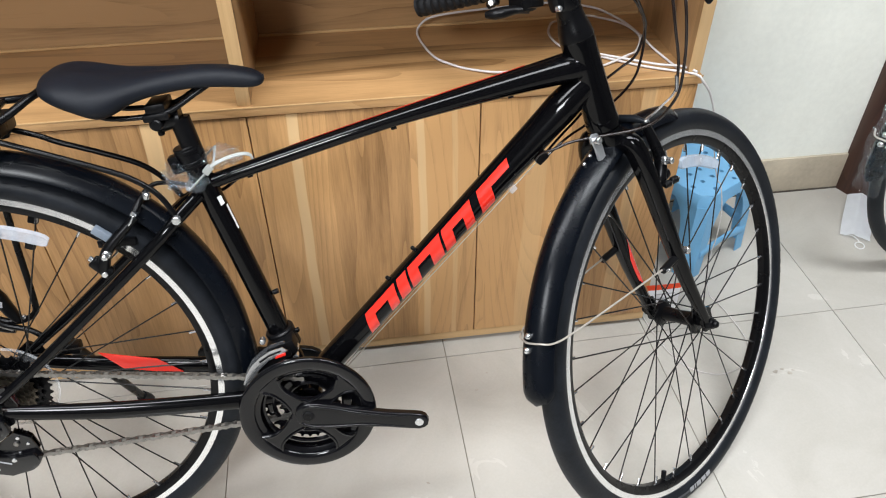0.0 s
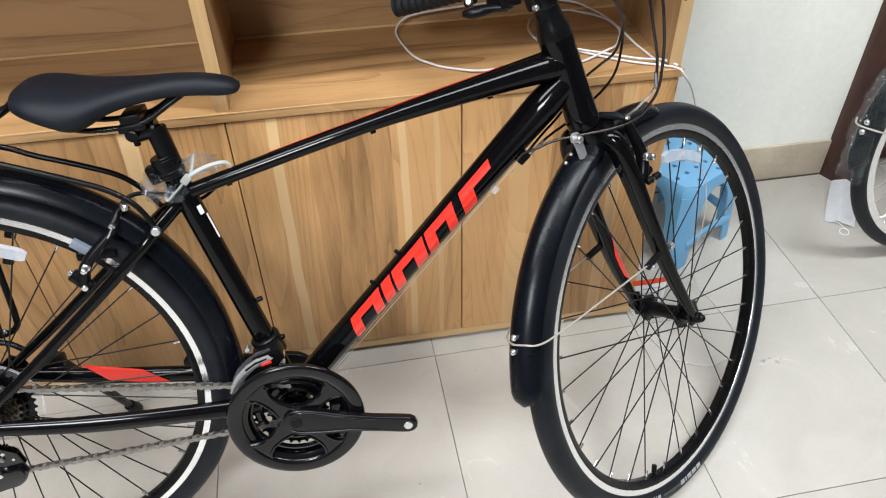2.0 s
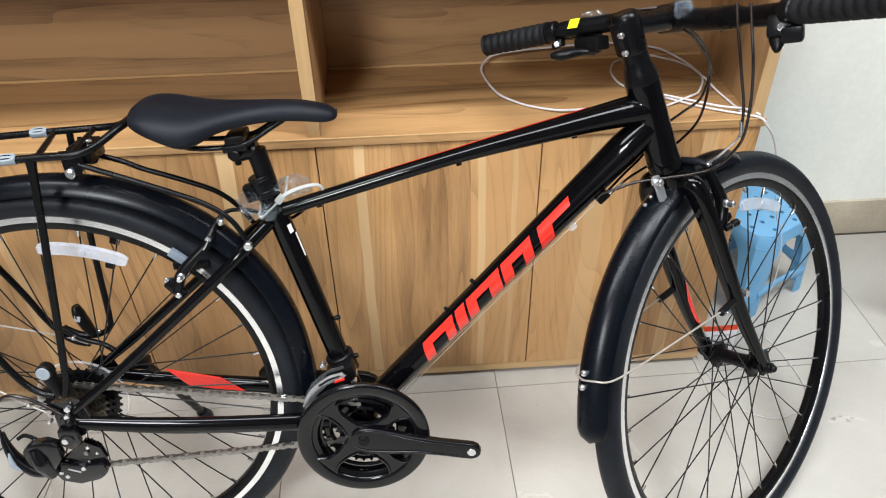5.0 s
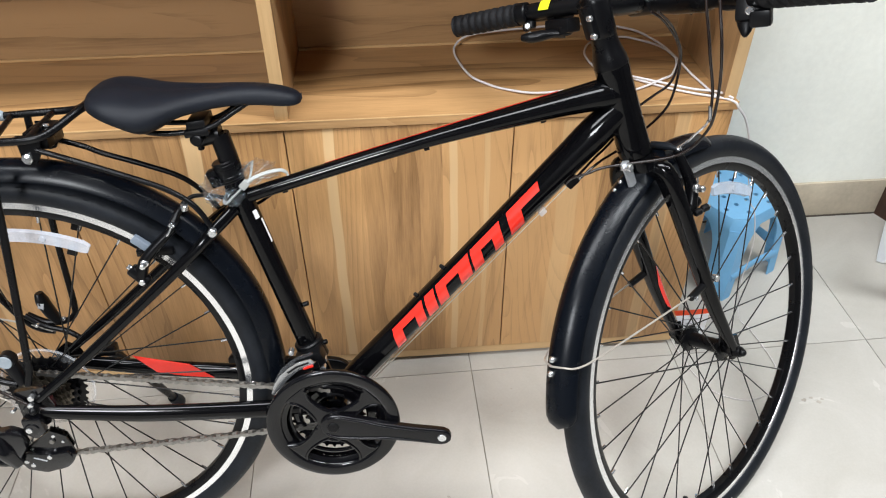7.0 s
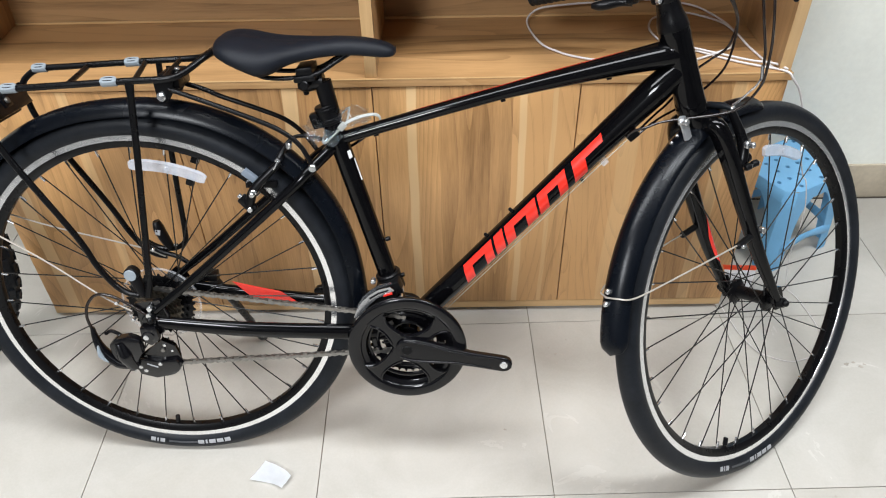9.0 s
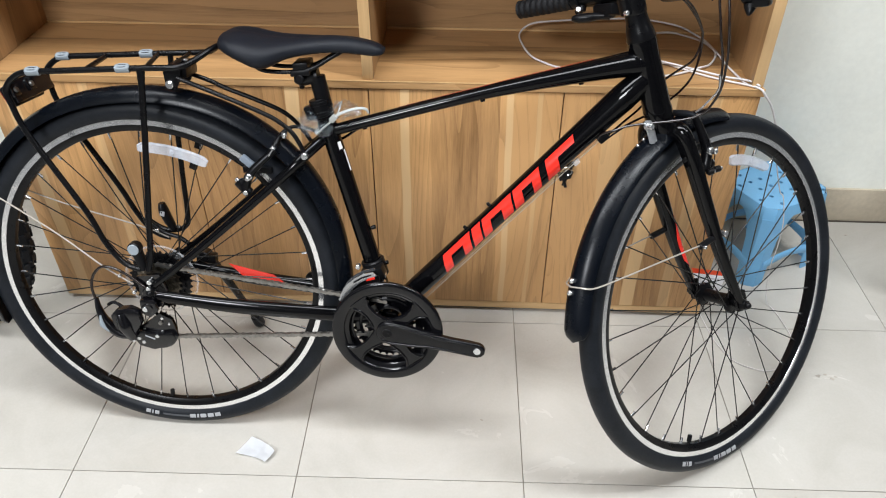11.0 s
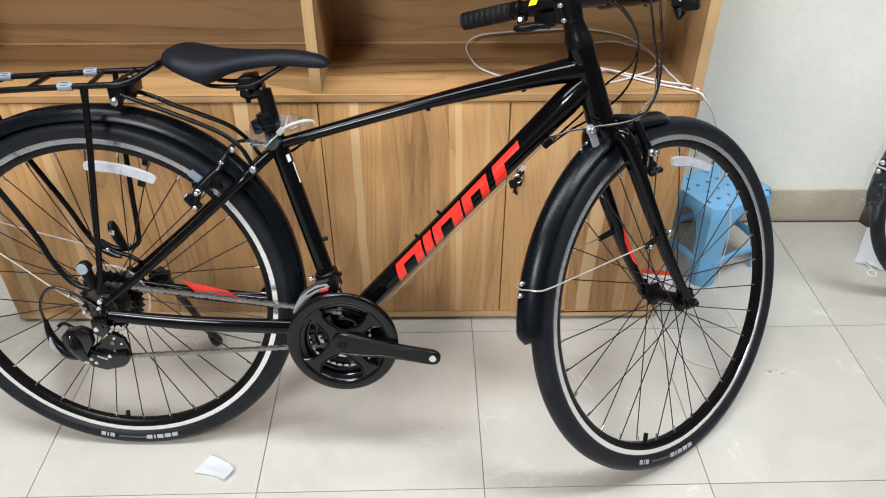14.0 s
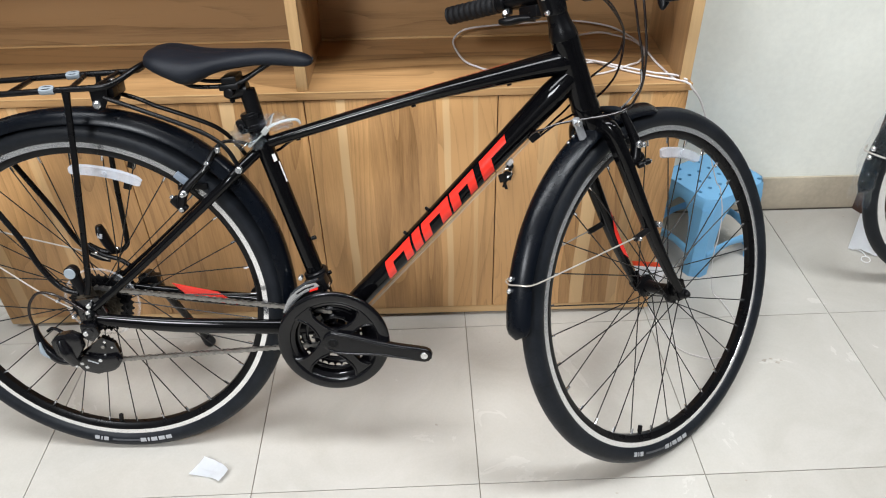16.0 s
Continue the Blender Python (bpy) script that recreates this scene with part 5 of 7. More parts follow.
for s in (1, -1):
    bm = bm_new()
    sweep(bm, curve_points([P(-0.186, 0.350, RW * s), P(-0.169, 0.297, RW * s), P(-0.095, 0.1605, 0.064 * s), P(-0.071, 0.105, 0.067 * s), P(-0.050, 0.0700, 0.068 * s), P(-0.031, 0.0540, 0.069 * s), P(-0.010, 0.048, 0.070 * s)], 6), 0.0052, 12)
    piece("rear_leg", bm, M_SATIN, rack)
    bm = bm_new()
    if s > 0:
        sweep(bm, [P(0.0470, 0.413, RW), P(0.0450, 0.388, RW), P(0.0365, 0.300, 0.0635), P(0.0112, 0.070, 0.068), P(0.004, 0.046, 0.070)], [0.0072, 0.0054, 0.0054, 0.0054, 0.0054], 12)
    else:
        sweep(bm, curve_points([P(0.0470, 0.413, -RW), P(0.0400, 0.300, -0.064), P(0.0353, 0.194, -0.066), P(0.0332, 0.101, -0.067), P(0.0270, 0.0770, -0.068), P(0.0060, 0.0660, -0.068), P(-0.0200, 0.0680, -0.068),
                                P(-0.0450, 0.0830, -0.068)], 6), 0.0050, 12)
    piece("front_leg", bm, M_SATIN, rack)
    bm = bm_new()
    run = [(0.092, 0.3930), (0.1023, 0.3888), (0.146, 0.3719), (0.220, 0.3421), (0.257, 0.3236), (0.284, 0.2997), (0.3010, 0.2650)] if s > 0 else [(0.078, 0.3890), (0.1227, 0.3745), (0.1514, 0.3613), (0.200, 0.3434), (0.249, 0.3224), (0.2776, 0.2974), (0.2960, 0.2700)]
    sweep(bm, curve_points([P(u, v, (0.032 + 0.02 * max(0.0, u - 0.25)) * s) for u, v in run], 6), 0.0040, 10)
    piece("front_strut", bm, M_SATIN, rack)
    bm = bm_new()
    rod(bm, P(0.3012, 0.2645, 0.030 * s), P(0.3012, 0.2645, 0.044 * s), 0.0062, sides=14, bevel=0.0012)
    piece("strut_bolt", bm, M_STEEL, rack)
    for u, v in (((-0.1353, 0.4040), (0.0176, 0.4125)) if s > 0 else ((-0.1507, 0.4030), (0.0044, 0.4110))):
        c = P(u, v, RW * s)
        tilt = Matrix.Translation(c) @ pose(0, 0, 0, 0, -3.2, 0) @ pose(0, 0, 0, 30, 0, 0)
        oval = [(math.copysign(abs(math.cos(a)) ** 0.6, math.cos(a)), math.copysign(abs(math.sin(a)) ** 0.8, math.sin(a))) for a in np.linspace(0, 2 * math.pi, 28, endpoint=False)]
        bm = bm_new()
        levels = [(0.0132, 0.0074, 0.0005), (0.0130, 0.0072, 0.0046), (0.0122, 0.0066, 0.0058), (0.0088, 0.0042, 0.0060), (0.0080, 0.0036, 0.0036)]
        rings = [[bm.verts.new(tilt @ Vector((x * a, y * b, h))) for x, y in oval] for a, b, h in levels]
        for q, r in zip(rings, rings[1:]):
            for k in range(28):
                bm.faces.new((q[k], q[(k + 1) % 28], r[(k + 1) % 28], r[k]))
        rod(bm, c + P(-0.0118, -0.0006), c + P(0.0118, 0.0006), 0.0066, sides=18, bevel=0.001)
        piece("rail_clip", bm, M_CLIP, rack, "blue-grey plastic rail clip with an oval hole")
        bm = bm_new()
        bm.faces.new([bm.verts.new(tilt @ Vector((x * 0.0082, y * 0.0038, 0.0062))) for x, y in oval])
        piece("clip_hole", bm, M_PLASTIC, rack)
bm = bm_new()
box(bm, (-0.016, -0.026, -0.014), (0.016, 0.026, 0.010), 0.004, Matrix.Translation(P(0.092, 0.404)))
plate(bm, [(0.070, 0.412), (0.101, 0.412), (0.0985, 0.388), (0.0895, 0.3735), (0.0800, 0.3710), (0.0725, 0.3800)], 0.003, lambda a, b, d: P(a, b, 0.030 + d))
plate(bm, [(0.070, 0.412), (0.101, 0.412), (0.0985, 0.388), (0.0895, 0.3735), (0.0800, 0.3710), (0.0725, 0.3800)], 0.003, lambda a, b, d: P(a, b, -0.033 + d))
piece("mount_plate", bm, M_SATIN, rack)
bm = bm_new()
rod(bm, P(0.0800, 0.3814, 0.031), P(0.0800, 0.3814, 0.0385), 0.0070, sides=16, bevel=0.0015)
rod(bm, P(0.0800, 0.3814, 0.0375), P(0.0800, 0.3814, 0.0400), 0.0042, sides=6)
piece("mount_bolt", bm, M_STEEL, rack)
bm = bm_new()
rod(bm, P(0.100, 0.4145, 0.004), P(0.100, 0.4185, 0.004), 0.0045, sides=12, bevel=0.001)
piece("mount_bolt", bm, M_STEEL, rack)
bm = bm_new()
box(bm, (-0.002, -0.058, -0.019), (0.002, 0.058, 0.017), 0.0012, Matrix.Translation(P(-0.184, 0.3665)) @ pose(0, 0, 0, 0, -24, 0))
for w in (0.050, 0.004):
    box(bm, (-0.003, -0.010, -0.010), (0.004, 0.010, 0.010), 0.002, Matrix.Translation(P(-0.1835, 0.3680, w)) @ pose(0, 0, 0, 0, -24, 0))
piece("lamp_bracket", bm, M_MECH, rack, "glossy black lamp bracket plate")
for w in (0.050, 0.004):
    bm = bm_new()
    rod(bm, P(-0.184, 0.3680, w), P(-0.1770, 0.3710, w), 0.0050, sides=14, bevel=0.0012)
    piece("bolt", bm, M_CHAIN, rack)
bm = bm_new()
box(bm, (-0.010, -0.044, -0.020), (0.006, 0.044, 0.018), 0.004, Matrix.Translation(P(-0.200, 0.3560)) @ pose(0, 0, 0, 0, -22, 0))
piece("reflector_housing", bm, M_PLASTIC, rack, "black plastic reflector housing")
bm = bm_new()
box(bm, (-0.0125, -0.040, -0.016), (-0.0098, 0.040, 0.014), 0.001, Matrix.Translation(P(-0.200, 0.3560)) @ pose(0, 0, 0, 0, -22, 0))
piece("rear_reflector", bm, surface("red_reflector", (0.35, 0.012, 0.01), rough=0.2, vary=0.1, fine=500, bump=0.3), rack, "red rear reflector")
bm = bm_new()
rod(bm, P(-0.0165, 0.0885, 0.056), P(-0.0165, 0.0885, 0.0725), 0.0122, sides=24, bevel=0.002)
sweep(bm, [P(-0.0165, 0.0845, 0.062), P(-0.010, 0.064, 0.064), P(-0.006, 0.046, 0.064)], [0.0115, 0.0095, 0.0090], 14)
piece("rack_foot", bm, M_PLASTIC, rack)
bm = bm_new()
rod(bm, P(-0.0165, 0.0885, 0.0720), P(-0.0165, 0.0885, 0.0745), 0.0104, sides=24, bevel=0.0008)
piece("foot_cap", bm, M_CLIP, rack, "pale blue-grey round plastic cap")
bm = bm_new()
sweep(bm, curve_points([P(-0.013, 0.126, -0.060), P(-0.011, 0.112, -0.060), P(-0.004, 0.088, -0.062), P(0.003, 0.070, -0.064)], 4), [0.0075, 0.0125, 0.0115, 0.0080], 16, squash=0.75, up=(0, 1, 0))
piece("strap_hook", bm, M_PLASTIC, rack, "black moulded strap hook")
bm = bm_new()
box(bm, (-0.0045, -0.0008, -0.005), (0.0045, 0.0008, 0.005), 0.0004, Matrix.Translation(P(-0.0095, 0.1080, -0.0488)) @ pose(0, 0, 0, 0, 14, 0))
piece("hook_mark", bm, M_PRINT, rack, "small grey moulded mark")
bm = bm_new()
sweep(bm, curve_points([P(-0.046, 0.0850, -0.062), P(-0.020, 0.0640, -0.062), P(0.012, 0.0520, -0.062), P(0.030, 0.0400, -0.060)], 5), 0.0045, 10)
piece("lower_bar", bm, M_SATIN, rack)
for u, v in ((-0.028, 0.0690), (0.0155, 0.0790)):
    bm = bm_new()
    rod(bm, P(u, v, -0.060), P(u, v, -0.053), 0.0034, sides=12, bevel=0.001)
    piece("bolt", bm, M_STEEL, rack)


# ---- drive ----
def sprocket(bm, r, teeth, w, thick, bore=0.012, tooth=0.0045):
    out = []
    for i in range(teeth):
        a = 2 * math.pi * i / teeth
        d = math.pi / teeth
        out += [(r - tooth, a - d * 0.55), (r, a - d * 0.16), (r, a + d * 0.16), (r - tooth, a + d * 0.55)]
    n = len(out)
    rings = []
    for ww in (w, w + thick):
        rings.append(([bm.verts.new(P(q * math.cos(a), q * math.sin(a), ww)) for q, a in out], [bm.verts.new(P(bore * math.cos(a), bore * math.sin(a), ww)) for q, a in out]))
    (o0, i0), (o1, i1) = rings
    for k in range(n):
        j = (k + 1) % n
        bm.faces.new((o0[k], o0[j], i0[j], i0[k]))
        bm.faces.new((o1[k], i1[k], i1[j], o1[j]))
        bm.faces.new((o0[k], o1[k], o1[j], o0[j]))
        bm.faces.new((i0[k], i0[j], i1[j], i1[k]))
    return bm


def shifted(bm, u, v):
    for x in bm.verts:
        x.co += P(u, v)
    return bm


cogs = None
for k, (r, teeth) in enumerate(((0.0615, 30), (0.0510, 24), (0.0440, 21), (0.0385, 18), (0.0340, 16), (0.0300, 14), (0.0265, 12))):
    bm = bm_new()
    sprocket(bm, r, teeth, 0.0180 + 0.0048 * k, 0.0020)
    if cogs is None:
        cogs = bike("cassette", bm, M_SATIN, "dark steel seven-speed cassette", smooth=False)
    else:
        piece("sprocket", bm, M_SATIN if k < 2 else M_COG, cogs)
bm = bm_new()
lathe(bm, [(0.0655, 0.0140), (0.0690, 0.0150), (0.0690, 0.0165), (0.0655, 0.0165), (0.030, 0.0168)], (0, 0, 0), (0, -1, 0), 48)
piece("spoke_guard", bm, clear_film("clear_disc", alpha=0.05), cogs, "clear plastic spoke protector disc")
bm = bm_new()
lathe(bm, [(0.0680, 0.0145), (0.0710, 0.0140), (0.0715, 0.0160), (0.0685, 0.0170)], (0, 0, 0), (0, -1, 0), 64, closed=True)
piece("guard_rim", bm, clear_film("clear_rim", alpha=0.15), cogs, "clear raised edge")

bm = bm_new()
prof = [(0.0925 + 0.0118 * math.copysign(abs(math.cos(a)) ** 0.7, math.cos(a)), 0.0640 + 0.0062 * math.copysign(abs(math.sin(a)) ** 0.8, math.sin(a)) + 0.0012 * math.cos(a))
        for a in np.linspace(0, 2 * math.pi, 24, endpoint=False)]
lathe(bm, prof, P(BB[0], BB[1] - 0.0025), (0, -1, 0), 96, closed=True)
lathe(bm, [(0.0735, 0.0560), (0.0735, 0.0605), (0.0765, 0.0625), (0.0850, 0.0640), (0.0860, 0.0600)], P(BB[0], BB[1] - 0.0025), (0, -1, 0), 96, closed=True)
cranks = bike("crankset", bm, M_GUARD, "black triple crankset with chain guard ring")


def flat_bar(outline, thick, a, b, bevel):
    """A flat bar from a to b with outline (along, half width), softened edges."""
    a, b = Vector(a), Vector(b)
    d = (b - a).normalized()
    n = Vector((0, -1, 0))
    n = (n - d * n.dot(d)).normalized()
    across = n.cross(d)
    bm = bm_new()
    ring = [(x, y) for x, y in outline] + [(x, -y) for x, y in reversed(outline)]
    plate(bm, ring, thick, lambda x, y, t: a + d * x + across * y + n * (t - thick / 2))
    bmesh.ops.recalc_face_normals(bm, faces=bm.faces)
    sharp = [e for e in bm.edges if len(e.link_faces) == 2 and e.calc_face_angle(0) > 1.2]
    bmesh.ops.bevel(bm, geom=sharp, offset=bevel, segments=3, affect="EDGES", profile=0.6)
    return bm


for k in range(4):
    t = radians(40 + 90 * k)
    e = P(BB[0] + 0.092 * math.cos(t), BB[1] - 0.003 + 0.092 * math.sin(t), 0.0655)
    bm = flat_bar([(0.010, 0.0200), (0.022, 0.0160), (0.034, 0.0120), (0.046, 0.0098), (0.058, 0.0098), (0.068, 0.0125), (0.076, 0.0175), (0.084, 0.0250)], 0.0080, P(*BB, 0.0660), e, 0.0032)
    piece("spider_arm", bm, M_GUARD, cranks)
    for q in (1, -1):
        bm = bm_new()
        u, v = Vector((math.cos(t), math.sin(t))), Vector((-math.sin(t), math.cos(t))) * q
        run = [(0.024, 0.0135), (0.040, 0.0092), (0.056, 0.0082), (0.068, 0.0105), (0.078, 0.0165)]
        sweep(bm, curve_points([P(BB[0] + u.x * x + v.x * y, BB[1] - 0.003 * x / 0.078 + u.y * x + v.y * y, 0.0698) for x, y in run], 5), 0.0020, 8)
        piece("arm_rib", bm, M_GUARD, cranks)
bm = bm_new()
rod(bm, P(*BB, 0.054), P(*BB, 0.072), 0.0245, 0.022, sides=32, bevel=0.004)
piece("spider_boss", bm, M_GUARD, cranks)
for r, teeth, w in ((0.0860, 42, 0.0475), (0.0700, 34, 0.0400), (0.0500, 24, 0.0325)):
    bm = bm_new()
    sprocket(bm, r, teeth, w, 0.0022, bore=r - 0.019)
    shifted(bm, *BB)
    ring = piece("chainring", bm, M_GUARD, cranks, "black toothed chainring")
    bm = bm_new()
    lathe(bm, [(r - 0.0195, w + 0.0020), (r - 0.0195, w + 0.0050), (r - 0.0165, w + 0.0062), (r - 0.0135, w + 0.0050), (r - 0.0135, w + 0.0020)], P(*BB), (0, -1, 0), 72, closed=True)
    piece("ring_step", bm, M_GUARD, ring)


def crank_arm(end, w0, w1):
    a, c = P(*BB, w0), P(*end, w1)
    n = (c - a).length
    out = [(-0.0195, 0.004), (-0.018, 0.010), (-0.012, 0.0175), (0.0, 0.0225), (0.014, 0.0232), (0.040, 0.0212), (0.075, 0.0162), (0.120, 0.0142), (n - 0.012, 0.0145), (n + 0.002, 0.0142), (n + 0.010, 0.0105), (n + 0.0145, 0.004)]
    return flat_bar(out, 0.0125, a, c, 0.0035)


bm = crank_arm((0.6095, -0.0860), 0.070, 0.083)
arm = piece("crank_arm", bm, M_ARM, cranks, "black alloy crank arm without pedal")
for q in (1, -1):
    bm = bm_new()
    a, c = P(*BB, 0.0765), P(0.6095, -0.0860, 0.0892)
    d = (c - a).normalized()
    across = Vector((0, -1, 0)).cross(d).normalized() * q
    sweep(bm, curve_points([a + d * x + across * y for x, y in ((-0.010, 0.0140), (0.004, 0.0190), (0.020, 0.0186), (0.045, 0.0160), (0.090, 0.0102), (0.150, 0.0098))], 5), [0.0010, 0.0026, 0.0028, 0.0026, 0.0022, 0.0010], 10)
    piece("arm_ridge", bm, M_ARM, cranks)
bm = bm_new()
rod(bm, P(0.6095, -0.0860, 0.080), P(0.6095, -0.0860, 0.0902), 0.0072, sides=18, bevel=0.001)
piece("pedal_thread", bm, M_STEEL, cranks, "bright threaded pedal hole")
bm = bm_new()
rod(bm, P(*BB, 0.072), P(*BB, 0.0785), 0.0092, sides=20, bevel=0.0012)
rod(bm, P(*BB, 0.077), P(*BB, 0.0795), 0.0042, sides=4)
piece("crank_bolt", bm, M_PLASTIC, cranks)
piece("crank_arm", crank_arm((0.267, -0.042), -0.074, -0.089), M_SATIN, cranks)


def chain_run(bm, a, b):
    a, b = Vector(a), Vector(b)
    n = max(1, round((b - a).length / 0.0127))
    d = (b - a) / n
    t = d.normalized()
    ang = math.atan2(t.z, t.x)
    for i in range(n):
        m = Matrix.Translation(a + d * (i + 0.5)) @ Matrix.Rotation(-ang, 4, "Y")
        off = 0.0034 if i % 2 else 0.0022
        for s in (1, -1):
            out = [(-0.0088, 0.0), (-0.0078, 0.0030), (-0.0050, 0.0038), (0.0, 0.0024), (0.0050, 0.0038), (0.0078, 0.0030), (0.0088, 0.0), (0.0078, -0.0030), (0.0050, -0.0038), (0.0, -0.0024), (-0.0050, -0.0038), (-0.0078, -0.0030)]
            plate(bm, out, 0.0010 * s, lambda x, z, y, m=m, s=s, off=off: m @ Vector((x, off * s + y, z)))
        rod(bm, m @ Vector((-0.00635, -0.0038, 0)), m @ Vector((-0.00635, 0.0038, 0)), 0.0030, sides=8)


bm = bm_new()
chain_run(bm, P(0.004, 0.0415, 0.036), P(0.437, -0.0120, 0.046))
upper = bike("chain", bm, M_CHAIN, "grey oiled steel chain", smooth=False)
bm = bm_new()
chain_run(bm, P(0.004, -0.1115, 0.044), P(0.437, -0.0815, 0.046))
piece("lower_run", bm, M_CHAIN, upper)

# rear derailleur with its cage, pulleys and cable loop
bm = bm_new()
plate(bm, [(-0.020, 0.010), (0.010, 0.004), (0.008, -0.022), (-0.004, -0.040), (-0.018, -0.030)], 0.006, lambda a, b, d: P(a, b, 0.062 + d))
rod(bm, P(-0.006, -0.030, 0.058), P(-0.006, -0.030, 0.082), 0.0115, sides=16, bevel=0.002)
sweep(bm, curve_points([P(-0.058, -0.040, 0.080), P(-0.052, -0.064, 0.082), P(-0.042, -0.092, 0.078)], 5), [0.013, 0.019, 0.014], 16, squash=0.7, up=(0, 1, 0))
sweep(bm, curve_points([P(-0.104, -0.014, 0.074), P(-0.102, -0.036, 0.076), P(-0.092, -0.062, 0.079), P(-0.070, -0.084, 0.079), P(-0.050, -0.090, 0.078)], 6), [0.0045, 0.0080, 0.0115, 0.0125, 0.010], 14, squash=0.7, up=(0, 1, 0))
sweep(bm, curve_points([P(-0.086, -0.030, 0.070), P(-0.074, -0.024, 0.070), P(-0.058, -0.034, 0.070), P(-0.052, -0.046, 0.070)], 5), 0.0032, 8)
mech = bike("rear_derailleur", bm, M_MECH, "black rear derailleur with plastic pulley cage")
bm = bm_new()
plate(bm, [(-0.052, -0.092), (-0.030, -0.076), (0.004, -0.052), (0.026, -0.064), (0.034, -0.094), (0.018, -0.120), (-0.014, -0.126), (-0.040, -0.118)], 0.003, lambda a, b, d: P(a, b, 0.056 + d))
plate(bm, [(-0.042, -0.094), (-0.022, -0.080), (0.002, -0.060), (0.020, -0.072), (0.026, -0.096), (0.012, -0.116), (-0.012, -0.120), (-0.034, -0.114)], 0.003, lambda a, b, d: P(a, b, 0.038 + d))
sweep(bm, curve_points([P(-0.046, -0.104, 0.060), P(-0.020, -0.122, 0.061), P(0.016, -0.118, 0.061), P(0.032, -0.096, 0.060)], 5), 0.005, 10)
piece("cage", bm, M_MECH, mech)


def soft_plate(outline, thick, w, bevel):
    """A moulded plate with rounded edges, standing on the chain side at w."""
    bm = bm_new()
    plate(bm, outline, thick, lambda a, b, d: P(a, b, w + d))
    bmesh.ops.recalc_face_normals(bm, faces=bm.faces)
    bmesh.ops.bevel(bm, geom=bm.edges[:], offset=bevel, segments=2, affect="EDGES", profile=0.6)
    return bm


piece("cage_guard", soft_plate([(-0.054, -0.098), (-0.036, -0.086), (0.000, -0.092), (0.026, -0.088), (0.032, -0.102), (0.016, -0.121), (-0.014, -0.129), (-0.042, -0.121)], 0.009, 0.0580, 0.0032), M_MECH, mech)
piece("knuckle", soft_plate([(-0.078, -0.044), (-0.064, -0.030), (-0.040, -0.026), (-0.022, -0.034), (-0.020, -0.060), (-0.036, -0.084), (-0.056, -0.090), (-0.074, -0.082)], 0.018, 0.0690, 0.0060), M_MECH, mech)
piece("knuckle", soft_plate([(-0.020, -0.012), (0.008, -0.010), (0.012, -0.036), (-0.004, -0.050), (-0.020, -0.040)], 0.012, 0.0680, 0.0035), M_MECH, mech)
bm = bm_new()
box(bm, (-0.010, -0.0003, -0.0012), (0.010, 0.0003, 0.0012), 0.0, Matrix.Translation(P(-0.018, -0.1005, 0.0673)) @ pose(0, 0, 0, 0, 22, 0))
piece("print_bar", bm, M_PRINT, mech, "small grey print bar")
for u, v in ((0.004, -0.072), (0.000, -0.103)):
    bm = bm_new()
    sprocket(bm, 0.0185, 11, 0.0445, 0.0050, bore=0.004, tooth=0.004)
    shifted(bm, u, v)
    piece("pulley", bm, M_PLASTIC, mech)
    bm = bm_new()
    rod(bm, P(u, v, 0.040), P(u, v, 0.0625), 0.0042, sides=12, bevel=0.0008)
    piece("pulley_bolt", bm, M_CHAIN, mech)
bm = bm_new()
sweep(bm, curve_points([P(-0.0965, -0.044, 0.086), P(-0.0935, -0.062, 0.0895), P(-0.0820, -0.0765, 0.0895)], 6), [0.0015, 0.0058, 0.0015], 10, squash=0.8, up=(0, 1, 0))
piece("badge", bm, M_CLIP, mech, "silver-grey curved badge")
for u, v in ((-0.052, -0.110), (-0.032, -0.112), (-0.040, -0.104), (-0.004, -0.098)):
    bm = bm_new()
    rod(bm, P(u, v, 0.058), P(u, v, 0.068), 0.0040, sides=10, bevel=0.0008)
    piece("bolt", bm, M_STEEL, mech)
bm = bm_new()
sweep(bm, curve_points([P(-0.1055, -0.016, 0.074), P(-0.1085, 0.006, 0.074), P(-0.1035, 0.030, 0.072), P(-0.0860, 0.0490, 0.070), P(-0.0610, 0.0480, 0.070), P(-0.0335, 0.0317, 0.070), P(-0.0030, 0.007, 0.070), P(0.028, -0.010, 0.064)], 7), 0.0026, 10)
piece("cable_loop", bm, M_HOUSING, mech)
# steel dots for screws, and in place of cage holes showing bright floor
for u, v, w, r in ((0.008, -0.062, 0.0595, 0.0032), (0.020, -0.074, 0.0595, 0.0026), (0.024, -0.100, 0.0595, 0.0026), (0.004, -0.090, 0.0595, 0.0022), (-0.030, -0.086, 0.0595, 0.0024), (-0.010, -0.030, 0.0825, 0.0050)):
    bm = bm_new()
    rod(bm, P(u, v, w - 0.004), P(u, v, w + 0.0015), r, sides=10, bevel=0.0006)
    piece("screw", bm, M_STEEL, mech)
bm = bm_new()
plate(bm, [(-0.024, 0.030), (0.020, 0.036), (0.030, 0.004), (0.016, -0.030), (-0.010, -0.044), (-0.022, -0.018)], 0.008, lambda a, b, d: P(a, b, 0.058 + d))
rod(bm, P(-0.004, -0.004, 0.060), P(-0.004, -0.004, 0.071), 0.0130, sides=18, bevel=0.002)
piece("hanger", bm, M_MECH, mech)
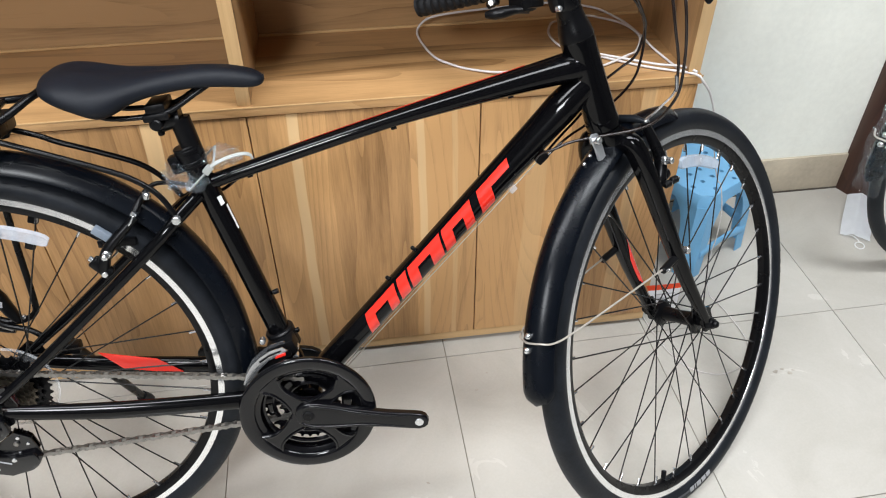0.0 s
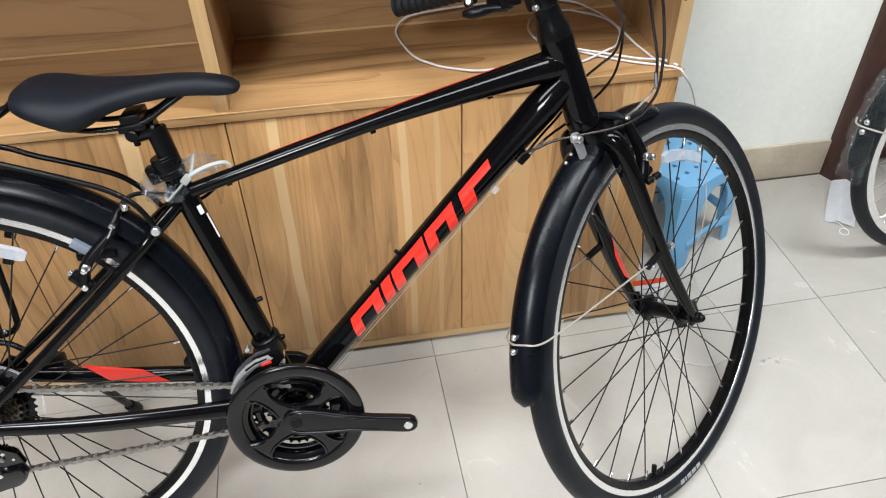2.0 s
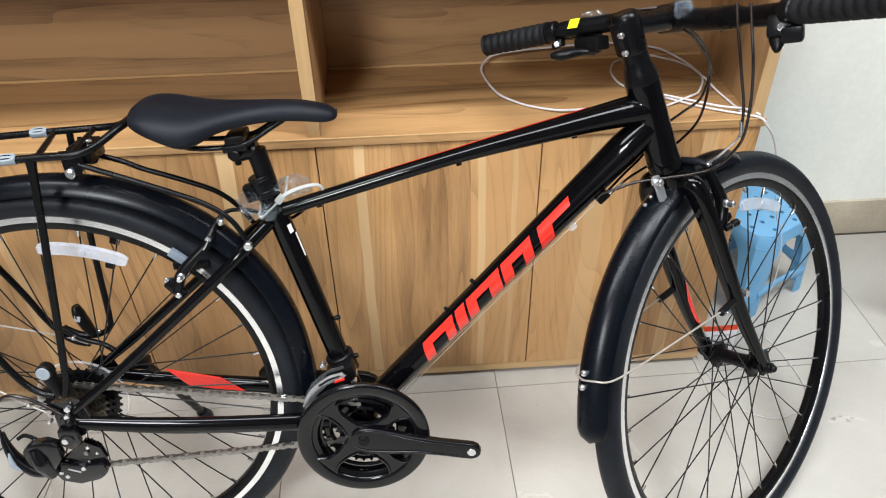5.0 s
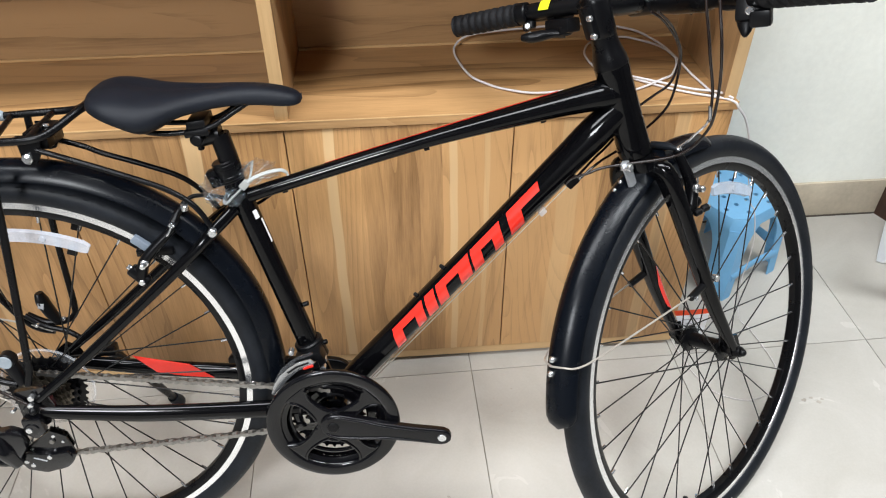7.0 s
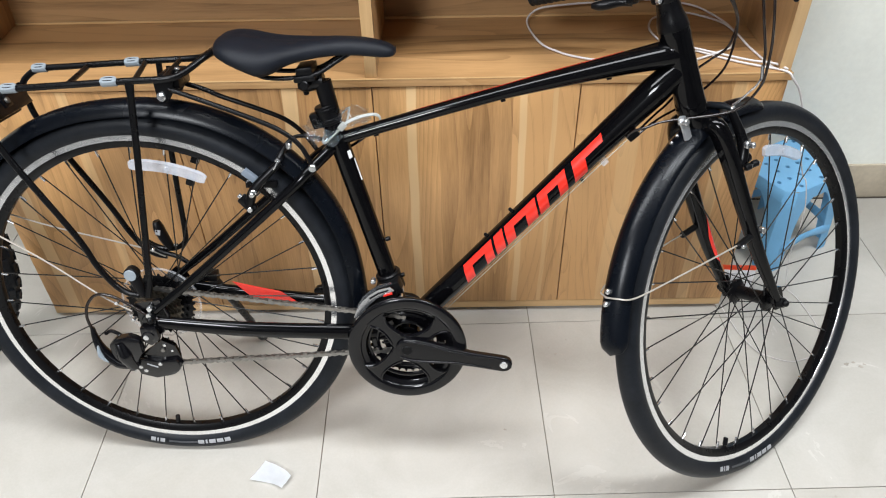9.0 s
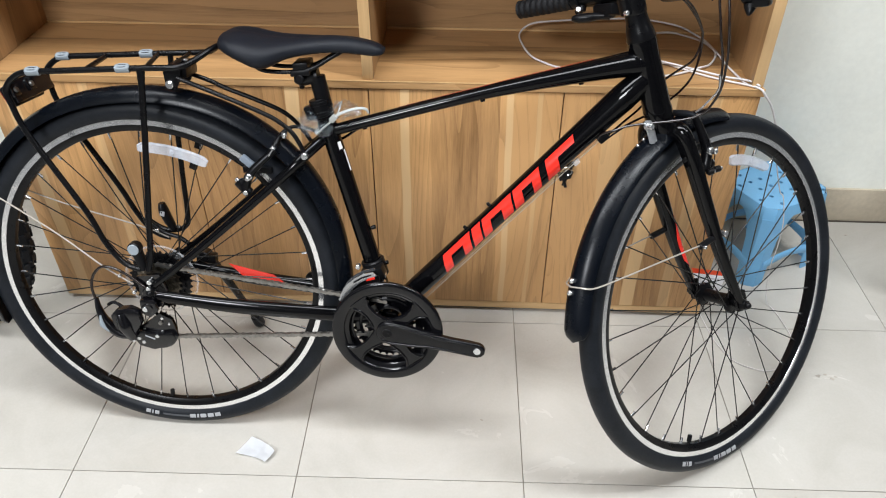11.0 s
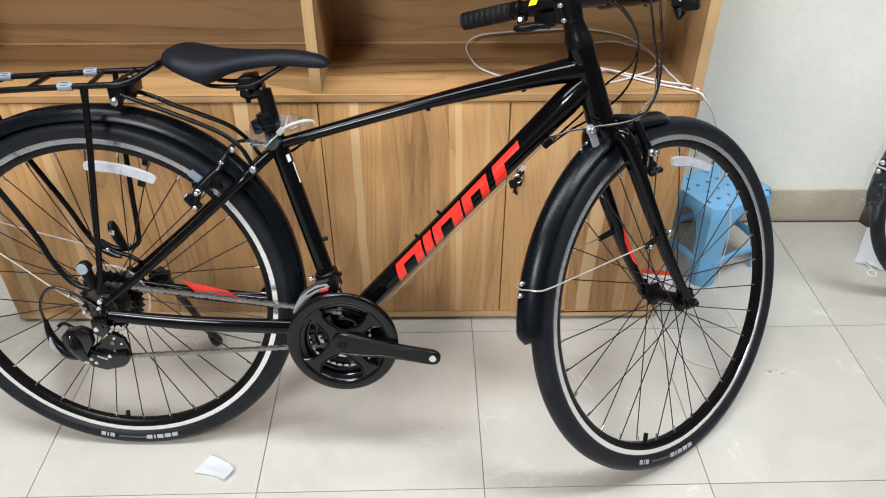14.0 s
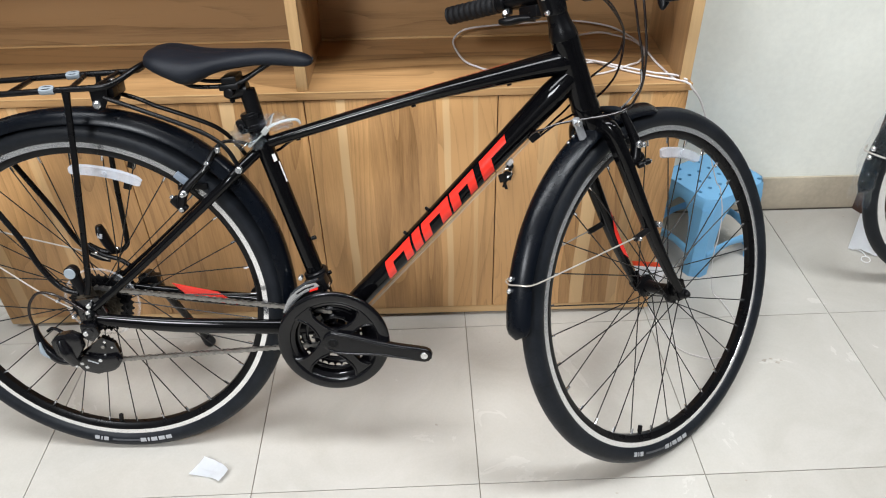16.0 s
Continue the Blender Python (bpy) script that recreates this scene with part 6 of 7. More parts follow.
for (u, v), r in (((0.002, 0.022), 0.0048), ((-0.002, 0.008), 0.0044), ((-0.052, 0.034), 0.0034), ((-0.030, 0.0), 0.0034), ((0.002, -0.014), 0.0032)):
    bm = bm_new()
    rod(bm, P(u, v, 0.064), P(u, v, 0.0745), r, sides=12, bevel=0.001)
    piece("dropout_bolt", bm, M_STEEL, mech)

# front derailleur
bm = bm_new()
rod(bm, P(0.416, 0.018), P(0.406, 0.052), 0.0225, sides=20, bevel=0.002)
box(bm, (-0.024, -0.014, -0.012), (0.020, 0.014, 0.012), 0.004, Matrix.Translation(P(0.414, 0.036, 0.026)) @ pose(0, 0, 0, 0, -20, 0))
fmech = bike("front_derailleur", bm, M_PLASTIC, "black front derailleur with steel cage")
bm = bm_new()
out = [(0.3495, -0.009), (0.355, 0.006), (0.365, 0.0230), (0.380, 0.0370), (0.396, 0.0470), (0.415, 0.0520), (0.422, 0.0450), (0.408, 0.0380), (0.392, 0.0300), (0.376, 0.0150), (0.364, 0.0000), (0.354, -0.011)]
for w in (0.052, 0.036):
    plate(bm, out, 0.0016, lambda a, b, d, w=w: P(a, b, w + d))
piece("cage", bm, M_CAGE, fmech, "polished steel cage plates")
bm = bm_new()
plate(bm, [(0.402, 0.0335), (0.419, 0.0385), (0.4185, 0.0425), (0.4040, 0.0375)], 0.0012, lambda a, b, d: P(a, b, 0.0538 + d))
piece("red_mark", bm, M_RED, fmech)
bm = bm_new()
plate(bm, [(0.378, 0.0305), (0.394, 0.0410), (0.412, 0.0470), (0.4125, 0.0450), (0.395, 0.0385), (0.380, 0.0285)], 0.0008, lambda a, b, d: P(a, b, 0.0537 + d))
piece("print_bar", bm, M_PLASTIC, fmech, "thin dark print bar")
bm = bm_new()
plate(bm, [(0.372, 0.0080), (0.388, 0.0260), (0.406, 0.0350), (0.424, 0.0400), (0.426, 0.0280), (0.408, 0.0220), (0.390, 0.0080), (0.380, -0.0020)], 0.0030, lambda a, b, d: P(a, b, 0.0400 + d))
piece("inner_plate", bm, M_PLASTIC, fmech)
for u, v in ((0.384, 0.050), (0.430, 0.018), (0.432, 0.034)):
    bm = bm_new()
    rod(bm, P(u, v, 0.022), P(u, v, 0.034), 0.0046, sides=10, bevel=0.001)
    piece("bolt", bm, M_STEEL, fmech)

# kickstand
bm = bm_new()
box(bm, (-0.020, -0.010, -0.009), (0.020, 0.010, 0.009), 0.004, Matrix.Translation(P(0.056, 0.002, -0.078)))
rod(bm, P(0.052, 0.008, -0.066), P(0.052, 0.004, -0.096), 0.0105, sides=16, bevel=0.002)
sweep(bm, curve_points([P(0.056, -0.004, -0.088), P(0.066, -0.075, -0.136), P(0.079, -0.257, -0.266)], 6), [0.0108, 0.0088, 0.0066], 12)
stand = bike("kickstand", bm, M_SATIN, "black kickstand folded out to the floor")
bm = bm_new()
sweep(bm, [P(0.0775, -0.243, -0.256), P(0.0795, -0.264, -0.271), P(0.0803, -0.272, -0.277), P(0.0808, -0.2765, -0.280)], [0.0105, 0.0135, 0.0130, 0.0085], 14)
piece("rubber_foot", bm, M_RUBBER, stand)

# ---- cables ----
def hose(name, points, r, material, parent, steer_from=None, label="", steps=8):
    """A cable through points; those before steer_from turn with the bars."""
    pts = []
    for i, p in enumerate(points):
        pts.append(TURNED @ Vector(p) if steer_from is not None and i < steer_from else Vector(p))
    bm = bm_new()
    sweep(bm, curve_points(pts, steps), r, 9)
    return piece(name, bm, material, parent, label)


hose("gear_cable", [P(0.8631, 0.5294, 0.060), P(0.8951, 0.5177, 0.055), P(0.9288, 0.4925, 0.050), P(0.9532, 0.4692, 0.040), P(0.9596, 0.4490, 0.030), P(0.9546, 0.4286, 0.020), P(0.9439, 0.4139, 0.0),
                    P(0.905, 0.3850, -0.046), P(0.876, 0.346, -0.038), P(0.848, 0.321, -0.030), P(0.815, 0.298, -0.008)], 0.0019, M_HOUSING, bars, steer_from=7)
hose("gear_cable", [P(0.8641, 0.5284, 0.070), P(0.9065, 0.5088, 0.060), P(0.9390, 0.4793, 0.050), P(0.9536, 0.4621, 0.040), P(0.9603, 0.4354, 0.030), P(0.9558, 0.4037, 0.020), P(0.9524, 0.3807, 0.0),
                    P(0.918, 0.352, -0.046), P(0.886, 0.332, -0.036), P(0.853, 0.318, -0.022), P(0.815, 0.297, 0.0)], 0.0019, M_HOUSING, bars, steer_from=7)
hose("brake_cable", [P(0.875, 0.552, 0.130), P(0.8767, 0.5225, 0.130), P(0.8812, 0.4908, 0.130), P(0.8866, 0.4667, 0.128), P(0.9009, 0.4255, 0.122), P(0.9065, 0.3960, 0.115)], 0.0020, M_HOUSING, bars, steer_from=9)
hose("ferrule", [P(0.9045, 0.4060, 0.1165), P(0.9072, 0.3940, 0.1145), P(0.9095, 0.3850, 0.1125)], 0.0026, M_CAGE, bars, steer_from=9)
hose("brake_noodle", [P(0.9095, 0.3900, 0.1125), P(0.9172, 0.3780, 0.100), P(0.9195, 0.3666, 0.085), P(0.9223, 0.3555, 0.070), P(0.9260, 0.3468, 0.055)], 0.0017, M_NOODLE, bars, steer_from=9, label="bright bent steel brake noodle")
hose("brake_cable", [P(0.872, 0.550, 0.150), P(0.8736, 0.5205, 0.150), P(0.8762, 0.4814, 0.150), P(0.8895, 0.4417, 0.140), P(0.8969, 0.4088, 0.130), P(0.9009, 0.3835, 0.120), P(0.9102, 0.3639, 0.100), P(0.9132, 0.3474, 0.080), P(0.8906, 0.3377, 0.060),
                     P(0.8528, 0.3326, 0.030), P(0.8262, 0.3222, 0.026), P(0.8067, 0.3129, 0.018), P(0.800, 0.302, 0.012)], 0.0020, M_HOUSING, bars, steer_from=9)
hose("rear_cable", [P(0.430, 0.313, -0.010), P(0.402, 0.307, -0.016), P(0.382, 0.296, -0.020), P(0.352, 0.277, -0.024), P(0.325, 0.284, -0.022), P(0.310, 0.292, -0.016)], 0.0025, M_HOUSING, frame_ob)
for w in (0.006, -0.005):
    hose("inner_cable", [P(0.804, 0.2965, w), P(0.70, 0.1845, w), P(0.512, -0.0195, w), P(0.470, -0.072, w)], 0.0008, M_WIRE, frame_ob, steps=3)
bm = bm_new()
box(bm, (-0.006, -0.007, -0.004), (0.006, 0.007, 0.004), 0.0015, Matrix.Translation(P(0.7690, 0.2575, 0.004)) @ pose(0, 0, 0, 0, -47, 0))
piece("cable_clip", bm, clear_film("clear_clip", alpha=0.32), frame_ob, "small clear plastic cable clip")


# ---- blue stool ----
def stool():
    ob = thing("step_stool", pose(0.983, 0.259, 0, 0, 0, 29.5), "pale blue plastic stool with rows of holes in its seat", "stool")
    hx, hy, h = 0.103, 0.089, 0.230
    bm = bm_new()
    nx, ny = 6, 5
    for i in range(nx):
        for j in range(ny):
            cx, cy = (-1 + 2 * (i + 0.5) / nx) * hx, (-1 + 2 * (j + 0.5) / ny) * hy
            dx, dy = hx / nx, hy / ny
            ring = [(1, 0), (1, 1), (0, 1), (-1, 1), (-1, 0), (-1, -1), (0, -1), (1, -1)]
            hole = 0.0058 if 0 < i < nx - 1 and 0 < j < ny - 1 or (i + j) % 2 else 0.0
            out = []
            for a, b in ring:
                x, y = cx + a * dx, cy + b * dy
                over = max(0.0, abs(x) / hx + abs(y) / hy - 1.72)
                x, y = x * (1 - 0.5 * over), y * (1 - 0.5 * over)
                out.append(bm.verts.new((x, y, h)))
            if not hole:
                bm.faces.new(out)
                continue
            inn = [bm.verts.new((cx + hole * math.cos(k * math.pi / 4), cy + hole * math.sin(k * math.pi / 4), h)) for k in range(8)]
            low = [bm.verts.new((v.co.x, v.co.y, h - 0.006)) for v in inn]
            for k in range(8):
                q = (k + 1) % 8
                bm.faces.new((out[k], out[q], inn[q], inn[k]))
                bm.faces.new((inn[k], inn[q], low[q], low[k]))
    bmesh.ops.remove_doubles(bm, verts=bm.verts, dist=2e-4)
    seat = part("seat", bm, M_BLUE, ob)
    corners = [(hx * 0.80, hy), (hx, hy * 0.76), (hx, -hy * 0.76), (hx * 0.80, -hy), (-hx * 0.80, -hy), (-hx, -hy * 0.76), (-hx, hy * 0.76), (-hx * 0.80, hy)]
    bm = bm_new()
    rows = [[bm.verts.new((x * f, y * f, z)) for x, y in corners] for f, z in ((0.985, h + 0.0005), (1.005, h - 0.003), (1.03, h - 0.032), (1.015, h - 0.032), (0.985, h - 0.006))]
    for a, b in zip(rows, rows[1:]):
        for k in range(8):
            bm.faces.new((a[k], a[(k + 1) % 8], b[(k + 1) % 8], b[k]))
    part("skirt", bm, M_BLUE, ob)
    for sx, sy in ((1, 1), (1, -1), (-1, 1), (-1, -1)):
        bm = bm_new()
        prof = [(0.0, 0.086), (0.06, 0.074), (0.13, 0.064), (0.22, 0.057), (0.35, 0.052), (0.6, 0.049), (1.0, 0.046)]
        ringsets = []
        for f, wide in prof:
            z = (h - 0.030) * (1 - f)
            k = 1.03 + 0.10 * f
            x, y = sx * hx * k, sy * hy * k
            c = 0.020
            pts = [(x - sx * wide, y), (x - sx * c, y), (x, y - sy * c), (x, y - sy * wide), (x - sx * 0.0035, y - sy * wide), (x - sx * 0.0035, y - sy * (c + 0.0015)), (x - sx * (c + 0.0015), y - sy * 0.0035), (x - sx * wide, y - sy * 0.0035)]
            ringsets.append([bm.verts.new((a, b, z)) for a, b in pts])
        for a, b in zip(ringsets, ringsets[1:]):
            for k in range(8):
                bm.faces.new((a[k], a[(k + 1) % 8], b[(k + 1) % 8], b[k]))
        bm.faces.new(ringsets[0])
        bm.faces.new(ringsets[-1])
        part("leg", bm, M_BLUE, ob)
    kz = 1.03 + 0.10 * 0.72
    for a, b in (((1, 1), (1, -1)), ((1, -1), (-1, -1)), ((-1, -1), (-1, 1)), ((-1, 1), (1, 1))):
        p = Vector((a[0] * hx * kz * 0.97, a[1] * hy * kz * 0.97, 0.062))
        q = Vector((b[0] * hx * kz * 0.97, b[1] * hy * kz * 0.97, 0.062))
        bm = bm_new()
        mid = (p + q) / 2 + Vector((0, 0, 0.012))
        sweep(bm, curve_points([p + (q - p) * 0.12, mid, q + (p - q) * 0.12], 5), [0.016, 0.011, 0.016], 8, squash=0.35, up=(0, 0, 1))
        part("tie_bar", bm, M_BLUE, ob)
    return ob


stool()


# ---- white cable ----
def cable(name, points, r, label, steps=8):
    bm = bm_new()
    sweep(bm, curve_points(points, steps), r, 10)
    return tagged(finish(name, bm, M_CABLE), label, "cable", group="white network cables")


Z = 0.6195
cable("network_cable", [(0.752, 0.008, Z), (0.746, 0.022, Z), (0.738, 0.062, Z), (0.731, 0.102, Z), (0.726, 0.158, Z), (0.716, 0.216, Z), (0.697, 0.246, 0.624), (0.658, 0.252, 0.640), (0.595, 0.252, 0.652), (0.539, 0.252, 0.655), (0.459, 0.252, 0.651),
                        (0.405, 0.252, 0.648), (0.347, 0.250, 0.643), (0.322, 0.246, 0.634), (0.309, 0.224, 0.624), (0.316, 0.178, Z), (0.331, 0.126, Z), (0.353, 0.098, Z), (0.383, 0.074, Z), (0.438, 0.050, Z + 0.002), (0.510, 0.060, Z + 0.002),
                        (0.560, 0.088, Z + 0.002), (0.604, 0.104, Z), (0.629, 0.084, Z), (0.668, 0.054, Z), (0.707, 0.030, Z), (0.757, 0.006, Z), (0.773, -0.007, 0.618), (0.781, -0.010, 0.608), (0.802, -0.002, 0.582), (0.824, 0.010, 0.541), (0.840, 0.020, 0.500)],
      [0.0022] * 12 + [0.0013], "white network cable coiled loosely on the cabinet shelf")
cable("network_cable", [(0.770, -0.002, Z + 0.004), (0.752, 0.020, Z + 0.005), (0.712, 0.034, Z + 0.005), (0.668, 0.062, Z + 0.004), (0.604, 0.100, Z + 0.004), (0.576, 0.124, Z), (0.561, 0.148, Z), (0.556, 0.186, Z), (0.562, 0.216, Z), (0.580, 0.240, 0.622), (0.638, 0.250, 0.626),
                        (0.673, 0.240, 0.623), (0.706, 0.210, Z + 0.003), (0.720, 0.166, Z + 0.003), (0.717, 0.140, Z), (0.696, 0.100, Z), (0.673, 0.078, Z + 0.004), (0.623, 0.054, Z), (0.590, 0.042, Z)],
      0.0022, "white network cable loop lying on the oak shelf")
cable("network_cable", [(0.840, 0.020, 0.500), (0.872, 0.050, 0.420), (0.912, 0.078, 0.330), (0.9272, 0.080, 0.3067), (0.9458, 0.080, 0.2372), (0.9519, 0.080, 0.165), (0.9506, 0.080, 0.1151), (0.955, 0.072, 0.050), (0.962, 0.055, 0.008), (0.976, 0.026, 0.003), (0.988, -0.056, 0.003),
                        (0.984, -0.110, 0.003), (0.955, -0.150, 0.003), (0.914, -0.1685, 0.003), (0.880, -0.170, 0.003), (0.834, -0.147, 0.003), (0.812, -0.110, 0.003), (0.800, -0.072, 0.003), (0.788, 0.002, 0.003), (0.790, 0.045, 0.003), (0.800, 0.12, 0.003)],
      0.0012, "white network cable hanging down and looped on floor tiles")

# ---- lock and keys ----
lock = thing("cabinet_lock", pose(0.421, -0.0005, 0.436), "small black cabinet lock with hanging keys", "lock")
bm = bm_new()
rod(bm, (0, 0.0, 0), (0, -0.007, 0), 0.0090, sides=18, bevel=0.0015)
rod(bm, (0, -0.006, 0), (0, -0.020, 0), 0.0035, sides=10)
part("barrel", bm, M_PLASTIC, lock)
for dx, dz, turn in ((-0.004, -0.018, 12), (-0.014, -0.022, -16)):
    bm = bm_new()
    m = pose(dx, -0.012 + dx * 0.2, dz, 8, turn, 0)
    box(bm, (-0.0095, -0.0016, -0.012), (0.0095, 0.0016, 0.010), 0.003, m)
    box(bm, (-0.0035, -0.0009, -0.034), (0.0030, 0.0009, -0.011), 0.0006, m)
    part("key", bm, M_PLASTIC, lock, "black-headed key")
bm = bm_new()
ring = [(0.010 * math.cos(a) - 0.006, -0.015, 0.010 * math.sin(a) - 0.010) for a in np.linspace(0, 2 * math.pi, 18, endpoint=False)]
sweep(bm, ring, 0.0008, 6, closed=True)
part("key_ring", bm, M_STEEL, lock)


# ---- litter on the floor ----
def sheet(nx, ny, f):
    """A thin sheet from f(a, b) with a, b in 0..1."""
    bm = bm_new()
    g = [[bm.verts.new(f(i / nx, j / ny)) for j in range(ny + 1)] for i in range(nx + 1)]
    for i in range(nx):
        for j in range(ny):
            bm.faces.new((g[i][j], g[i + 1][j], g[i + 1][j + 1], g[i][j + 1]))
    bmesh.ops.solidify(bm, geom=bm.faces[:], thickness=0.0006)
    return bm


def scrap(a, b):
    x = (a - 0.5) * 0.066
    y = (b - 0.5) * (0.046 - 0.018 * a) + 0.012 * math.sin(a * 2.4)
    z = 0.0015 + 0.010 * abs(a - 0.45) ** 1.5 * 2 + 0.012 * max(0, b - 0.55) ** 1.3 + 0.0016 * noise.noise((a * 5, b * 5, 1.0)) + 0.0016
    return (x, y, z)


ob = finish("paper_scrap", sheet(14, 10, scrap), M_PAPER)
ob.matrix_world = pose(-0.210, -0.452, 0.0, 0, 0, -32)
tagged(ob, "torn curved scrap of white paper on floor tiles", "paper")


def fold(a, b):
    x = (a - 0.5) * 0.072
    y = (b - 0.5) * 0.150
    ridge = max(0.0, 1 - abs(a - 0.42) / 0.58)
    z = 0.0022 + 0.034 * max(0.0, b - 0.25) ** 1.4 + 0.020 * ridge * (0.45 + 0.55 * b) + 0.004 * abs(math.sin(b * 7 + a * 2)) * a + 0.003 * noise.noise((a * 4, b * 5, 4.0))
    return (x, y, max(0.0016, z))


pouch = thing("paper_pouch", pose(1.458, 0.268, 0.0, 0, 0, -34), "crumpled white fabric pouch with thin loop on floor", "pouch")
part("sheet", sheet(14, 20, fold), M_PAPER, pouch)
bm = bm_new()
loop = [(0.0135 + 0.011 * math.cos(a), -0.099 + 0.011 * math.sin(a), 0.0022 + 0.002 * math.sin(a)) for a in np.linspace(0, 2 * math.pi, 20, endpoint=False)]
sweep(bm, loop, 0.0013, 8, closed=True)
sweep(bm, curve_points([(0.0135, -0.088, 0.0025), (0.004, -0.078, 0.006), (-0.010, -0.073, 0.008), (-0.026, -0.0745, 0.004)], 5), 0.0011, 8)
part("loop", bm, M_WHITE, pouch)

# paper tag hooked over the front axle
TAG = (WHEELBASE + 0.020, DROP + 0.020, -0.048)
tag = thing("paper_tag", bicycle.matrix_world @ Matrix.Translation(TURNED @ P(*TAG) - BASE) @ TURNED.to_3x3().to_4x4(), "white paper tag with orange-red top edge on the front axle", "paper tag")


def tag_at(a, b, lift=0.0):
    """a along the tag, b from its top edge down."""
    top = Vector((-0.018 + 0.100 * a, 0.052 - 0.025 * a, -0.051 + 0.010 * a))
    low = Vector((0.006 + 0.050 * a, -0.002 - 0.012 * a, -0.050 + 0.009 * a))
    q = top.lerp(low, b)
    bow = 0.003 * math.sin(3.1 * a + 0.6) * (1 - 0.6 * b) + lift
    return P(WHEELBASE + q.x - TAG[0], DROP + q.y - TAG[1], q.z + bow - TAG[2])


part("card", sheet(10, 8, lambda a, b: tag_at(a, 0.2 + 0.8 * b)), M_PAPER, tag)
part("band", sheet(10, 2, lambda a, b: tag_at(a, 0.2 * b)), M_ORANGE, tag, "orange-red printed top edge")
bm = bm_new()
for a, b, wide in ((0.16, 0.34, 0.62), (0.20, 0.50, 0.55), (0.24, 0.66, 0.45)):
    pts = [tag_at(a + wide * k, b + h, 0.0016) for k, h in ((0, 0), (1, 0), (1, 0.05), (0, 0.05))]
    bm.faces.new([bm.verts.new(p) for p in pts])
part("print_bar", bm, surface("pale_grey_print", (0.50, 0.50, 0.53), rough=0.6, vary=0.05, bump=0.0), tag, "faint grey printed bars", smooth=False)
bm = bm_new()
hook = [P(WHEELBASE - 0.001 + 0.0095 * math.cos(x) - TAG[0], DROP + 0.0075 + 0.0125 * math.sin(x) - TAG[1], -0.0500 - TAG[2]) for x in np.linspace(0, 2 * math.pi, 18, endpoint=False)]
sweep(bm, hook, 0.0012, 8, closed=True)
part("loop", bm, M_PLASTIC, tag, "thin black loop")

# small dry specks and a grey smudge
bm = bm_new()
rnd = random.Random(5)
spots = [(0.377, -0.138, 0.004), (0.364, -0.118, 0.003), (0.392, -0.140, 0.003), (0.405, -0.096, 0.003), (0.376, -0.165, 0.003), (0.330, -0.150, 0.002), (0.25, -0.34, 0.004), (0.09, -0.20, 0.003), (1.27, 0.36, 0.006), (1.445, 0.3835, 0.005),
         (1.012, -0.179, 0.007), (1.028, -0.174, 0.006), (1.040, -0.186, 0.007), (1.050, -0.180, 0.004), (0.3964, -0.0576, 0.003), (0.3975, -0.1547, 0.003), (0.60, -0.52, 0.004), (0.86, -0.50, 0.003), (-0.08, -0.12, 0.002)]
for x, y, r in spots:
    pts = [(x + r * rnd.uniform(0.5, 1.1) * math.cos(a), y + 0.7 * r * rnd.uniform(0.5, 1.1) * math.sin(a)) for a in np.linspace(0, 2 * math.pi, 9, endpoint=False)]
    plate(bm, pts, 0.0004, lambda a, b, d: Vector((a, b, 0.0007 - d)))
tagged(finish("dirt_specks", bm, surface("dry_dirt", (0.40, 0.36, 0.31), rough=0.9, vary=0.3), smooth=False), "small dried dirt specks on the tiles", "dirt", kind="stuff")


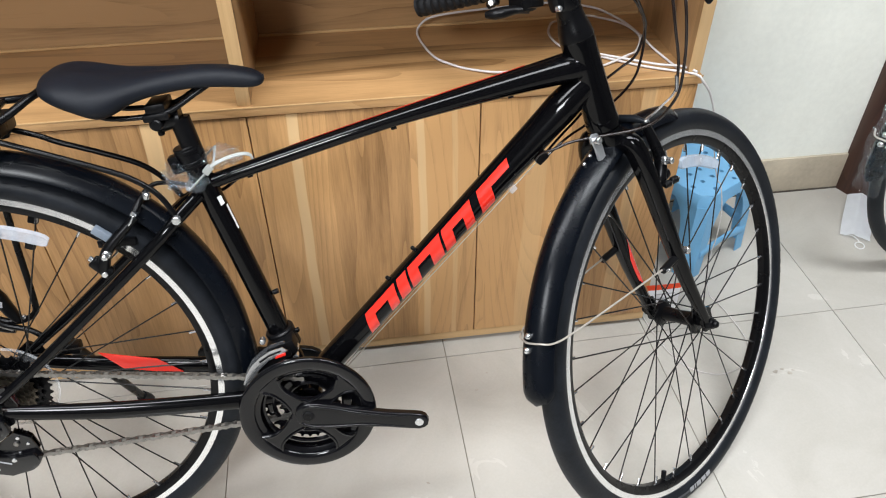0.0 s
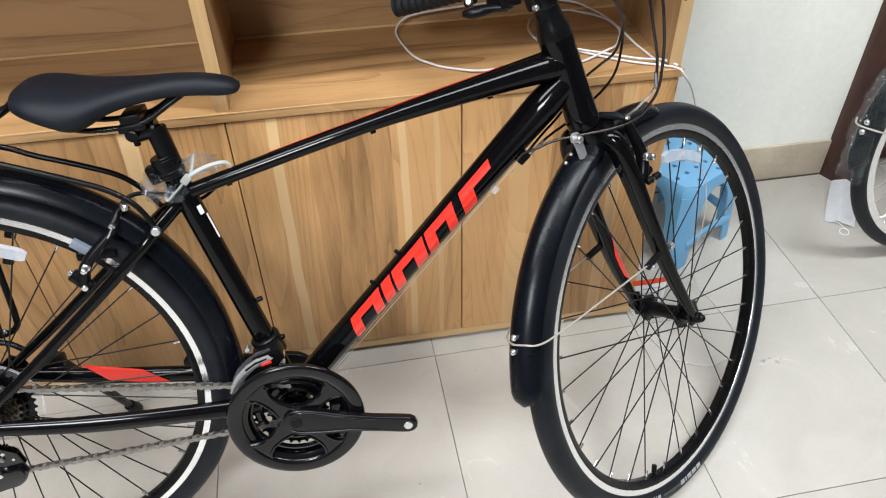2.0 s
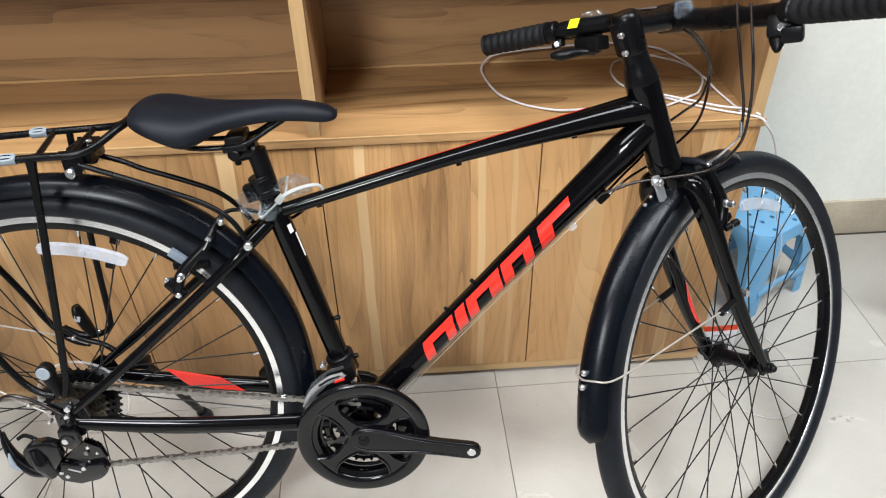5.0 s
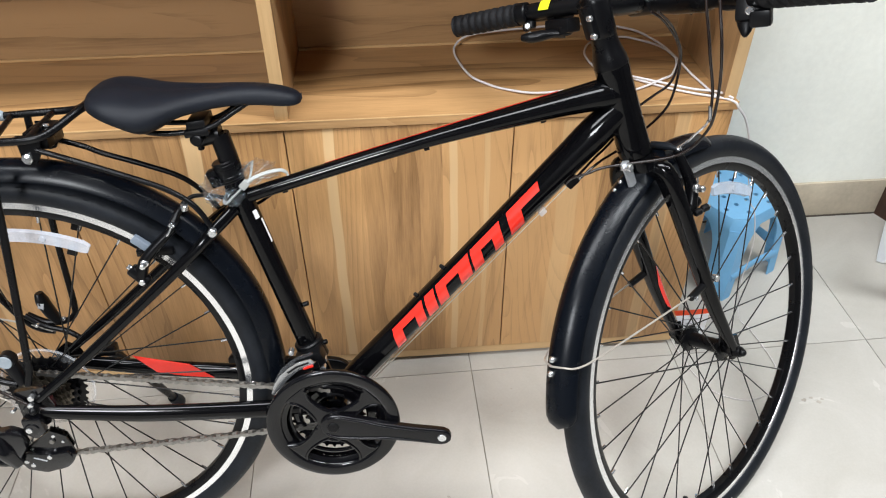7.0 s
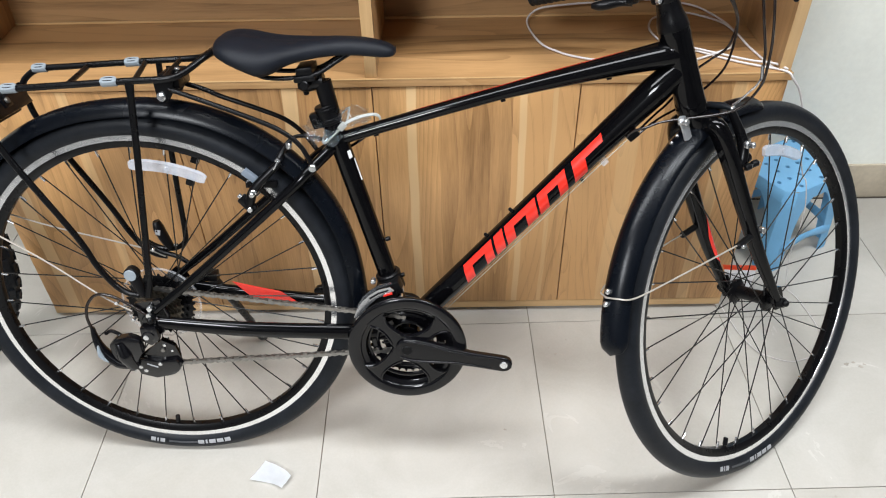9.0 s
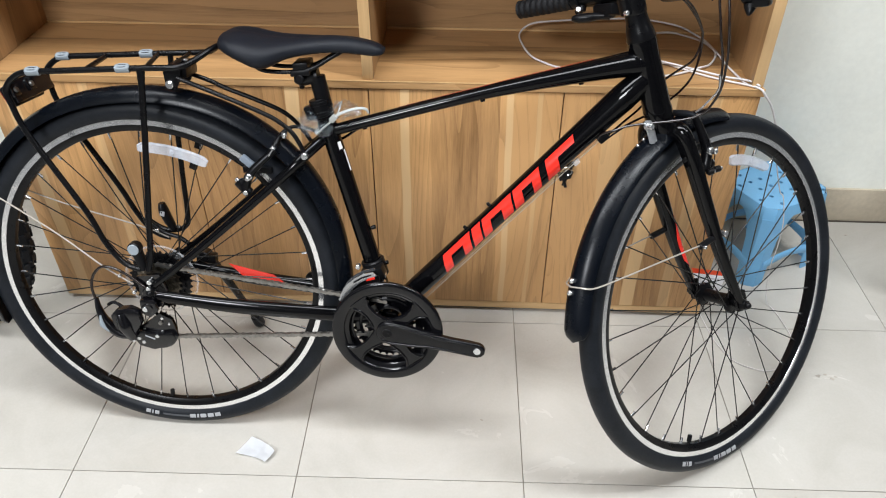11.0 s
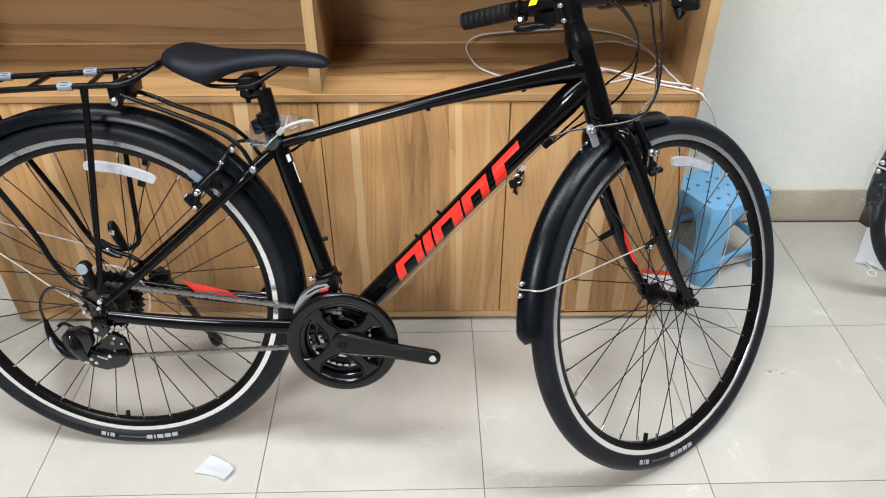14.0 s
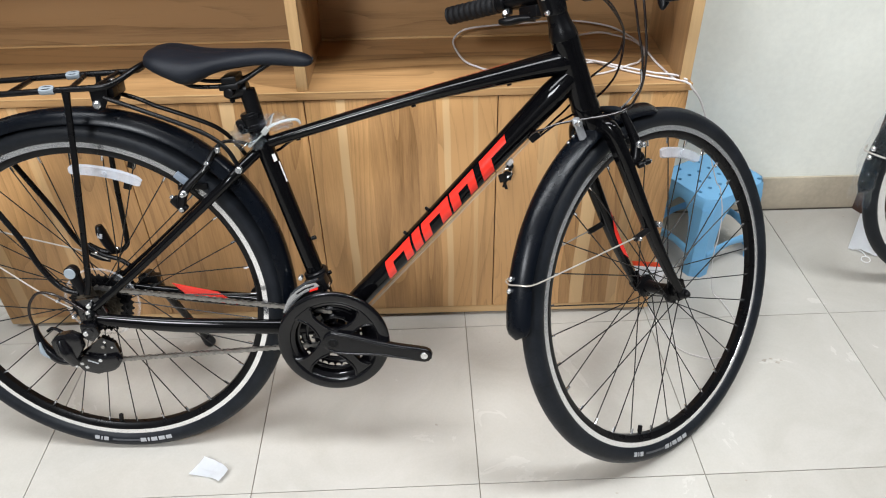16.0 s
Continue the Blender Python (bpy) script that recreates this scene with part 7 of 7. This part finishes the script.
# ---- other bicycles ----
def bare_wheel(parent, r_rim, tube, knobs, rim_material):
    """tyre, rim, hub and spokes for a wheel standing in the parent's xz plane, axle at its origin height."""
    bm = bm_new()
    prof = [(r_rim + tube * 0.85 + tube * math.cos(radians(a)), tube * math.sin(radians(a))) for a in range(-135, 136, 15)]
    lathe(bm, prof, (0, 0, 0), (0, 1, 0), 96, closed=True)
    tyre = part("tyre", bm, M_RUBBER, parent, "black knobbly tyre" if knobs else "black tyre")
    if knobs:
        bm = bm_new()
        for i in range(56):
            for row, phi in enumerate((-52, -18, 18, 52)):
                a = 2 * math.pi * (i + 0.5 * (row % 2)) / 56
                c, s = math.cos(a), math.sin(a)
                rr = r_rim + tube * 0.85 + (tube - 0.001) * math.cos(radians(phi))
                y = (tube - 0.001) * math.sin(radians(phi))
                m = Matrix.Translation((rr * c, y, rr * s)) @ Matrix.Rotation(-a, 4, "Y") @ Matrix.Rotation(radians(phi), 4, "Z")
                lo, hi = (-0.002, -0.0055, -0.0095), (0.0045, 0.0055, 0.0095)
                q = [bm.verts.new(m @ Vector((x, yy, z))) for x in (lo[0], hi[0]) for yy in (lo[1], hi[1]) for z in (lo[2], hi[2])]
                for f in ((0, 1, 3, 2), (4, 6, 7, 5), (0, 4, 5, 1), (2, 3, 7, 6), (0, 2, 6, 4), (1, 5, 7, 3)):
                    bm.faces.new([q[k] for k in f])
        tagged(part("tread", bm, M_RUBBER, tyre, smooth=False), kind="stuff")
    bm = bm_new()
    lathe(bm, [(r_rim + 0.003, 0.012), (r_rim + 0.003, -0.012), (r_rim - 0.014, -0.012), (r_rim - 0.022, 0.0), (r_rim - 0.014, 0.012)], (0, 0, 0), (0, 1, 0), 96, closed=True)
    rim = part("rim", bm, rim_material, parent)
    bm = bm_new()
    lathe(bm, [(0.0, -0.05), (0.009, -0.05), (0.009, -0.035), (0.022, -0.034), (0.022, -0.030), (0.012, -0.026), (0.012, 0.026), (0.022, 0.030), (0.022, 0.034), (0.009, 0.035), (0.009, 0.05), (0.0, 0.05)], (0, 0, 0), (0, 1, 0), 24)
    part("hub", bm, M_SATIN, parent)
    made = {}
    for i in range(32):
        side, lead = (1 if i % 2 else -1), (1 if (i // 2) % 2 else -1)
        if (side, lead) not in made:
            bm = bm_new()
            h = lead * radians(66)
            rod(bm, (0.020 * math.cos(h), 0.032 * side, 0.020 * math.sin(h)), (r_rim - 0.020, 0.002 * side, 0), 0.0011, sides=6)
            ob = part("spoke", bm, M_STEEL, parent)
            made[side, lead] = ob
        else:
            ob = new("spoke", made[side, lead].data)
            ob.parent = parent
        ob.matrix_local = Matrix.Rotation(-radians(11.25 * i), 4, "Y")


left_bike = thing("mountain_bike_wheel", pose(-1.037, -0.045, 0.338, 0, 0, -20) @ pose(0, 0, 0, -6, 0, 0), "black knobbly mountain bike wheel standing beside the cabinet", "bicycle wheel")
bare_wheel(left_bike, 0.285, 0.028, True, M_SATIN)

LEAN2 = 3.06
wrapped = thing("wrapped_bicycle", pose(1.6003, 0.1133, 0.3425, 0, 0, 7.7) @ pose(0, 0, 0, -LEAN2, 0, 0), "black bicycle with front wheel in clear transport wrap", "bicycle")
bare_wheel(wrapped, 0.3125, 0.0165, False, M_ALLOY)
bm = mudguard(88, 187, (0, 0), 0.361, 0.024, 44, depth=0.012)
part("mudguard", bm, M_FENDER, wrapped, "black mudguard under plastic wrap")
bm = bm_new()
rows = []
for i in range(46):
    a = radians(100 + 91 * i / 45)
    ring = []
    for k in range(18):
        b = 2 * math.pi * k / 18
        n = noise.noise(Vector((i * 0.37, k * 0.9, 2.0))) + 0.9 * noise.noise(Vector((i * 1.7, k * 1.9, 7.0)))
        rr = 0.356 + (0.014 + 0.007 * n) * math.cos(b)
        ring.append(bm.verts.new(P(rr * math.cos(a), rr * math.sin(a), (0.031 + 0.010 * n) * math.sin(b))))
    rows.append(ring)
for a, b in zip(rows, rows[1:]):
    for k in range(18):
        bm.faces.new((a[k], a[(k + 1) % 18], b[(k + 1) % 18], b[k]))
part("plastic_wrap", bm, M_FILM, wrapped, "crinkled clear plastic wrap", smooth=False)
bm = bm_new()
sweep(bm, curve_points([P(-0.345, 0.060, 0.034), P(-0.374, 0.066, 0.0), P(-0.345, 0.060, -0.034)], 6), 0.0019, 8)
sweep(bm, curve_points([P(-0.345, 0.060, 0.034), P(-0.25, 0.045, 0.050), P(-0.09, 0.02, 0.058)], 6), 0.0019, 8)
part("stay", bm, M_STAY, wrapped, "bright steel wire stay")
for dv in (171.6, 168.3):
    bm = bm_new()
    ball(bm, P(0.373 * math.cos(radians(dv)), 0.373 * math.sin(radians(dv)), 0.012), 0.0062, segments=12)
    part("stay_bolt", bm, M_STEEL, wrapped)

# ---- floor tiles ----
def tile_shape():
    bm = bm_new()
    return box(bm, (0.0008, 0.0008, -0.0036), (TILE - 0.0008, TILE - 0.0008, 0.0), 0.0005, segments=1)


GRID = Matrix.Translation((0.3261, -0.0392, 0.0)) @ Matrix.Rotation(TURN, 4, "Z")
SIDES = [((X0, 0, 0), (-1, 0, 0)), ((X1, 0, 0), (1, 0, 0)), ((0, Y0, 0), (0, -1, 0)), ((0, Y1, 0), (0, 1, 0))]
whole = None
for i in range(-8, 8):
    for j in range(-10, 4):
        m = GRID @ Matrix.Translation((i * TILE, j * TILE, 0))
        corners = [m @ Vector((a * TILE, b * TILE, 0)) for a in (0, 1) for b in (0, 1)]
        over = [(Vector(p), Vector(n)) for p, n in SIDES if any((c - Vector(p)).dot(Vector(n)) > 0 for c in corners)]
        if any(all((c - p).dot(n) > -0.004 for c in corners) for p, n in over):
            continue
        if over:
            # tiles cut along the walls
            bm = tile_shape()
            back = m.inverted()
            for p, n in over:
                bmesh.ops.bisect_plane(bm, geom=bm.verts[:] + bm.edges[:] + bm.faces[:], plane_co=back @ p, plane_no=back.to_3x3() @ n, clear_outer=True)
            if len(bm.faces) < 3:
                bm.free()
                continue
            ob = part("tile", bm, M_TILE, floor, smooth=False)
        elif whole is None:
            ob = whole = part("tile", tile_shape(), M_TILE, floor, smooth=False)
        else:
            ob = new("tile", whole.data)
            ob.parent = floor
        ob.matrix_local = m
